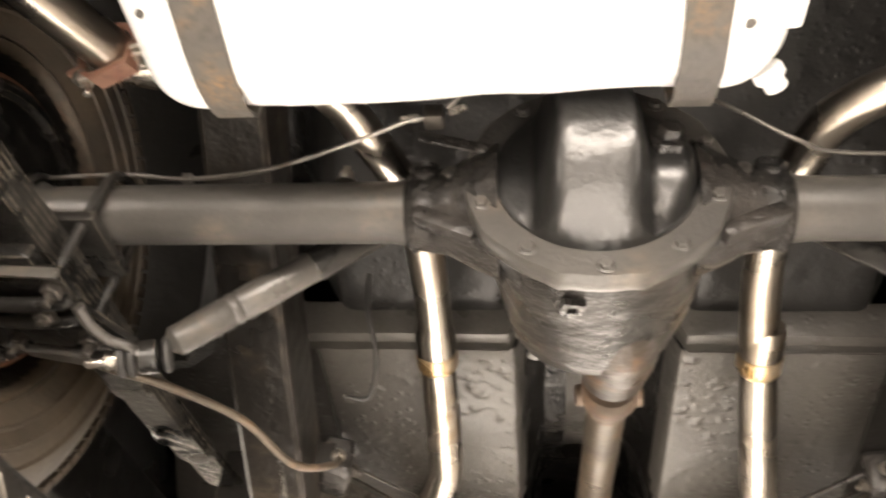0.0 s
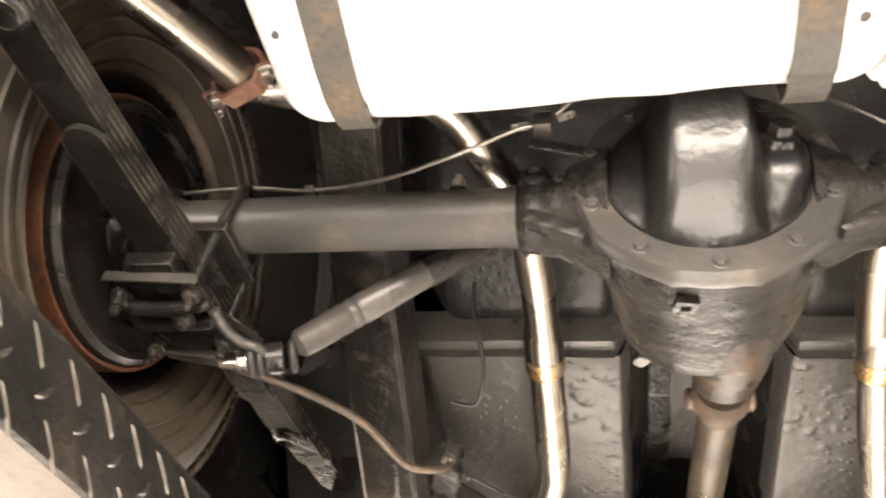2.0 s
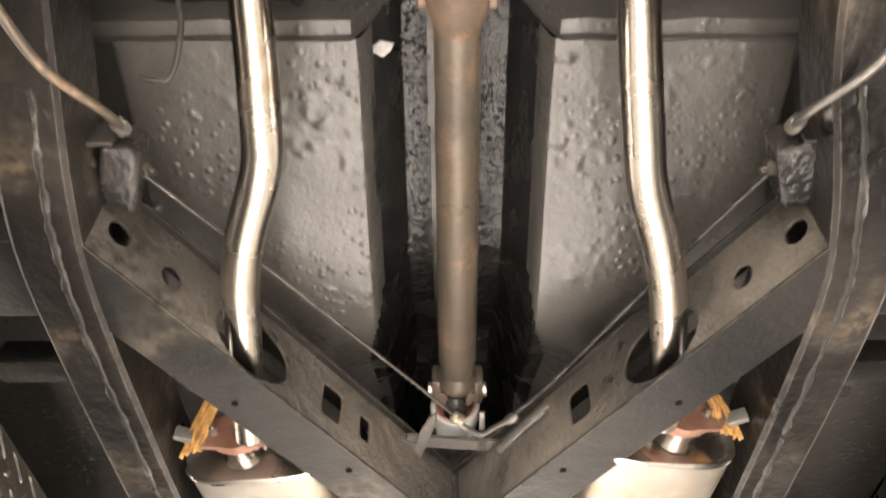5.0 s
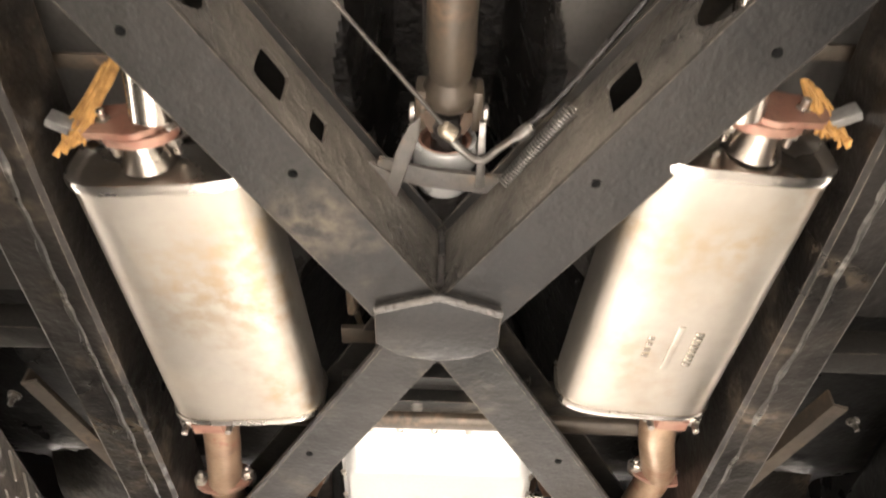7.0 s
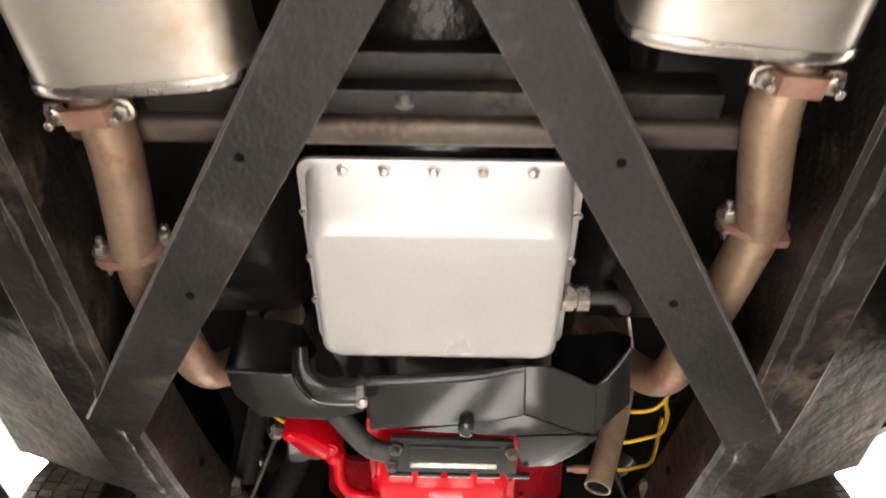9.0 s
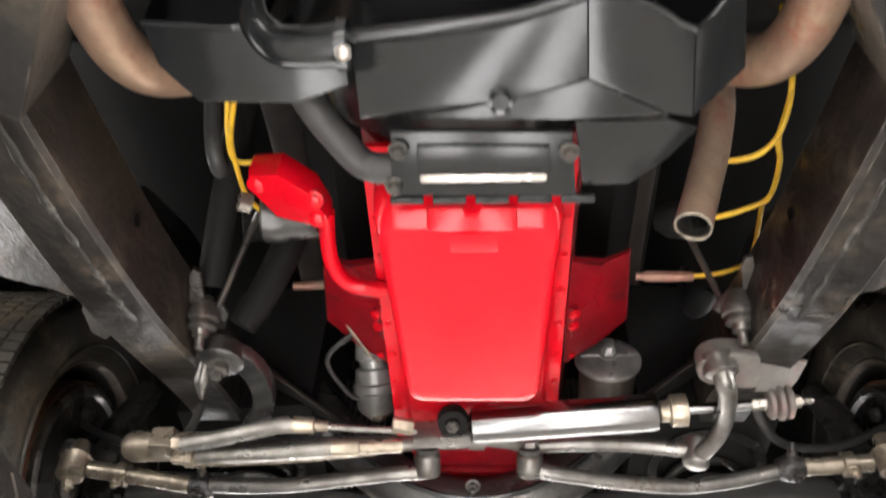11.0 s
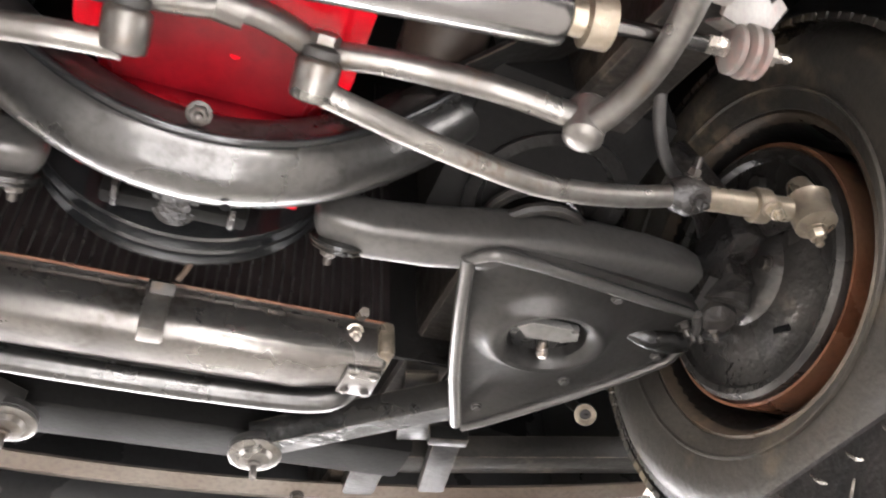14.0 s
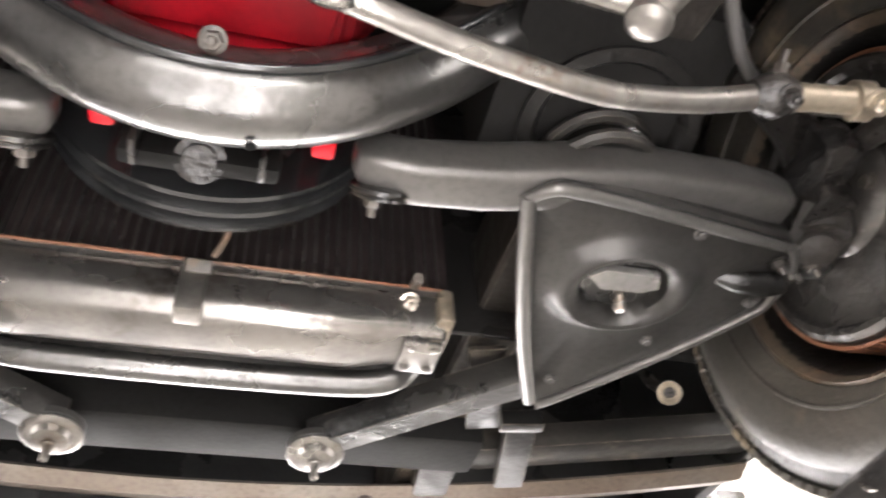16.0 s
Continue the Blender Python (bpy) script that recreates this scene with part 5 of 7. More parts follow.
part("cable_eye", lathe([(-0.012, 0.006), (-0.008, 0.010), (0.008, 0.010), (0.012, 0.006)], (0.003, -0.286, 2.06), (0.6, 0.5, 0), 14), TAN, eq)
part("knuckle", lathe([(0, 0.008), (0.016, 0.010), (0.024, 0.006)], (0.085, -0.285, 2.055), (0.6, -0.5, 0), 10), LINK, eq)
hose("equaliser_cable", [(-0.445, -0.84, 2.07), (-0.40, -0.784, 2.07), (-0.25, -0.60, 2.07), (-0.1, -0.414, 2.066), (0.0, -0.290, 2.062)], 0.0028, DARKBOLT, "steel handbrake cable running to the cross lever", "handbrake cable", "handbrake cables")
hose("equaliser_cable", [(0.445, -0.84, 2.085), (0.30, -0.60, 2.085), (0.15, -0.36, 2.07), (0.085, -0.285, 2.058)], 0.0042, GREASY, "greasy black handbrake cable running to the cross lever", "handbrake cable", "handbrake cables")
bm = bmesh.new()
a, b = Vector((0.075, -0.222, 2.045)), Vector((0.145, -0.335, 2.045))
u, v, d = axes(b - a)
coil = [a + d * (b - a).length * i / 300 + 0.0095 * (math.cos(i * 0.60) * u + math.sin(i * 0.60) * v) for i in range(301)]
single("return_spring", tube(coil, 0.0014, 6, 1), LINK, "coiled steel return spring on the X-member", "spring")

# ---- transmission ----
gb = thing("gearbox", (0, 0.2, 2.05), "automatic gearbox with cast aluminium oil pan", "gearbox")
part("tail_housing", lathe([(-0.15, 0.036), (-0.185, 0.038), (-0.190, 0.043), (-0.220, 0.044), (-0.224, 0.042), (-0.224, 0.036), (-0.212, 0.0345)], (0.0, 0.0, 2.135), (0, 1, 0), 36, None, False), CREAM, gb, "pale cast tail housing")
part("extension", lathe([(-0.15, 0.034), (-0.05, 0.042), (0.05, 0.055), (0.18, 0.09), (0.30, 0.12)], (0.0, 0.0, 2.165), (0, 1, 0.05), 32), GREASY, gb)
part("oil_seal", lathe([(-0.212, 0.0358), (-0.2225, 0.0355), (-0.2235, 0.0330), (-0.222, 0.0300), (-0.212, 0.0280), (-0.208, 0.020)], (0.0, 0.0, 2.135), (0, 1, 0), 32, None, False), CLAMP, gb, "dull red-rimmed output seal")
part("case", lathe([(0.30, 0.14), (0.34, 0.165), (0.60, 0.165), (0.72, 0.17)], (0.005, 0.0, 2.262), (0, 1, 0), 40), GLOSS, gb)
# oil pan: deep tray with a sloped rear wall
def rrect(x0, x1, y0, y1, r, z, n=6):
    pts = []
    for cx, cy, a0 in ((x1 - r, y1 - r, 0), (x0 + r, y1 - r, 90), (x0 + r, y0 + r, 180), (x1 - r, y0 + r, 270)):
        for k in range(n + 1):
            q = radians(a0 + 90 * k / n)
            pts.append((cx + r * math.cos(q), cy + r * math.sin(q), z))
    return pts
bm = bmesh.new()
loft(bm, [rrect(-0.168, 0.185, 0.338, 0.668, 0.02, 2.085), rrect(-0.168, 0.185, 0.338, 0.668, 0.02, 2.079), rrect(-0.158, 0.172, 0.346, 0.655, 0.02, 2.077),
          rrect(-0.154, 0.170, 0.384, 0.642, 0.024, 2.036), rrect(-0.152, 0.168, 0.397, 0.636, 0.024, 2.0255), rrect(-0.148, 0.164, 0.404, 0.632, 0.024, 2.0210), rrect(-0.142, 0.158, 0.410, 0.626, 0.020, 2.020)])
pan = part("oil_pan", bm, CREAM, gb, "pale cast aluminium oil pan")
for x in (-0.11, -0.06, 0.0, 0.06, 0.12):
    part("bolt", hexbolt((x, 0.352, 2.0745), (0, -0.3, -1), 0.007, 0.006), BOLT, pan)
for y in (0.42, 0.5, 0.58):
    for x in (-0.164, 0.181):
        part("bolt", hexbolt((x, y, 2.078), (0, 0, -1), 0.006, 0.006), BOLT, pan)
ft = thing("cooler_fitting", (0.2, 0.53, 2.05), "bright plated hex fitting with a black cooler hose", "pipe fitting")
part("adapter", lathe([(0, 0.019), (0.016, 0.019)], (0.170, 0.535, 2.046), (1, 0, 0), 6), BOLT, ft)
part("nut", lathe([(0.016, 0.015), (0.020, 0.015), (0.021, 0.0185), (0.036, 0.0185)], (0.170, 0.535, 2.046), (1, 0, 0), 6), BOLT, ft)
part("hose", tube([(0.205, 0.535, 2.046), (0.245, 0.54, 2.05), (0.265, 0.58, 2.07), (0.27, 0.62, 2.12), (0.27, 0.66, 2.2)], 0.010, 14), RUBBER, ft)
cm = thing("gearbox_crossmember", (0, 0.23, 2.02), "black and brown worn gearbox crossmember", "crossmember")
part("bar", box((0, 0.262, 2.036), (0.80, 0.034, 0.034), None, 0.013, None, 4), SHAFT, cm, "brown worn rounded bar")
part("back_bar", box((0, 0.228, 2.056), (0.62, 0.03, 0.05), None, 0.004), CHASSIS, cm)
part("saddle", box((0, 0.196, 2.068), (0.30, 0.032, 0.03), None, 0.004), CHASSIS, cm)
part("bolt", hexbolt((-0.03, 0.225, 2.036), (0, -0.6, -1), 0.010, 0.008), DARKBOLT, cm)
sh = thing("shift_linkage", (-0.12, 0.05, 2.1), "thin dark shift rod and lever beside the gearbox", "shift linkage")
part("rod", tube([(-0.155, -0.02, 2.16), (-0.13, 0.10, 2.12), (-0.105, 0.19, 2.09), (-0.10, 0.30, 2.10)], 0.005, 10), SHAFT, sh)
part("lever", box((-0.125, 0.02, 2.10), (0.012, 0.09, 0.05), Matrix.Rotation(0.3, 4, "Y"), 0.003), SHAFT, sh)
part("joint", lathe([(0, 0.013), (0.03, 0.013)], (-0.14, -0.005, 2.115), (1, 0, -0.3), 14), DARKBOLT, sh)
part("bracket", box((-0.12, 0.10, 2.07), (0.055, 0.035, 0.01), bevel=0.003), SHAFT, sh)

# bell housing with its two open scoops
bh = thing("bell_housing", (0.0, 0.75, 2.0), "glossy black stamped converter housing with side scoops", "bell housing")
def arc_sheet(y0, y1, r0, r1, a0, a1, cx=0.015, cz=2.27, thick=0.006, n=40):
    bm = bmesh.new()
    rings = []
    for i in range(n + 1):
        a = radians(a0 + (a1 - a0) * i / n)
        c, e = math.cos(a), math.sin(a)
        rings.append([(cx + r * c, y, cz + r * e) for r, y in ((r0, y0), (r1, y1), (r1 - thick, y1), (r0 - thick, y0))])
    return loft(bm, rings)
part("rear_shell", arc_sheet(0.665, 0.775, 0.205, 0.222, 185, 355), GLOSS, bh)
part("front_shell", arc_sheet(0.775, 0.842, 0.222, 0.215, 180, 360), GLOSS, bh)
part("back_wall", lathe([(0, 0.20), (0.004, 0.204), (0.006, 0.14)], (0.015, 0.664, 2.27), (0, 1, 0), 48), GLOSS, bh)
def shell(points, thick=0.005, n=(0, 0.3, 1)):
    return plate(points, thick, n, 0.0015)
part("main_panel", shell([(-0.097, 0.687, 2.02), (0.055, 0.669, 2.018), (0.129, 0.648, 2.018), (0.132, 0.72, 1.99), (0.069, 0.737, 1.986), (-0.092, 0.759, 1.986)]), GLOSS, bh, "folded black cover panel")
part("right_panel", shell([(0.1295, 0.648, 2.018), (0.163, 0.649, 2.02), (0.233, 0.684, 2.016), (0.239, 0.767, 1.992), (0.2145, 0.761, 1.99), (0.1325, 0.72, 1.99)]), GLOSS, bh)
part("chamfer", shell([(-0.049, 0.760, 1.986), (0.069, 0.7385, 1.986), (0.132, 0.7215, 1.99), (0.214, 0.763, 1.99), (0.112, 0.760, 1.981)], 0.004), GLOSS, bh)
part("right_side", shell([(0.2335, 0.684, 2.016), (0.28, 0.638, 2.05), (0.289, 0.729, 2.02), (0.2395, 0.767, 1.992)]), GLOSS, bh)
part("right_apron", shell([(0.122, 0.764, 1.982), (0.216, 0.768, 1.990), (0.248, 0.784, 1.998), (0.223, 0.818, 1.995), (0.184, 0.846, 1.988), (0.135, 0.842, 1.981)]), GLOSS, bh)
part("scoop_front", shell([(-0.298, 0.668, 2.02), (-0.203, 0.674, 2.02), (-0.19, 0.685, 2.012), (-0.161, 0.694, 2.008), (-0.102, 0.687, 2.005), (-0.1, 0.723, 1.992), (-0.154, 0.742, 1.99), (-0.251, 0.74, 1.992), (-0.287, 0.706, 2.005)]), GLOSS, bh, "black duct mouth front")
def cup(low, high, n=8):
    bm = bmesh.new()
    loft(bm, [[Vector(p) for p in low], [Vector(p) for p in high]], cap=False, closed=False)
    bmesh.ops.solidify(bm, geom=bm.faces[:], thickness=0.004)
    return bm
part("left_scoop", cup([(-0.298, 0.668, 2.02), (-0.296, 0.70, 2.03), (-0.25, 0.72, 2.03), (-0.20, 0.71, 2.03), (-0.19, 0.672, 2.02)], [(-0.290, 0.645, 2.08), (-0.286, 0.66, 2.12), (-0.245, 0.675, 2.125), (-0.20, 0.67, 2.11), (-0.168, 0.657, 2.05)]), GLOSS, bh, "open black duct mouth")
part("right_scoop", cup([(0.165, 0.652, 2.018), (0.19, 0.72, 2.02), (0.235, 0.735, 2.02), (0.275, 0.70, 2.03), (0.28, 0.64, 2.05)], [(0.170, 0.645, 2.07), (0.195, 0.68, 2.11), (0.235, 0.69, 2.12), (0.27, 0.67, 2.11), (0.284, 0.64, 2.07)]), GLOSS, bh, "open black duct mouth")
part("scoop_lip", tube([(-0.298, 0.667, 2.019), (-0.25, 0.671, 2.019), (-0.205, 0.673, 2.018), (-0.195, 0.668, 2.03), (-0.187, 0.655, 2.048)], 0.0035, 8), GLOSS, bh)
part("panel_lip", tube([(-0.097, 0.686, 2.019), (-0.02, 0.678, 2.017), (0.055, 0.668, 2.016), (0.10, 0.655, 2.016), (0.129, 0.647, 2.016)], [0.008, 0.008, 0.007, 0.006, 0.005], 12), GLOSS, bh)
part("right_lip", tube([(0.163, 0.648, 2.018), (0.20, 0.665, 2.016), (0.233, 0.683, 2.014), (0.262, 0.66, 2.032), (0.28, 0.638, 2.048)], 0.0035, 8, 2), GLOSS, bh)
part("elbow", tube([(-0.192, 0.648, 2.045), (-0.186, 0.668, 2.018), (-0.165, 0.684, 2.004), (-0.135, 0.686, 1.999), (-0.104, 0.684, 1.999)], [0.012, 0.016, 0.020, 0.020, 0.021], 18), GLOSS, bh, "glossy black pipe elbow")
part("elbow_band", lathe([(-0.005, 0.024), (0.005, 0.024)], (-0.101, 0.684, 1.999), (1, 0, 0), 20), GLOSS, bh)
part("clip", lathe([(0, 0.008), (0.010, 0.008), (0.012, 0.005)], (-0.098, 0.682, 1.982), (0, -0.3, -1), 6), BOLT, bh)
part("knob", lathe([(0, 0.009), (0.006, 0.012), (0.018, 0.012), (0.022, 0.008)], (0.048, 0.738, 1.985), (0, -0.4, -1), 14), GLOSS, bh)
pl = part("inspection_plate", plate([(-0.062, 0.772, 1.981), (0.120, 0.775, 1.980), (0.128, 0.850, 1.972), (-0.066, 0.846, 1.972)], 0.008, (0, 0, 1), 0.002), GLOSS, bh, "black rectangular dust plate")
# bright metal strip puts a reflection along the plate's front edge
part("sill", box((0.031, 0.8225, 1.9695), (0.130, 0.007, 0.007), Matrix.Rotation(0.75, 4, "X"), 0.002), BOLT, pl, "bright sill strip standing for a reflection")
part("raised_rim", plate([(-0.036, 0.785, 1.974), (0.098, 0.787, 1.973), (0.100, 0.822, 1.970), (-0.036, 0.820, 1.970)], 0.006, (0, 0, 1), 0.003), GLOSS, pl)
for x, y in ((-0.055, 0.790), (0.118, 0.795), (-0.062, 0.835)):
    part("bolt", hexbolt((x, y, 1.976), (0, 0, -1), 0.008, 0.010), DARKBOLT, pl)
part("hose_elbow", tube([(-0.16, 0.745, 2.04), (-0.147, 0.765, 2.022), (-0.121, 0.797, 2.008), (-0.095, 0.825, 2.0), (-0.062, 0.828, 1.994)], 0.0165, 16), RUBBER, bh, "black corrugated duct")
for k in range(5):
    part("flange_lip", box((-0.05 + 0.045 * k, 0.853, 1.974), (0.036, 0.008, 0.008), bevel=0.002), GLOSS, pl)

# ---- engine ----
en = thing("engine", (0.015, 1.2, 1.99), "red enamelled V8 engine block with oil pan", "engine")
bm = bmesh.new()
loft(bm, [rrect(-0.112, 0.142, 0.855, 1.46, 0.010, 2.085), rrect(-0.112, 0.142, 0.855, 1.46, 0.010, 2.076), rrect(-0.092, 0.126, 0.862, 1.445, 0.012, 2.075), rrect(-0.086, 0.119, 0.866, 1.40, 0.012, 2.068), rrect(-0.082, 0.116, 0.868, 1.385, 0.02, 2.063)])
op = part("oil_pan", bm, RED, en, "glossy red stamped oil pan")
bm = bmesh.new()
def sump_ring(inset, y0, y1, r, z):
    """Rounded outline of the sump, wider at the bell housing than at its front."""
    pts = rrect(-0.096 + inset, 0.123 - inset, y0, y1, r, z)
    return [(x + (0.016 if x < 0.014 else -0.014) * ease(0.88, 1.24, y), y, zz) for x, y, zz in pts]


loft(bm, [sump_ring(0, 0.866, 1.250, 0.022, 2.062), sump_ring(0.001, 0.868, 1.235, 0.024, 2.03), sump_ring(0.003, 0.880, 1.226, 0.024, 2.004), sump_ring(0.006, 0.893, 1.221, 0.024, 1.992), sump_ring(0.011, 0.901, 1.216, 0.022, 1.9872), sump_ring(0.019, 0.909, 1.208, 0.018, 1.986)])
sm = part("sump", bm, RED, op)
part("sump_step", box((0.018, 0.896, 1.994), (0.10, 0.03, 0.02), Matrix.Rotation(-0.6, 4, "X"), 0.006), RED, sm)
part("drain_plug", lathe([(0, 0.019), (0.004, 0.019), (0.005, 0.013), (0.014, 0.0125)], (0.018, 0.890, 2.0), (0, -1, -0.45), 6), RED, sm)
part("sump_dimple", box((0.02, 0.925, 1.9865), (0.055, 0.03, 0.004), Matrix.Rotation(0.05, 4, "X"), 0.002), RED, sm)
for s, x in ((-1, -0.103), (1, 0.134)):
    for k in range(9):
        part("pan_bolt", hexbolt((x, 0.90 + 0.064 * k, 2.076), (0, 0, -1), 0.0045, 0.0045), RED, op)
for x in (-0.06, 0.03, 0.09):
    part("pan_bolt", hexbolt((x, 1.44, 2.074), (0, 0, -1), 0.0065, 0.006), RED, op)
# block flaring upwards into the two banks
bm = bmesh.new()
def vee(y, k=1.0):
    c = 0.017
    return [(c + x * k, y, z) for x, z in ((-0.105, 2.086), (0.105, 2.086), (0.135, 2.13), (0.15, 2.22), (0.165, 2.30), (0.15, 2.46), (0.03, 2.46), (-0.03, 2.46), (-0.15, 2.46), (-0.165, 2.30), (-0.15, 2.22), (-0.135, 2.13))]
loft(bm, [vee(0.86), vee(0.87), vee(1.50), vee(1.51, 0.97)])
bmesh.ops.bevel(bm, geom=bm.edges[:], offset=0.008, segments=2, affect="EDGES")
part("block", rough_up(bm, 0.002, 30), REDSHADE, en, "red cast engine block")
for s in (-1, 1):
    part("cylinder_head", box((0.017 + s * 0.225, 1.18, 2.45), (0.14, 0.62, 0.16), Matrix.Rotation(s * 0.7, 4, "Y"), 0.02), VOID, en, "near-black cylinder head, engine-bay shade in its colour")
for s in (-1, 1):
    part("mount_web", plate([(0.017 + s * (x - 0.017), y, z) for x, y, z in ((0.150, 1.120, 2.165), (0.205, 1.150, 2.185), (0.250, 1.150, 2.215), (0.258, 1.285, 2.200), (0.205, 1.305, 2.165), (0.155, 1.320, 2.140))], 0.012, (0.3 * s, 0, 1), 0.003), REDSHADE, en, "red pressed mount web in the shade-darkened enamel")
    part("mount_boss", box((0.017 + s * 0.140, 1.27, 2.205), (0.06, 0.13, 0.10), Matrix.Rotation(s * 0.35, 4, "Y"), 0.012), REDSHADE, en, "red cast mount boss with bolts")
    for y in (1.22, 1.245, 1.31):
        part("boss_bolt", hexbolt((0.017 + s * 0.150, y, 2.153), (s * 0.35, 0, -1), 0.007, 0.006), RED, en)
    part("front_leg", box((0.014 + s * 0.104, 1.606, 2.118), (0.024, 0.03, 0.11), bevel=0.006), RED, en, "red timing cover leg")
part("timing_cover", box((0.015, 1.53, 2.17), (0.22, 0.05, 0.22), bevel=0.03), REDSHADE, en)
part("front_lower_pan", plate([(-0.085, 1.38, 2.066), (0.115, 1.38, 2.066), (0.105, 1.50, 2.07), (-0.075, 1.50, 2.07)], 0.014, (0, 0, 1), 0.006), REDSHADE, en)
pul = thing("crank_pulley", (0.006, 1.655, 2.06), "black grooved crankshaft pulley with centre bolt", "pulley")
part("rim", lathe([(-0.005, 0.15), (0.0, 0.182), (0.006, 0.182), (0.014, 0.168), (0.022, 0.182), (0.028, 0.182), (0.036, 0.168), (0.044, 0.182), (0.05, 0.18), (0.052, 0.14)], (0.006, 1.662, 2.213), (0, 1, 0), 56), GLOSS, pul)
part("hub", lathe([(-0.05, 0.05), (-0.01, 0.055), (0.0, 0.09)], (0.006, 1.655, 2.14), (0, 1, 0), 40), GREASY, pul)
part("centre_bolt", lathe([(0, 0.024), (0.004, 0.024), (0.005, 0.017), (0.012, 0.016)], (0.004, 1.62, 2.037), (0, -0.5, -1), 20), GREASY, pul)
part("bracket", box((0.004, 1.625, 2.055), (0.15, 0.02, 0.05), bevel=0.006), VOID, pul)
for x in (-0.055, 0.062):
    part("fin", box((x, 1.61, 2.045), (0.006, 0.03, 0.05), bevel=0.002), GREASY, pul)

# red cover, dipstick tube, starter, fuel pump and oil filter
rc = thing("starter_cover", (-0.2, 0.91, 2.08), "red painted starter nose housing on the bell housing", "starter")
part("nose", plate([(-0.252, 0.893, 2.073), (-0.212, 0.882, 2.06), (-0.172, 0.909, 2.052), (-0.158, 0.950, 2.053), (-0.179, 0.966, 2.062), (-0.228, 0.960, 2.073), (-0.254, 0.922, 2.078)], 0.05, (0, 0, 1), 0.010), RED, rc)
part("motor", lathe([(0, 0.03), (0.004, 0.034), (0.03, 0.034), (0.035, 0.030), (0.085, 0.030), (0.09, 0.026)], (-0.262, 1.0, 2.125), (1, 0.05, 0.05), 24), GREY, rc, "silver-grey starter motor")
for x, y in ((-0.242, 0.906), (-0.172, 0.947), (-0.172, 0.918)):
    part("bolt", hexbolt((x, y, 2.058 + 0.016 * (x < -0.2)), (0, -0.2, -1), 0.009, 0.007), RED, rc)
part("solenoid_nut", lathe([(0, 0.013), (0.016, 0.013)], (-0.278, 0.985, 2.135), (-0.8, -0.5, -0.2), 6), BOLT, rc)
hose("dipstick_tube", [(-0.165, 0.955, 2.08), (-0.168, 0.99, 2.075), (-0.167, 1.03, 2.070), (-0.155, 1.062, 2.068), (-0.13, 1.075, 2.066), (-0.085, 1.075, 2.06)], 0.0105, RED, "red painted bent oil tube into the sump", "oil tube", "", 16)
fp = thing("fuel_pump", (-0.16, 1.40, 2.18), "plated grey fuel pump canister with dark hose", "fuel pump")
part("body", lathe([(0, 0.024), (0.01, 0.032), (0.035, 0.033), (0.038, 0.037), (0.05, 0.037), (0.053, 0.033), (0.075, 0.031), (0.078, 0.023), (0.090, 0.023), (0.092, 0.029), (0.125, 0.027), (0.135, 0.018)], (-0.148, 1.425, 2.122), (-0.08, -0.75, 0.65), 26), CASTGREY, fp)
part("cap", lathe([(-0.014, 0.005), (-0.010, 0.013), (0, 0.022), (0.003, 0.024)], (-0.148, 1.425, 2.122), (-0.08, -0.75, 0.65), 20), TAN, fp)
part("hose", tube([(-0.165, 1.395, 2.125), (-0.193, 1.383, 2.13), (-0.222, 1.345, 2.15), (-0.220, 1.315, 2.155), (-0.193, 1.295, 2.17), (-0.165, 1.29, 2.19)], 0.0042, 10), RUBBER, fp)
hose("fuel_line", [(-0.21, 1.20, 2.25), (-0.20, 1.26, 2.20), (-0.165, 1.30, 2.16), (-0.14, 1.33, 2.15)], 0.003, TAN, "thin tan fuel line beside the block", "fuel line", "", 8)
of = thing("oil_filter", (0.235, 1.39, 2.17), "brown canister oil filter with pale lid beside the engine", "oil filter")
fo, fd = (0.233, 1.352, 2.183), (0.02, 0.97, -0.20)
part("can", lathe([(0.010, 0.044), (0.014, 0.046), (0.10, 0.046), (0.112, 0.040), (0.118, 0.02)], fo, fd, 32), CANBROWN, of)
part("lid", lathe([(-0.004, 0.010), (-0.003, 0.034), (0.001, 0.050), (0.005, 0.054), (0.011, 0.054), (0.013, 0.050)], fo, fd, 36), CASTGREY, of, "pale rolled lid")
part("lid_bolt", lathe([(-0.022, 0.007), (-0.014, 0.012), (-0.008, 0.012), (-0.006, 0.018), (-0.003, 0.018)], fo, fd, 6), CASTGREY, of)
part("lid_strap", box((0.233, 1.348, 2.184), (0.090, 0.006, 0.012), Matrix.Rotation(-0.2, 4, "X"), 0.002), CASTGREY, of)
sp = thing("stub_pipe", (0.261, 0.905, 1.988), "open-ended tan exhaust stub pipe", "exhaust pipe")
stub = [(0.261, 0.905, 1.988), (0.283, 0.898, 2.05), (0.307, 0.885, 2.12), (0.325, 0.865, 2.20), (0.33, 0.85, 2.32)]
part("pipe", tube(stub, 0.0208, 26, 6, None, False), STUBPIPE, sp)
part("bore", tube(stub, 0.0190, 26, 6, None, False), GREASY, sp, "sooty black bore")
part("lip", lathe([(-0.002, 0.0211), (0.001, 0.0211), (0.0015, 0.0200), (0.001, 0.0188), (-0.002, 0.0188)], (0.2608, 0.9051, 1.9875), (-0.335, 0.105, -0.937), 26, None, False), TAN, sp, "pale cut lip")
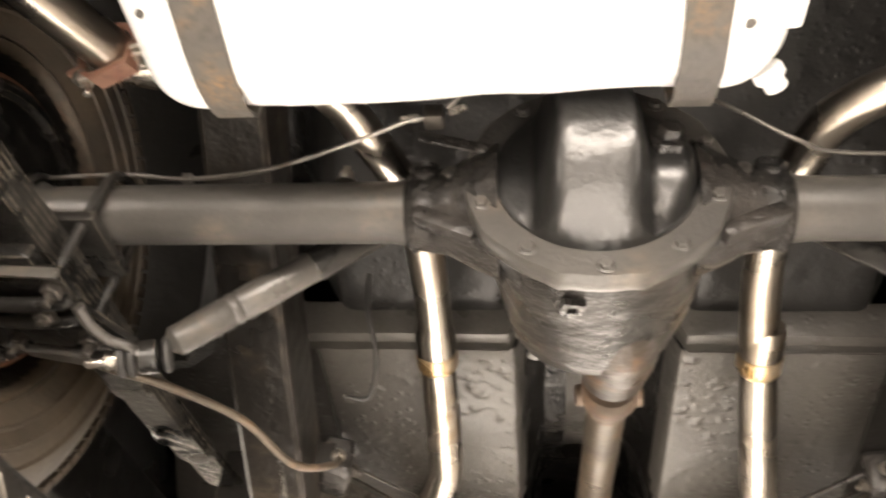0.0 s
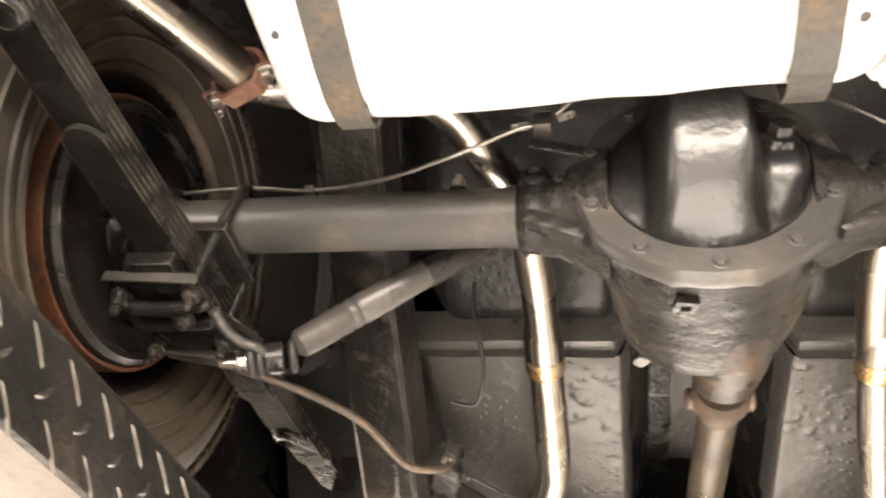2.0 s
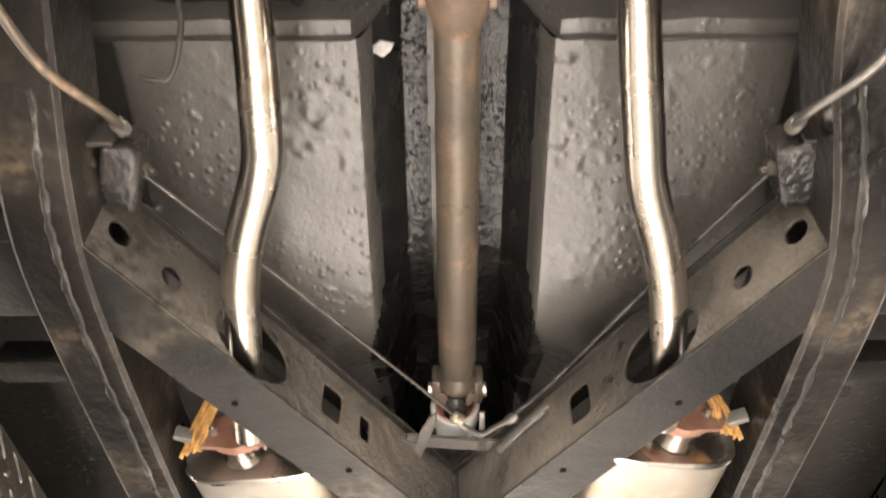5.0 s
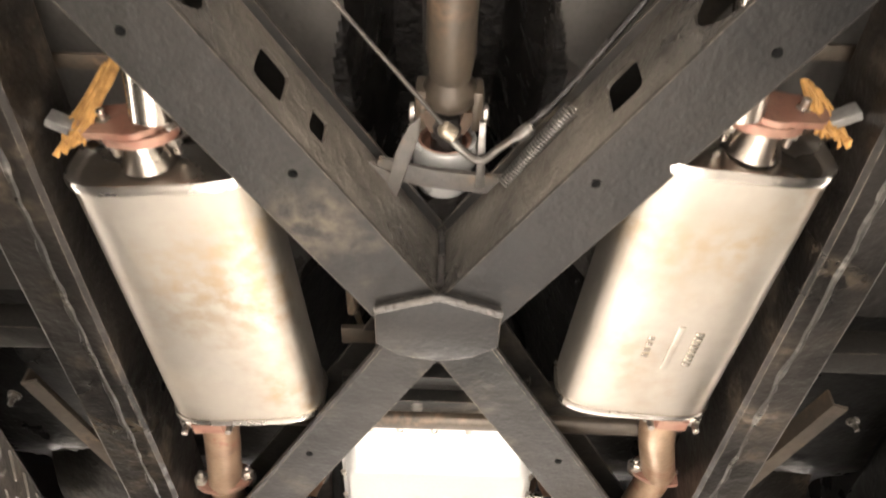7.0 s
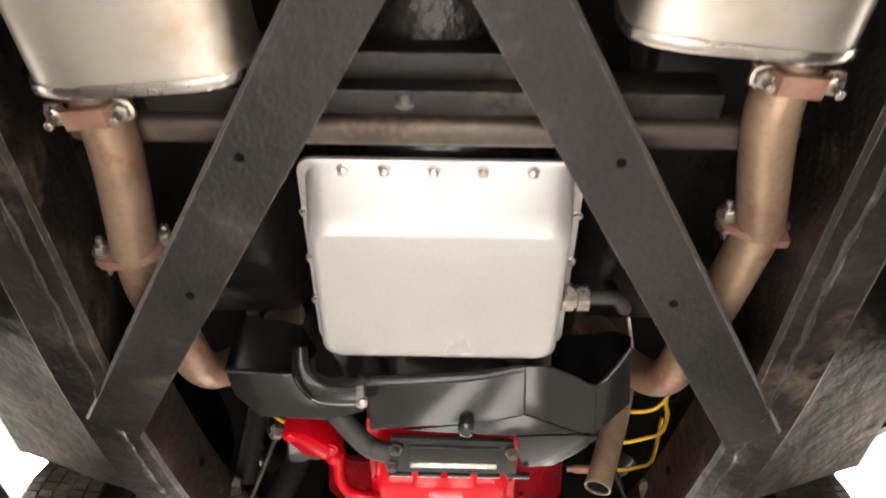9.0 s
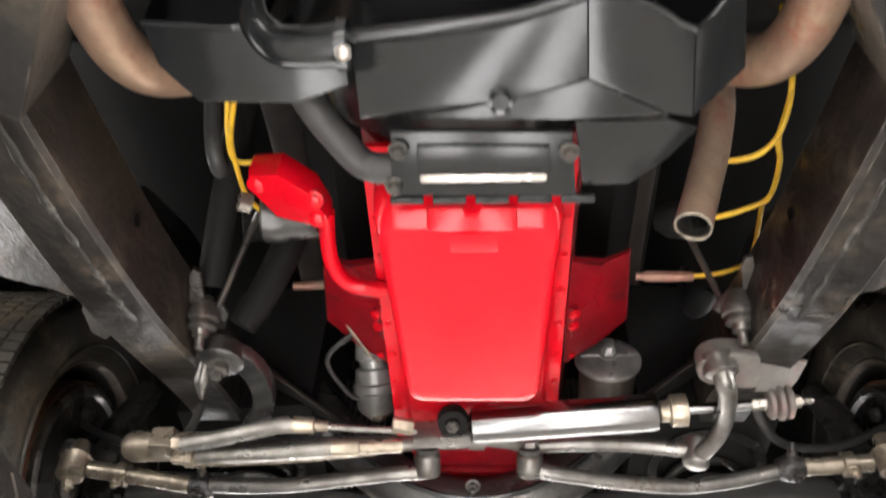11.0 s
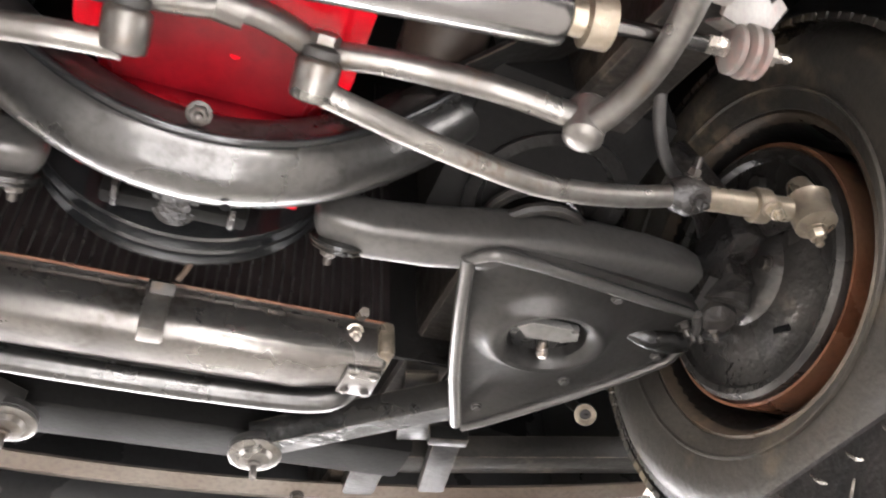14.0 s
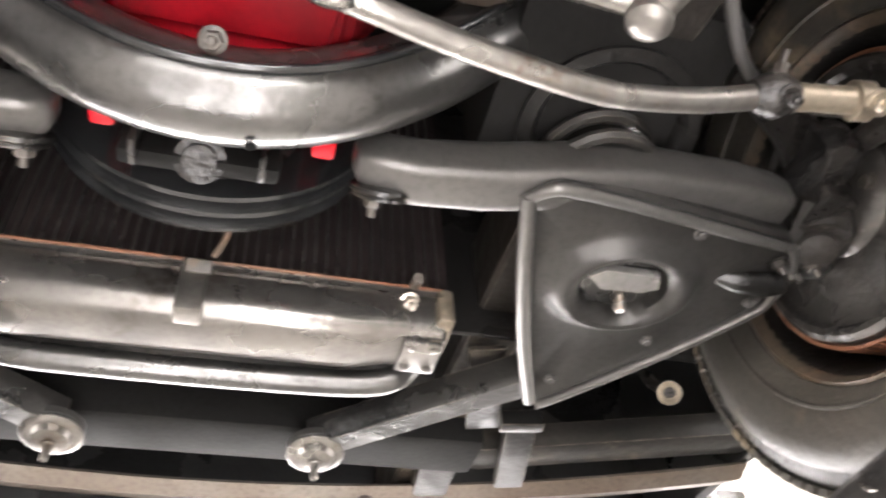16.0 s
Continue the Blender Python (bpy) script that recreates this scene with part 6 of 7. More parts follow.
# manifolds get a darker rust that carries the shade of the engine bay
for s in (-1, 1):
    single("exhaust_manifold", rough_up(tube([(s * 0.27, 0.82, 2.27), (s * 0.285, 0.93, 2.38), (s * 0.29, 1.1, 2.43), (s * 0.29, 1.42, 2.43)], 0.034, 18), 0.004, 25), SHADERUST, "brown cast exhaust manifold, engine-bay shade in its colour", "exhaust manifold", "exhaust manifolds")
for pts in ([(0.310, 0.955, 2.185), (0.348, 0.951, 2.17), (0.385, 0.935, 2.165), (0.405, 0.90, 2.17), (0.408, 0.84, 2.19), (0.40, 0.78, 2.26)], [(0.315, 1.045, 2.18), (0.345, 1.046, 2.17), (0.390, 1.030, 2.17), (0.414, 1.010, 2.17), (0.412, 0.95, 2.165), (0.404, 0.915, 2.17), (0.415, 0.86, 2.20), (0.42, 0.80, 2.28)], [(0.345, 1.190, 2.204), (0.375, 1.186, 2.202), (0.405, 1.172, 2.20), (0.428, 1.150, 2.205), (0.445, 1.09, 2.26)],
            [(-0.283, 0.80, 2.23), (-0.286, 0.853, 2.20), (-0.306, 0.92, 2.20), (-0.309, 0.966, 2.20), (-0.304, 1.026, 2.20), (-0.285, 1.08, 2.22)], [(-0.296, 0.80, 2.24), (-0.297, 0.853, 2.205), (-0.311, 0.92, 2.205), (-0.310, 0.962, 2.203), (-0.280, 0.972, 2.21)]):
    hose("plug_lead", pts, 0.0037, YELLOW, "yellow spark plug lead", "plug lead", "plug leads", 10)
for at, dr_ in (((0.318, 1.191, 2.204), (-1, 0.0, 0.02)), ((-0.27, 1.30, 2.30), (1, 0.05, 0.1))):
    single("plug_boot", lathe([(-0.03, 0.008), (0.04, 0.009), (0.045, 0.006), (0.055, 0.006)], at, dr_, 12), CLAMP, "brown spark plug boot on the block", "plug boot", "plug boots")
hose("steering_column", [(-0.30, 0.88, 2.35), (-0.335, 1.02, 2.20), (-0.36, 1.12, 2.12)], 0.020, VOID, "black steering shaft down to the box", "steering shaft", "", 18)
hose("coolant_hose", [(-0.34, 0.80, 2.4), (-0.345, 0.90, 2.28), (-0.335, 0.96, 2.2), (-0.34, 1.04, 2.26)], 0.012, RUBBER, "black rubber hose beside the rail", "hose", "", 12)

# ---- front crossmember ----
xm = thing("front_crossmember", (0.012, 1.5, 1.985), "curved grey front crossmember under the engine", "crossmember")
arc = []
for i in range(41):
    q = -0.42 + 0.84 * i / 40
    arc.append((0.012 + q, 1.526 - 0.50 * q * q, 2.014 + 2.1 * q * q))
bm = bmesh.new()
rings = []
for k, (x, y, z) in enumerate(arc):
    p0, p1 = Vector(arc[max(k - 1, 0)]), Vector(arc[min(k + 1, 40)])
    d = (p1 - p0).normalized()
    up = Vector((0, 1, 0)).cross(d) * -1
    up.normalize()
    rings.append([Vector((x, y, z)) + Vector((0, 0.042 * math.cos(a), 0)) + up * (0.044 * math.sin(a)) for a in [2 * math.pi * m_ / 28 for m_ in range(28)]])
loft(bm, rings)
part("beam", rough_up(bm, 0.0015, 25), GREY, xm, "graphite grey curved beam")
part("lip", tube([(x, y - 0.041, z - 0.014) for x, y, z in arc[8:33]], 0.0055, 10, 2), GLOSS, xm, "glossy black rolled lip")
part("lip_bolt", hexbolt((0.010, 1.474, 2.016), (0, -0.5, -1), 0.009, 0.010, True, 0.010), DARKBOLT, xm)
for x, y in ((0.05, 1.540),):
    part("hole", lathe([(-0.001, 0.005), (0.001, 0.005)], (x, y, 1.9712), (0, 0.1, -1), 10), HOLE, xm)
for s in (-1, 1):
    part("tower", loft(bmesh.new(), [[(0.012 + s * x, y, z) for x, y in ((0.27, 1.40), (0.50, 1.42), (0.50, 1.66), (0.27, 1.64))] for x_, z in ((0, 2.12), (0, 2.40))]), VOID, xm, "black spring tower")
    part("tower_ring", lathe([(0, 0.095), (0.004, 0.10), (0.009, 0.10), (0.010, 0.085), (-0.004, 0.075), (-0.03, 0.07)], (0.012 + s * 0.40, 1.56, 2.115), (0, -0.1, -1), 36, None, False), UNDERCOAT, xm, "pressed coil spring seat ring")
    part("side_web", plate([(0.012 + s * 0.2, 1.42, 2.08), (0.012 + s * 0.36, 1.30, 2.14), (0.012 + s * 0.40, 1.36, 2.18), (0.012 + s * 0.30, 1.46, 2.16)], 0.01, (0, 0, 1)), CHASSIS, xm)


def lower_arm(s):
    o = 0.012
    def P(x, y, z):
        return (o + s * (x - o), y, z)
    t = thing("lower_control_arm", P(0.4, 1.65, 2.0), "satin black stamped lower control arm with spring plate", "control arm", "lower control arms")
    # beam from pivot to ball joint
    rings = []
    for x, y, z, w, h in ((0.146, 1.592, 2.046, 0.010, 0.012), (0.152, 1.593, 2.044, 0.018, 0.018), (0.162, 1.595, 2.042, 0.023, 0.023), (0.180, 1.597, 2.041, 0.027, 0.026), (0.21, 1.598, 2.041, 0.028, 0.027), (0.28, 1.594, 2.046, 0.029, 0.029), (0.36, 1.584, 2.054, 0.030, 0.030), (0.46, 1.578, 2.062, 0.030, 0.030), (0.55, 1.580, 2.068, 0.029, 0.027), (0.605, 1.586, 2.071, 0.028, 0.024), (0.625, 1.588, 2.071, 0.024, 0.020)):
        rings.append([P(x, y + w * math.copysign(abs(math.cos(a)) ** 0.45, math.cos(a)), z + h * math.copysign(abs(math.sin(a)) ** 0.45, math.sin(a))) for a in [2 * math.pi * k / 40 for k in range(40)]])
    part("beam", loft(bmesh.new(), rings), ARMBLACK, t)
    part("pivot_bushing", lathe([(0.016, 0.024), (0.020, 0.032), (0.024, 0.033), (0.026, 0.028), (0.030, 0.030), (0.032, 0.024)], P(0.178, 1.600, 2.044), (0, 0.85, -0.5), 28), SATIN, t, "black bushing with cupped washer")
    part("pivot_bolt", hexbolt(P(0.172, 1.628, 2.028), (0, 0.85, -0.5), 0.010, 0.010, True, 0.010), DARKBOLT, t)
    # stamped spring plate with a dished hole
    corner = [P(*q) for q in ((0.318, 1.582, 2.020), (0.345, 1.566, 2.020), (0.43, 1.572, 2.022), (0.54, 1.588, 2.026), (0.628, 1.604, 2.032), (0.648, 1.622, 2.032), (0.656, 1.655, 2.031), (0.654, 1.690, 2.028), (0.640, 1.716, 2.024), (0.56, 1.808, 2.016), (0.475, 1.905, 2.016), (0.450, 1.935, 2.018), (0.428, 1.925, 2.018), (0.375, 1.76, 2.014))]
    hub = Vector(P(0.468, 1.696, 2.012))
    n = 56
    pts = [Vector(q) for q in corner]
    # even walk round the outline
    loop = []
    seg = [(pts[i], pts[(i + 1) % len(pts)]) for i in range(len(pts))]
    total = sum((b - a).length for a, b in seg)
    for k in range(n):
        dist = total * k / n
        for a, b in seg:
            if dist <= (b - a).length:
                loop.append(a + (b - a) * (dist / max((b - a).length, 1e-9)))
                break
            dist -= (b - a).length
    bm = bmesh.new()
    def ang(q):
        return math.atan2(q.y - hub.y, q.x - hub.x)
    def circ(q, r, dz, stretch=1.2):
        a = ang(q)
        return Vector((hub.x + r * stretch * math.cos(a), hub.y + r * math.sin(a), hub.z + dz))
    rings = [[q + Vector((0, 0, 0.022)) + (q - hub).normalized() * 0.004 for q in loop], [q + Vector((0, 0, 0.006)) + (q - hub).normalized() * 0.006 for q in loop], [q + Vector((0, 0, 0.0)) for q in loop],
             [q + (hub - q).normalized() * 0.012 + Vector((0, 0, 0.006)) for q in loop],
             [circ(q, 0.084, 0.009) for q in loop], [circ(q, 0.074, 0.006) for q in loop], [circ(q, 0.066, -0.005) for q in loop], [circ(q, 0.060, -0.009) for q in loop], [circ(q, 0.054, -0.008, 1.16) for q in loop], [circ(q, 0.047, 0.001, 1.10) for q in loop], [circ(q, 0.045, 0.024, 1.10) for q in loop]]
    loft(bm, rings, cap=False)
    bmesh.ops.solidify(bm, geom=bm.faces[:], thickness=0.004)
    part("spring_plate", bm, ARMBLACK, t, "dished black spring plate")
    part("inner_lip", tube([P(0.318, 1.585, 2.016), P(0.345, 1.68, 2.010), P(0.385, 1.80, 2.012), P(0.438, 1.93, 2.016)], 0.0085, 10, 4), ARMBLACK, t)
    part("upper_lip", tube([P(0.318, 1.590, 2.016), P(0.338, 1.570, 2.014), P(0.362, 1.568, 2.014), P(0.43, 1.576, 2.016), P(0.54, 1.594, 2.020), P(0.628, 1.609, 2.026)], [0.006, 0.008, 0.008, 0.007, 0.007, 0.006], 10, 4), ARMBLACK, t, "rolled upper edge")
    part("weld_ear", plate([P(*q) for q in ((0.628, 1.560, 2.048), (0.646, 1.564, 2.050), (0.650, 1.614, 2.040), (0.632, 1.620, 2.034))], 0.004, (s, 0, 0.3), 0.001), ARMBLACK, t)
    part("outer_lip", tube([P(0.640, 1.612, 2.030), P(0.656, 1.640, 2.028), P(0.656, 1.690, 2.024), P(0.641, 1.720, 2.020), P(0.562, 1.811, 2.014), P(0.478, 1.907, 2.014), P(0.450, 1.938, 2.016)], 0.0065, 10, 4), ARMBLACK, t, "rolled lower edge")
    part("shock_plate", plate([hub + Vector((x * s, y, 0.014)) for x, y in ((-0.047, -0.012), (-0.030, -0.034), (0.036, -0.030), (0.048, -0.006), (0.042, 0.022), (0.012, 0.042), (-0.026, 0.040), (-0.046, 0.014))], 0.006, (0, 0, 1), 0.002), GREY, t, "grey shock mounting plate")
    part("shock_bar", plate([hub + Vector((x * s, y, 0.001)) for x, y in ((-0.046, -0.012), (-0.030, -0.026), (0.034, -0.026), (0.042, -0.006), (0.024, 0.004), (-0.026, 0.006))], 0.012, (0, 0, 1), 0.004), CASTGREY, t)
    part("shock_stud", lathe([(0, 0.008), (0.022, 0.008), (0.026, 0.005)], hub + Vector((0.004, 0.016, 0.014)), (0, 0.35, -1), 12), LINK, t)
    for q in ((0.541, 1.788), (0.632, 1.698), (0.452, 1.885), (0.52, 1.605)):
        part("bolt", hexbolt(P(q[0], q[1], 2.022), (0, 0, -1), 0.0062, 0.006), ARMBLACK, t)
    part("tip_rib", tube([P(0.575, 1.672, 2.030), P(0.600, 1.670, 2.024), P(0.632, 1.667, 2.022), P(0.655, 1.665, 2.026)], [0.008, 0.013, 0.015, 0.013], 18), SATIN, t, "pressed half-round rib")
    # strut to the front bar
    st = thing("strut_rod", P(0.3, 2.04, 2.03), "dark diagonal strut rod with rubber bushing and washer", "strut rod", "strut rods")
    part("rod", channel([P(0.46, 1.905, 2.030), P(0.34, 2.01, 2.036), P(0.188, 2.142, 2.040)], [(-0.018, 0), (0.018, 0), (0.022, 0.004), (0.026, 0.040), (0.020, 0.044), (-0.020, 0.044), (-0.026, 0.040), (-0.022, 0.004)]), SATIN, st)
    part("washer", lathe([(0, 0.039), (0.003, 0.041), (0.007, 0.034), (0.006, 0.028), (0.014, 0.024), (0.017, 0.012)], P(0.188, 2.142, 2.038), (0, -0.15, -1), 32), LINK, st, "cupped bare steel washer")
    part("bushing", lathe([(-0.022, 0.030), (-0.014, 0.040), (-0.004, 0.040), (0, 0.034)], P(0.188, 2.142, 2.038), (0, -0.15, -1), 28), RUBBER, st)
    part("bolt", hexbolt(P(0.188, 2.142, 2.026), (0, -0.15, -1), 0.011, 0.010, True, 0.022), LINK, st)
    # coil spring above the plate
    coil = [Vector(P(0.41, 1.60, 2.05)) + Vector((0.062 * math.cos(k * 0.3), 0.062 * math.sin(k * 0.3), 0.0016 * k)) for k in range(170)]
    single("coil_spring", tube(coil, 0.008, 8, 1), SATIN, "black front coil spring above the control arm", "coil spring", "coil springs")


for s in (-1, 1):
    lower_arm(s)
eye = thing("bracket_eye", (0.797, 2.13, 2.22), "small tan steel eye on a dark bracket behind the bumper", "bracket")
part("ring", lathe([(-0.006, 0.011), (-0.006, 0.020), (0.006, 0.021), (0.006, 0.011)], (0.790, 2.13, 2.199), (-0.35, -0.6, -0.7), 22, None, False), TAN, eye, "tan plated ring")
part("pin", lathe([(0, 0.0115), (0.008, 0.0115)], (0.793, 2.134, 2.205), (-0.35, -0.6, -0.7), 16), DARKBOLT, eye)
part("stem", tube([(0.793, 2.142, 2.212), (0.785, 2.17, 2.25), (0.78, 2.19, 2.32)], 0.010, 10), DARKBOLT, eye)

# ---- wheels ----
def wheel(s, x, y, z, r, steer=0.0, front=False):
    """x is the plane of the wheel's inner sidewall."""
    t = thing("wheel", (s * x, y, z - r), "steel road wheel with dusty black tyre on the runway", "wheel", "road wheels")
    ax_ = Vector((s * math.cos(steer), math.sin(steer), 0))
    c = Vector((s * x, y, z))
    w = 0.185
    rubber = TYRE if front else DUSTYRE
    prof = [(0.040, 0.212), (0.022, 0.216), (0.010, 0.232), (0.003, 0.258), (0.0, 0.28), (0.005, 0.305), (0.014, r - 0.020), (0.024, r - 0.007), (0.04, r - 0.001), (w / 2, r), (w - 0.04, r - 0.001), (w - 0.024, r - 0.007), (w - 0.01, r - 0.03), (w, 0.275), (w, 0.24), (w - 0.012, 0.21), (w - 0.03, 0.20)]
    ty = part("tyre", lathe(prof, c, ax_, 84, None, False), rubber, t, "black tyre" if front else "tan-dusted black tyre")
    bm = bmesh.new()
    u, v, d = axes(ax_)
    for k in range(96):
        a = 2 * math.pi * k / 96
        e1 = u * math.cos(a) + v * math.sin(a)
        e2 = -u * math.sin(a) + v * math.cos(a)
        for row in range(5):
            q = c + d * (0.030 + 0.0315 * row) + e1 * (r - 0.006) + e2 * (0.004 * (row % 2))
            ring = [q + d * (0.0135 * i) + e2 * (0.0098 * j) for i, j in ((-1, -1), (1, -0.8), (1, 1), (-1, 0.8))]
            loft(bm, [ring, [p_ + e1 * 0.009 for p_ in ring]])
    tagged(part("tread", bm, rubber, ty), kind="stuff")
    if front:
        bm = bmesh.new()
        for k in range(150):
            a = 2 * math.pi * k / 150
            e1 = u * math.cos(a) + v * math.sin(a)
            e2 = -u * math.sin(a) + v * math.cos(a)
            loft(bm, [[c + d * dd + e1 * rr + e2 * (j * 0.0042 * k2) for j, k2 in ((-1, 1), (-0.5, 0.8), (0.5, 0.8), (1, 1))] for dd, rr in ((0.0055, 0.309), (0.0085, 0.316), (0.0185, r - 0.011), (0.030, r + 0.001))])
        tagged(part("shoulder_rib", bm, rubber, ty, "fine worn shoulder ribs"), kind="stuff")
    for rr in ((0.240,) if front else (0.240, 0.262, 0.290)):
        hh = {0.240: 0.006, 0.262: 0.001, 0.290: 0.001}[rr]
        part("sidewall_ring", lathe([(hh, rr - 0.003), (hh - 0.004, rr - 0.001), (hh - 0.004, rr + 0.001), (hh, rr + 0.003)], c, ax_, 84, None, False), rubber, ty)
    part("rim_lip", lathe([(0.044, 0.200), (0.028, 0.205), (0.022, 0.211), (0.026, 0.217), (0.034, 0.214)], c, ax_, 72, None, False), SHAFT, t, "dull brown rolled rim edge")
    # black barrel colour carries the shade of the gap round the drum
    part("rim_barrel", lathe([(0.028, 0.206), (0.05, 0.197), (0.07, 0.190), (0.09, 0.182), (0.13, 0.180)], c, ax_, 64, None, False), UNDERCOAT, t, "dark rim barrel, gap shade in its colour")
    part("wheel_disc", lathe([(0.112, 0.186), (0.125, 0.18), (0.13, 0.15), (0.135, 0.06), (0.135, 0.01)], c, ax_, 48), SATIN, t)
    b = thing("brake_drum", c, "red-brown brake drum with sooty backing plate inside the wheel", "brake", "brakes")
    part("drum", lathe([(0.040, 0.168), (0.034, 0.170), (0.033, 0.1745), (0.05, 0.1755), (0.10, 0.174), (0.105, 0.14)], c, ax_, 72), PRIMER, b, "rusty red-brown drum edge")
    part("backing_plate", rough_up(lathe([(0.040, 0.167), (0.026, 0.1665), (0.020, 0.160), (0.022, 0.152), (0.030, 0.147), (0.033, 0.120), (0.028, 0.112), (0.027, 0.07), (0.018, 0.062), (0.012, 0.04), (0.012, 0.004)], c, ax_, 72), 0.0012, 35), BRAKE if front else SATIN, b, "sooty pressed backing plate" if front else "glossy black pressed backing plate")
    for k in range(4):
        a = math.pi / 2 * k + 0.5
        part("bolt", hexbolt(c + ax_ * 0.018 + (u * math.cos(a) + v * math.sin(a)) * 0.05, -ax_, 0.009, 0.008), DARKBOLT, b)
    part("slot", box(c + ax_ * 0.029 + Vector((0, -0.02 if front else 0.05, -0.105)), (0.006, 0.026, 0.008), Matrix.Rotation(0.4, 4, "X"), 0.002), HOLE, b, "black adjuster slot")
    part("cylinder", lathe([(0, 0.017), (0.010, 0.015), (0.014, 0.008)], c + ax_ * 0.026 + Vector((0, -0.07, -0.02 if not front else 0.09)), -ax_, 20), BRAKE if front else SATIN, b)
    return t


wheel(-1, 0.690, AX_Y, WHEEL_Z, TYRE_R - 0.001)
wheel(1, 0.690, AX_Y, WHEEL_Z, TYRE_R - 0.001)
wheel(-1, 0.672, 1.580, 2.092, 0.334, 0.0, True)
wheel(1, 0.685, 1.580, 2.092, 0.334, 0.0, True)


def knuckle(s):
    o = 0.012
    def P(x, y, z):
        return (o + s * (x - o), y, z)
    t = thing("steering_knuckle", P(0.68, 1.57, 2.04), "greasy black steering knuckle with ball joint", "steering knuckle", "steering knuckles")
    part("upright", tube([P(0.675, 1.60, 2.04), P(0.685, 1.58, 2.10), P(0.68, 1.565, 2.18), P(0.64, 1.56, 2.28)], [0.030, 0.034, 0.030, 0.022], 16), GREASY, t)
    part("ball_joint", lathe([(-0.022, 0.012), (-0.018, 0.022), (0.0, 0.026), (0.02, 0.022), (0.03, 0.016)], P(0.675, 1.615, 2.045), (0.25 * s, 0.2, 1), 20), GREASY, t)
    part("knob", lathe([(0, 0.026), (0.016, 0.026), (0.022, 0.016)], P(0.690, 1.60, 2.06), (s, 0.1, -0.3), 18), GREASY, t)
    part("saddle", box(P(0.655, 1.548, 2.085), (0.05, 0.06, 0.03), Matrix.Rotation(s * 0.3, 4, "Z"), 0.008), GREASY, t)
    for q in ((0.652, 1.645, 2.035), (0.668, 1.650, 2.04), (0.640, 1.64, 2.036), (0.675, 1.63, 2.03)):
        part("nut", hexbolt(P(*q), (0.3 * s, 0.3, -1), 0.009, 0.010, True, 0.010), DARKBOLT, t)
    part("steering_arm", tube([P(0.690, 1.56, 2.115), P(0.688, 1.50, 2.098), P(0.672, 1.425, 2.052)], [0.018, 0.015, 0.014], 14), GREASY, t)
    part("arm_boss", rough_up(loft(bmesh.new(), [[P(0.660 + (x - 0.660) * k, 1.530 + (y - 1.530) * k, z) for x, y in ((0.634, 1.508), (0.652, 1.498), (0.676, 1.502), (0.686, 1.530), (0.680, 1.560), (0.645, 1.564))] for k, z in ((0.7, 2.068), (0.95, 2.074), (1, 2.09), (1, 2.12))]), 0.003, 45), GREASY, t, "lumpy greasy casting")
    part("bracket", box(P(0.664, 1.572, 2.066), (0.042, 0.055, 0.05), Matrix.Rotation(s * 0.2, 4, "Z"), 0.006), GREASY, t)
    part("grease_cap", lathe([(0, 0.016), (0.006, 0.021), (0.014, 0.020), (0.020, 0.012), (0.022, 0.004)], P(0.688, 1.640, 2.046), (0.1 * s, 0.45, -1), 20), COVER, t, "shiny greasy cap")
    hose("brake_hose", [P(0.71, 1.50, 2.15), P(0.61, 1.475, 2.095), P(0.52, 1.452, 2.080), P(0.468, 1.402, 2.088), P(0.445, 1.34, 2.13), P(0.44, 1.31, 2.2)], 0.007, RUBBER, "black rubber front brake hose", "brake hose", "brake hoses", 12)


for s in (-1, 1):
    knuckle(s)

# ---- steering linkage ----
def tie_rod(s, pts, clamp_at, end_at):
    t = thing("tie_rod", pts[0], "grey steel tie rod with adjuster sleeve", "tie rod", "tie rods")
    part("rod", tube(pts, 0.0118, 16), LINK, t)
    sl = part("sleeve", tube([clamp_at, end_at], 0.0135, 16, 1), TAN, t, "yellowed adjuster sleeve")
    a, e = Vector(clamp_at), Vector(end_at)
    d = (e - a).normalized()
    for f in (0.05, 0.72):
        q = a + (e - a) * f
        part("clamp", lathe([(-0.009, 0.017), (-0.008, 0.019), (0.008, 0.019), (0.009, 0.017)], q, d, 18), GREASY if f < 0.5 else TAN, sl)
        if f < 0.5:
            part("grease", rough_up(lathe([(-0.022, 0.014), (-0.012, 0.019), (0.0, 0.022), (0.012, 0.018), (0.02, 0.014)], q, d, 26), 0.005, 70), GREASY, sl, "thick black grease on the clamp")
            part("clamp_stud", hexbolt(q + Vector((0, -0.016, 0.012)), (0, -0.9, 0.5), 0.007, 0.010, True, 0.012), DARKBOLT, sl)
        part("clamp_bolt", hexbolt(q + Vector((0, -0.014, -0.018)), (0, -0.3, -1), 0.008, 0.012, True, 0.006), GREASY if f < 0.5 else TAN, sl)
    part("ball_end", lathe([(-0.022, 0.014), (-0.018, 0.022), (0.01, 0.023), (0.016, 0.026), (0.02, 0.018), (0.045, 0.012)], e + d * 0.028, (0, 0, 1), 20), TAN, t, "plated ball joint end")
    part("ball_nut", hexbolt(e + d * 0.028 + Vector((0, 0.004, -0.022)), (0, 0.1, -1), 0.009, 0.012, True, 0.008), TAN, t)
    return t


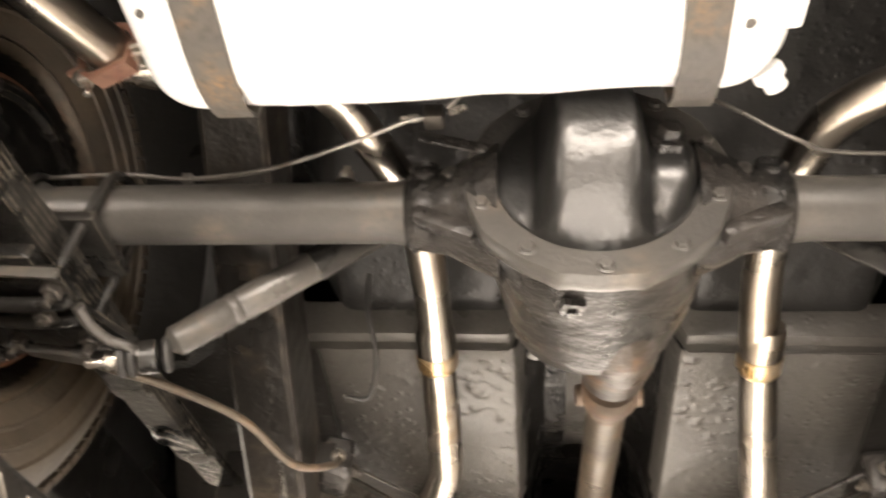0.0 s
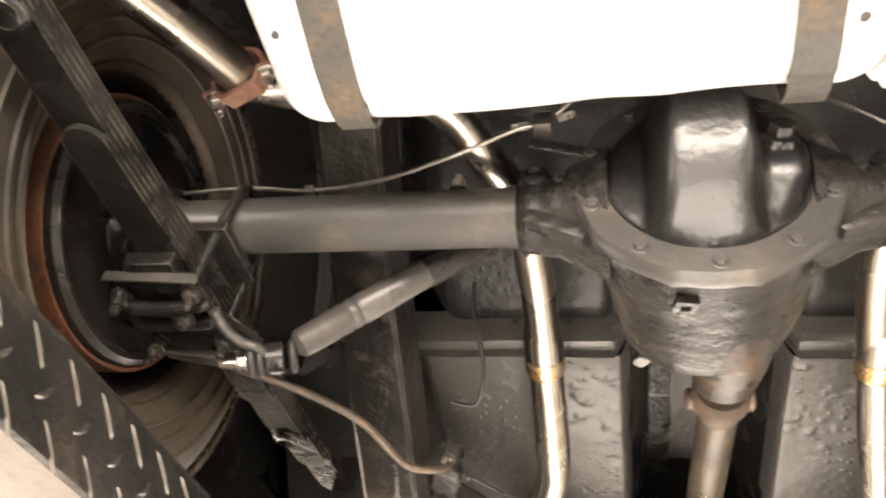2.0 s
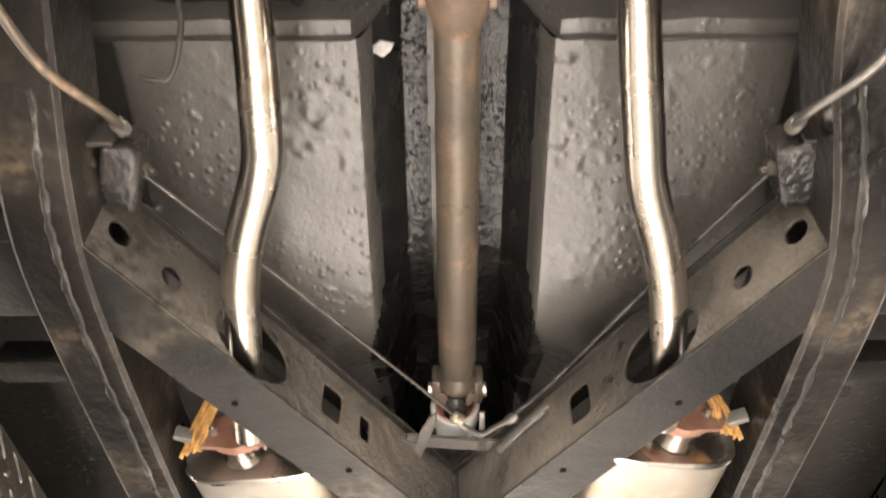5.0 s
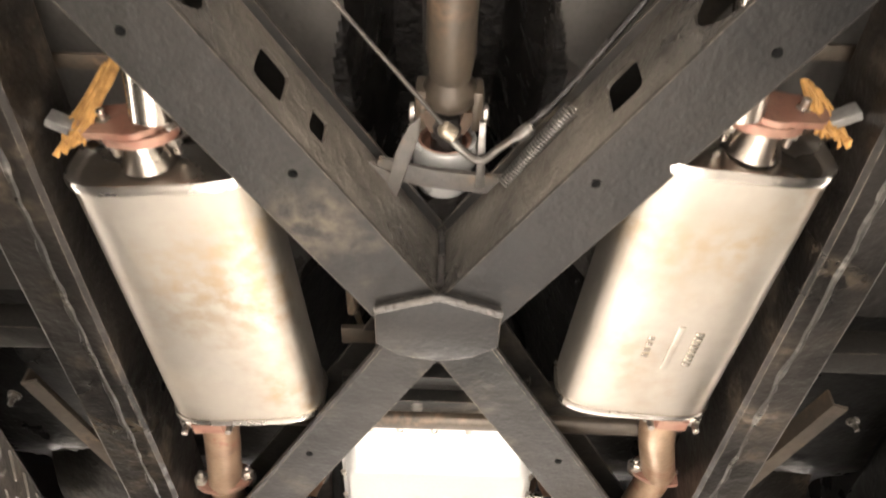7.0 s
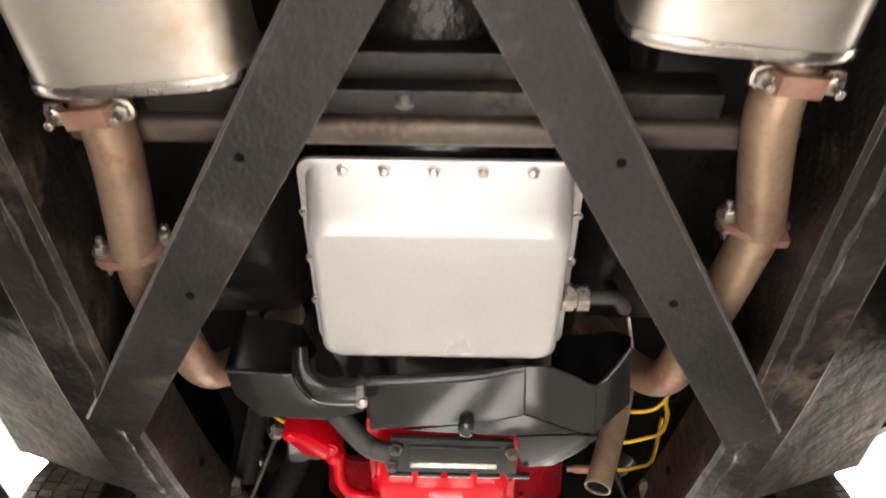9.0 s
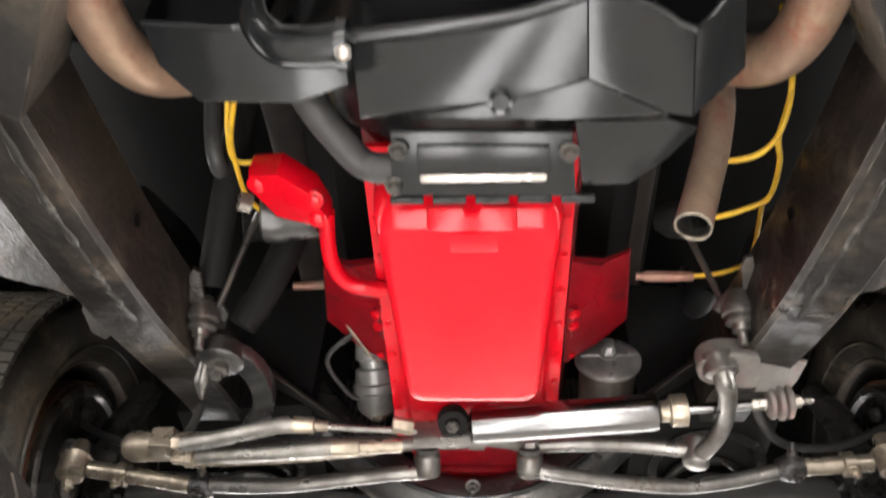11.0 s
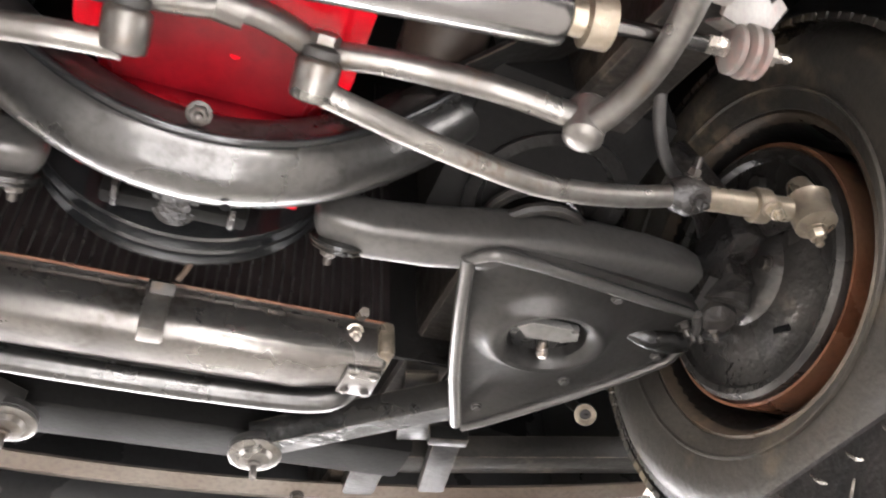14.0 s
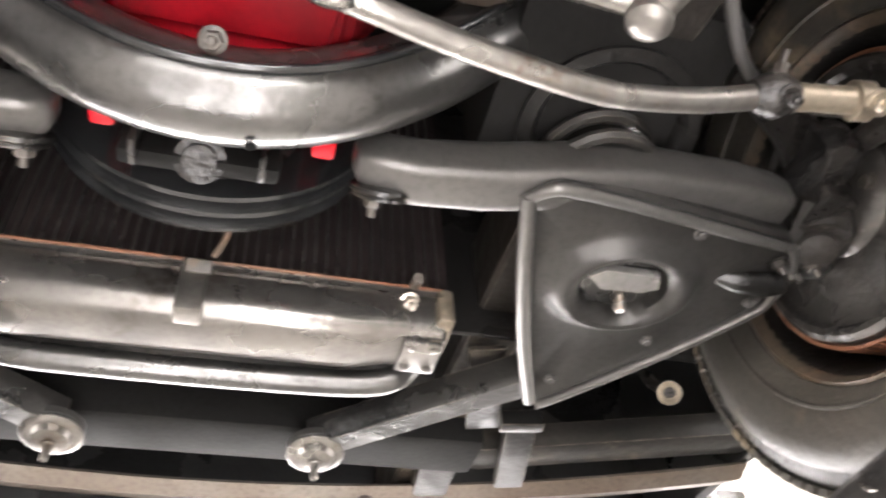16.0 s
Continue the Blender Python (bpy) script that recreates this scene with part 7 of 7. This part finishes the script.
tie_rod(1, [(0.098, 1.405, 2.004), (0.14, 1.412, 2.000), (0.22, 1.428, 1.998), (0.32, 1.442, 1.998), (0.375, 1.443, 2.002), (0.44, 1.439, 2.012), (0.50, 1.428, 2.022)], (0.495, 1.429, 2.022), (0.618, 1.412, 2.022))
tie_rod(-1, [(-0.058, 1.412, 2.002), (-0.12, 1.415, 1.999), (-0.20, 1.424, 1.994), (-0.27, 1.432, 1.990), (-0.34, 1.438, 1.991), (-0.42, 1.444, 1.996)], (-0.41, 1.449, 1.995), (-0.60, 1.425, 2.012))
for x in (-0.058, 0.098):
    t = thing("tie_rod_joint", (x, 1.405, 2.0), "grey ball stud joint on the centre link", "ball joint", "centre link joints")
    part("socket", lathe([(0.0, 0.009), (0.006, 0.012), (0.010, 0.0185), (0.013, 0.0200), (0.041, 0.0200), (0.044, 0.0185), (0.046, 0.013), (0.047, 0.004)], (x, 1.376, 2.022), (0, 0.86, -0.5), 26), LINK, t)
    part("dust_seal", lathe([(-0.006, 0.010), (-0.004, 0.0165), (0.003, 0.0165), (0.006, 0.011)], (x, 1.379, 2.020), (0, 0.86, -0.5), 22), RUBBER, t, "black rubber dust seal")
    part("nut", lathe([(-0.016, 0.010), (-0.013, 0.014), (-0.005, 0.014)], (x, 1.376, 2.022), (0, 0.86, -0.5), 6), LINK, t)

cl = thing("centre_link", (0.1, 1.38, 2.02), "bent grey steel centre link", "centre link")
part("bar", tube([(-0.367, 1.405, 2.03), (-0.25, 1.39, 2.035), (-0.10, 1.385, 2.035), (-0.02, 1.372, 2.03), (0.03, 1.362, 2.028), (0.07, 1.372, 2.03), (0.10, 1.385, 2.032), (0.16, 1.376, 2.030), (0.25, 1.366, 2.022), (0.338, 1.364, 2.010)], 0.0125, 16), LINK, cl)
part("end_boss", lathe([(-0.029, 0.006), (-0.027, 0.014), (-0.022, 0.019), (0.014, 0.021), (0.019, 0.017)], (0.345, 1.364, 2.010), (0.25, -0.25, 1), 24), LINK, cl)
part("collar", lathe([(-0.012, 0.0175), (0.012, 0.0175)], (0.018, 1.362, 2.028), (1, 0.1, 0), 16), LINK, cl)

ic = thing("idler_arm", (0.36, 1.2, 2.03), "curved grey idler arm on a rounded frame bracket", "idler arm")
part("arm", tube([(0.344, 1.170, 2.012), (0.349, 1.184, 1.998), (0.356, 1.205, 1.993), (0.362, 1.242, 1.993), (0.364, 1.285, 1.994), (0.358, 1.324, 1.996), (0.346, 1.360, 1.999)], [0.0145, 0.0138, 0.0130, 0.0122, 0.0120, 0.0124, 0.0135], 20), LINK, ic)
part("collar", lathe([(-0.024, 0.021), (-0.016, 0.023), (-0.010, 0.0215), (-0.006, 0.023), (0.004, 0.023), (0.008, 0.018)], (0.346, 1.180, 2.010), (0.1, 0.35, -1), 26), LINK, ic)
bump = [(0.347 + 0.030 * math.cos(radians(90 + 15 * k)), 1.186 - 0.030 * math.sin(radians(90 + 15 * k))) for k in range(13)]
bump += [(0.370, 1.216), (0.378, 1.223), (0.400, 1.224), (0.405, 1.219), (0.397, 1.166), (0.392, 1.158), (0.384, 1.156)]
part("bracket", loft(bmesh.new(), [[(0.362 + (x - 0.362) * k, 1.190 + (y - 1.190) * k, z) for x, y in bump] for k, z in ((0.86, 2.0165), (0.97, 2.0155), (1, 2.018), (1, 2.024), (0.97, 2.027), (0.95, 2.048))]), BRACKETGREY, ic, "cast bracket with rounded rim")
part("upper_stud", lathe([(-0.03, 0.012), (-0.012, 0.020), (-0.004, 0.023), (0.004, 0.023), (0.007, 0.018), (0.010, 0.020), (0.016, 0.020), (0.019, 0.013), (0.028, 0.012), (0.030, 0.007), (0.046, 0.0065), (0.048, 0.004)], (0.372, 1.126, 2.068), (0.03, 0.40, -1), 26), LINK, ic, "rubber-bushed stud with washers and nut")
fork = [(0.352, 1.166), (0.362, 1.140), (0.374, 1.142), (0.388, 1.130), (0.374, 1.090), (0.376, 1.070), (0.386, 1.068), (0.396, 1.098), (0.408, 1.140), (0.410, 1.182), (0.376, 1.184)]
part("fork", plate([(x - 0.006, y - 0.022, 2.088) for x, y in fork], 0.007, (0, 0, 1), 0.002), LINK, ic, "pressed steel fork")
rb = thing("ram_bracket", (0.45, 1.22, 2.03), "folded grey steel bracket holding the power cylinder rod", "bracket")
part("sheet", plate([(0.405, 1.196, 2.040), (0.440, 1.200, 2.050), (0.489, 1.228, 2.066), (0.470, 1.238, 2.040), (0.452, 1.242, 2.022), (0.405, 1.232, 2.018)], 0.006, (-0.3, 0.2, 1)), BRACKETGREY, rb, "pale folded wing")
part("fold", plate([(0.405, 1.232, 2.018), (0.452, 1.242, 2.022), (0.450, 1.256, 2.040), (0.405, 1.246, 2.036)], 0.006, (0, 1, 0.3)), BRACKETGREY, rb)

pr = thing("power_cylinder", (0.15, 1.29, 2.01), "polished power steering cylinder with chrome rod", "power cylinder")
A, B = Vector((0.010, 1.303, 2.010)), Vector((0.279, 1.272, 2.012))
d = (B - A).normalized()
part("barrel", lathe([(0, 0.020), (0.004, 0.026), (0.012, 0.0265), (0.258, 0.0265), (0.266, 0.025), (0.268, 0.018)], A, d, 36), CHROME, pr, "polished steel barrel")
part("gland", lathe([(0, 0.015), (0.012, 0.016), (0.014, 0.023), (0.036, 0.023), (0.038, 0.016)], B, d, 24), TAN, pr, "pale plastic gland cap")
part("rod", lathe([(0.03, 0.0075), (0.145, 0.0075)], B, d, 16), CHROME, pr, "chrome piston rod")
part("rod_nut", lathe([(0, 0.009), (0.02, 0.009)], B + d * 0.125, d, 6), BOLT, pr)
for k, r in ((0.146, 0.022), (0.158, 0.024), (0.169, 0.023)):
    part("grommet", lathe([(0, r * 0.8), (0.003, r), (0.008, r), (0.011, r * 0.8)], B + d * k, d, 24), BRACKETGREY, pr)
part("end_stud", hexbolt(B + d * 0.182, d, 0.009, 0.010, True, 0.016), BOLT, pr)
part("end_block", box(A + Vector((-0.042, 0.026, 0.004)), (0.085, 0.026, 0.034), Matrix.Rotation(-0.11, 4, "Z"), 0.004), LINK, pr)
part("boot", lathe([(-0.01, 0.020), (0, 0.0235), (0.012, 0.0215), (0.014, 0.012), (0.02, 0.011), (0.021, 0.006)], (-0.016, 1.294, 2.014), (0, -0.35, -1), 24), VOID, pr, "black rubber boot")
part("boot_nut", hexbolt((-0.016, 1.2875, 1.999), (0, -0.35, -1), 0.009, 0.009, False), DARKBOLT, pr)
part("port", lathe([(0, 0.012), (0.03, 0.012)], A + Vector((-0.085, 0.0, -0.004)), (-1, -0.25, 0), 6), TAN, pr)

vl = thing("control_valve", (-0.5, 1.37, 2.02), "yellowed power steering control valve with brass fittings", "control valve")
part("body", lathe([(0, 0.018), (0.012, 0.024), (0.08, 0.024), (0.085, 0.020), (0.14, 0.019)], (-0.53, 1.378, 2.022), (1, -0.06, 0), 22), TAN, vl)
part("block", box((-0.46, 1.352, 2.012), (0.035, 0.035, 0.035), None, 0.004), TAN, vl)
for p_, dd in (((-0.44, 1.345, 2.006), (1, -0.25, -0.1)), ((-0.43, 1.375, 2.0), (1, -0.1, -0.1)), ((-0.42, 1.392, 2.01), (1, 0, -0.1))):
    part("fitting", lathe([(-0.02, 0.010), (0.0, 0.011), (0.002, 0.014), (0.016, 0.014), (0.018, 0.010), (0.03, 0.010)], p_, dd, 6), TAN, vl)
hose("pressure_hose", [(-0.425, 1.342, 2.002), (-0.36, 1.315, 1.995), (-0.30, 1.288, 1.990), (-0.26, 1.276, 1.990), (-0.235, 1.278, 1.992)], 0.012, BRAID, "grey armoured power steering hose", "hose", "power steering hoses", 14)
single("hose_ferrule", lathe([(0, 0.012), (0.03, 0.012), (0.032, 0.008), (0.05, 0.008)], (-0.245, 1.276, 1.991), (1, 0.12, 0.03), 14), TAN, "plated crimped hose ferrule", "hose ferrule", "hose ferrules")
hose("pressure_line", [(-0.20, 1.283, 1.993), (-0.15, 1.296, 1.998), (-0.09, 1.308, 2.004), (-0.07, 1.312, 2.006)], 0.005, LINK, "thin bare steel pressure line", "pressure line", "power steering lines")
hose("return_hose", [(-0.405, 1.368, 2.0), (-0.32, 1.345, 1.988), (-0.24, 1.326, 1.981), (-0.19, 1.318, 1.980)], 0.013, BRAID, "grey armoured power steering hose", "hose", "power steering hoses", 14)
single("hose_ferrule", lathe([(0, 0.0135), (0.045, 0.0135), (0.047, 0.010), (0.11, 0.010)], (-0.20, 1.319, 1.980), (1, 0.16, 0.16), 14), TAN, "plated crimped hose ferrule", "hose ferrule", "hose ferrules")
hose("return_hose", [(-0.40, 1.398, 2.008), (-0.30, 1.385, 2.004), (-0.18, 1.368, 2.004), (-0.10, 1.352, 2.006)], 0.007, TAN, "plated thin power steering pipe", "pressure line", "power steering lines", 12)

pm = thing("pitman_arm", (-0.345, 1.20, 2.05), "forged grey pitman arm below the steering box", "pitman arm")
spine = smooth_path([(-0.346, 1.196, 2.056), (-0.322, 1.205, 2.056), (-0.304, 1.230, 2.051), (-0.297, 1.270, 2.046), (-0.306, 1.310, 2.042), (-0.330, 1.355, 2.038), (-0.360, 1.405, 2.032)], 5)
rings = []
for k, q in enumerate(spine):
    d = (spine[min(k + 1, len(spine) - 1)] - spine[max(k - 1, 0)]).normalized()
    across = d.cross(Vector((0, 0, 1))).normalized()
    w = 0.024 - 0.008 * min(1.0, k / 18)
    rings.append([q + across * a * w + Vector((0, 0, b)) for a, b in ((-1, -0.004), (-0.8, -0.010), (0.8, -0.010), (1, -0.004), (1, 0.008), (-1, 0.008))])
part("arm", loft(bmesh.new(), rings), GREY, pm)
part("eye", lathe([(-0.014, 0.032), (-0.010, 0.034), (0.012, 0.034), (0.016, 0.028)], (-0.346, 1.196, 2.052), (0, 0.1, -1), 28), GREY, pm)
part("nut", lathe([(0, 0.021), (0.004, 0.021), (0.005, 0.016), (0.016, 0.016), (0.018, 0.009), (0.026, 0.009)], (-0.346, 1.197, 2.040), (0, 0.1, -1), 6), LINK, pm)
part("stud", lathe([(-0.03, 0.012), (-0.012, 0.020), (-0.004, 0.023), (0.004, 0.023), (0.007, 0.018), (0.010, 0.020), (0.016, 0.020), (0.019, 0.013), (0.028, 0.012), (0.030, 0.007), (0.046, 0.0065), (0.048, 0.004)], (-0.364, 1.140, 2.074), (0.0, 0.40, -1), 26), LINK, pm, "rubber-bushed stud with washers and nut")
part("fork", plate([(x, y, 2.088) for x, y in ((-0.404, 1.165), (-0.384, 1.135), (-0.372, 1.075), (-0.362, 1.060), (-0.354, 1.070), (-0.364, 1.128), (-0.350, 1.136), (-0.338, 1.130), (-0.334, 1.150), (-0.346, 1.180), (-0.385, 1.182))], 0.007, (0, 0, 1), 0.002), LINK, pm, "pressed steel fork")
part("spike", tube([(-0.362, 1.190, 2.036), (-0.372, 1.218, 2.024), (-0.378, 1.248, 2.016)], [0.008, 0.011, 0.003], 10), LINK, pm, "bent bright tab")
part("sector_shaft", tube([(-0.315, 1.165, 2.080), (-0.280, 1.135, 2.14), (-0.240, 1.09, 2.24)], [0.020, 0.023, 0.025], 20), VOID, pm, "brown sector shaft housing, shaded with near-black colour")
hose("stay_rod", [(-0.345, 1.135, 2.09), (-0.322, 1.10, 2.15), (-0.295, 1.06, 2.22)], 0.0048, DARKBOLT, "thin dark stay rod up to the engine mount", "stay rod", "stay rods")
hose("stay_rod", [(0.366, 1.146, 2.088), (0.345, 1.125, 2.15), (0.325, 1.105, 2.22)], 0.0048, DARKBOLT, "thin dark stay rod up to the engine mount", "stay rod", "stay rods")
for s in (-1, 1):
    single("engine_mount", rough_up(lathe([(0, 0.022), (0.008, 0.028), (0.03, 0.027), (0.05, 0.015)], (s * 0.335, 1.105, 2.235), (-s, 0.2, 0.3), 18), 0.003, 30), VOID, "black rubber engine mount beside the block", "engine mount", "engine mounts")

# ---- radiator and front end ----
rd = thing("radiator", (0.005, 1.84, 2.0), "copper-brass radiator with brushed grey lower tank", "radiator")
part("core", box((0.003, 1.845, 2.29), (0.60, 0.05, 0.44), bevel=0.0), CORE, rd, "dark finned radiator core")
for k in range(43):
    part("core_tube", box((-0.29 + 0.0138 * k, 1.8175, 2.29), (0.0030, 0.006, 0.44), None, 0), TANKGREY, rd)
rings = []
for x, k, dz in ((-0.302, 0.70, 0.008), (-0.296, 0.86, 0.006), (-0.262, 0.88, 0.005), (-0.232, 1.0, 0), (0.19, 1.0, 0), (0.235, 0.90, 0.005), (0.292, 0.86, 0.006), (0.300, 0.70, 0.008)):
    rings.append([(x, 1.850 + 0.046 * k * math.copysign(abs(math.cos(a)) ** 0.55, math.cos(a)), 2.042 + dz + 0.042 * k * math.copysign(abs(math.sin(a)) ** 0.7, math.sin(a)) * (1 if math.sin(a) < 0 else 0.9)) for a in [2 * math.pi * q / 28 for q in range(28)]])
part("lower_tank", rough_up(loft(bmesh.new(), rings), 0.0018, 16), TANKGREY, rd, "brushed grey lower tank")
part("seam", box((0.0, 1.808, 2.072), (0.60, 0.012, 0.006), bevel=0.002), TANKGREY, rd, "soldered seam")
part("seam_bead", tube([(-0.29, 1.803, 2.073), (0, 1.802, 2.073), (0.29, 1.803, 2.073)], 0.0025, 8, 4), PRIMER, rd, "reddish solder bead")
for x in (-0.272, 0.270):
    part("end_plate", box((x, 1.852, 2.010), (0.048, 0.062, 0.010), Matrix.Rotation(0.05, 4, "X"), 0.004), TANKGREY, rd)
    for y in (1.832, 1.872):
        for q in (-0.014, 0.014):
            part("rivet", hexbolt((x + q, y, 2.006), (0, 0, -1), 0.005, 0.004), TANKGREY, rd)
    part("corner", rough_up(box((x * 1.09, 1.835, 2.05), (0.022, 0.07, 0.05), None, 0.006), 0.003, 70), TAN, rd, "corroded pale corner")
part("outlet", rough_up(lathe([(-0.012, 0.033), (0.0, 0.036), (0.01, 0.033), (0.08, 0.033), (0.10, 0.031), (0.115, 0.024), (0.120, 0.012)], (-0.243, 1.822, 2.062), (0.03, -1, 0.10), 30), 0.003, 30), TANKGREY, rd, "grey outlet neck with worn rounded end")
part("outlet_solder", rough_up(lathe([(-0.014, 0.044), (-0.004, 0.043), (0.012, 0.037), (0.020, 0.0335)], (-0.243, 1.822, 2.062), (0.03, -1, 0.10), 26), 0.004, 60), CORRODED, rd, "orange-white corroded solder collar")
part("clip", box((0.004, 1.812, 2.036), (0.030, 0.030, 0.075), None, 0.004), LINK, rd)
part("clip_foot", box((0.008, 1.796, 2.058), (0.030, 0.022, 0.016), Matrix.Rotation(0.6, 4, "X"), 0.004), STRAP, rd)
part("clip_tail", tube([(0.022, 1.79, 2.07), (0.032, 1.775, 2.085), (0.038, 1.75, 2.11)], 0.004, 8), RUSTY, rd)
part("petcock", hexbolt((0.252, 1.812, 2.058), (0, -0.5, -0.8), 0.009, 0.012, True, 0.012), BOLT, rd)
part("petcock_stud", lathe([(0, 0.007), (0.022, 0.007)], (0.256, 1.800, 2.075), (0, -0.8, -0.3), 10), BOLT, rd)
part("support_bar", tube([(-0.245, 1.925, 2.040), (-0.22, 1.925, 2.020), (-0.17, 1.925, 2.010), (-0.05, 1.923, 2.006), (0.10, 1.920, 2.005), (0.21, 1.917, 2.008), (0.255, 1.912, 2.018), (0.278, 1.905, 2.042)], 0.0165, 18), GREY, rd, "graphite grey support bar")
fb = thing("front_bar", (0, 2.16, 2.05), "black front frame cross bar", "crossmember")
part("beam", box((0, 2.19, 2.11), (0.9, 0.10, 0.07), bevel=0.012), VOID, fb)
part("sheet", plate([(-0.36, 1.92, 2.22), (0.36, 1.92, 2.22), (0.36, 2.12, 2.14), (-0.36, 2.12, 2.14)], 0.006, (0, 0, 1)), UNDERCOAT, fb)
for s in (-1, 1):
    part("bracket", box((s * 0.40 + 0.012, 2.02, 2.09), (0.05, 0.20, 0.008), Matrix.Rotation(-s * 0.25, 4, "Z"), 0.002), CHASSIS, fb)
    part("bracket_fold", box((s * 0.43 + 0.012, 1.955, 2.075), (0.07, 0.03, 0.02), Matrix.Rotation(-s * 0.25, 4, "Z"), 0.004), CHASSIS, fb)
bp_ = thing("front_bumper", (0, 2.3, 2.0), "rust-stained steel bumper seen from behind", "bumper")
rings = []
for i in range(25):
    x = -0.92 + 1.84 * i / 24
    y = 2.345 - 0.22 * x * x
    rings.append([(x, y - 0.003, 2.088), (x, y + 0.030, 2.076), (x, y + 0.090, 2.098), (x, y + 0.095, 2.104), (x, y + 0.032, 2.083), (x, y + 0.002, 2.095)])
part("lower_strip", loft(bmesh.new(), rings), RUSTPAN, bp_)
for s in (-1, 1):
    part("bumper_bolt", hexbolt((s * 0.30, 2.352, 2.077), (0, -0.3, -1), 0.010, 0.008, True, 0.012), DARKBOLT, bp_)
    part("bumper_iron", box((s * 0.40, 2.27, 2.10), (0.06, 0.16, 0.04), Matrix.Rotation(-s * 0.1, 4, "Z"), 0.008), CHASSIS, bp_, "black bumper iron")
single("valance", box((0, 2.50, 2.45), (1.82, 0.03, 0.82), bevel=0.01), BODY, "black front panel closing the body", "front panel", kind="structure")
for s in (-1, 1):
    br = thing("fender_brace", (s * 0.60, 2.14, 2.11), "brown-black rusty brace between rail and fender", "brace", "fender braces")
    part("bar", box((s * 0.70, 2.175, 2.125), (0.52, 0.070, 0.05), Matrix.Rotation(-s * 0.27, 4, "Z"), 0.018), CHASSIS, br)
    part("drop_strap", box((s * 0.505, 2.172, 2.080), (0.048, 0.185, 0.022), Matrix.Rotation(-s * 0.2, 4, "Z"), 0.005), CHASSIS, br, "black folded strap")
    part("strap_cap", box((s * 0.486, 2.078, 2.080), (0.066, 0.024, 0.026), Matrix.Rotation(-s * 0.15, 4, "Z"), 0.004), CHASSIS, br, "folded strap end")
# first sheet of each side is added to block bright background by the radiator
for s in (-1, 1):
    single("added_gap_sheet", box((s * 0.385, 1.90, 2.40), (0.17, 0.008, 0.62), bevel=0.002), UNDERCOAT, "black sheet added to close the bright gap beside the radiator", "baffle", "radiator baffles", "structure")
    single("fender_apron", box((s * 0.50, 2.14, 2.50), (0.008, 0.72, 0.74), Matrix.Rotation(s * 0.12, 4, "Y"), 0.002), UNDERCOAT, "black inner fender apron beside the front rail", "fender apron", "fender aprons", "structure")
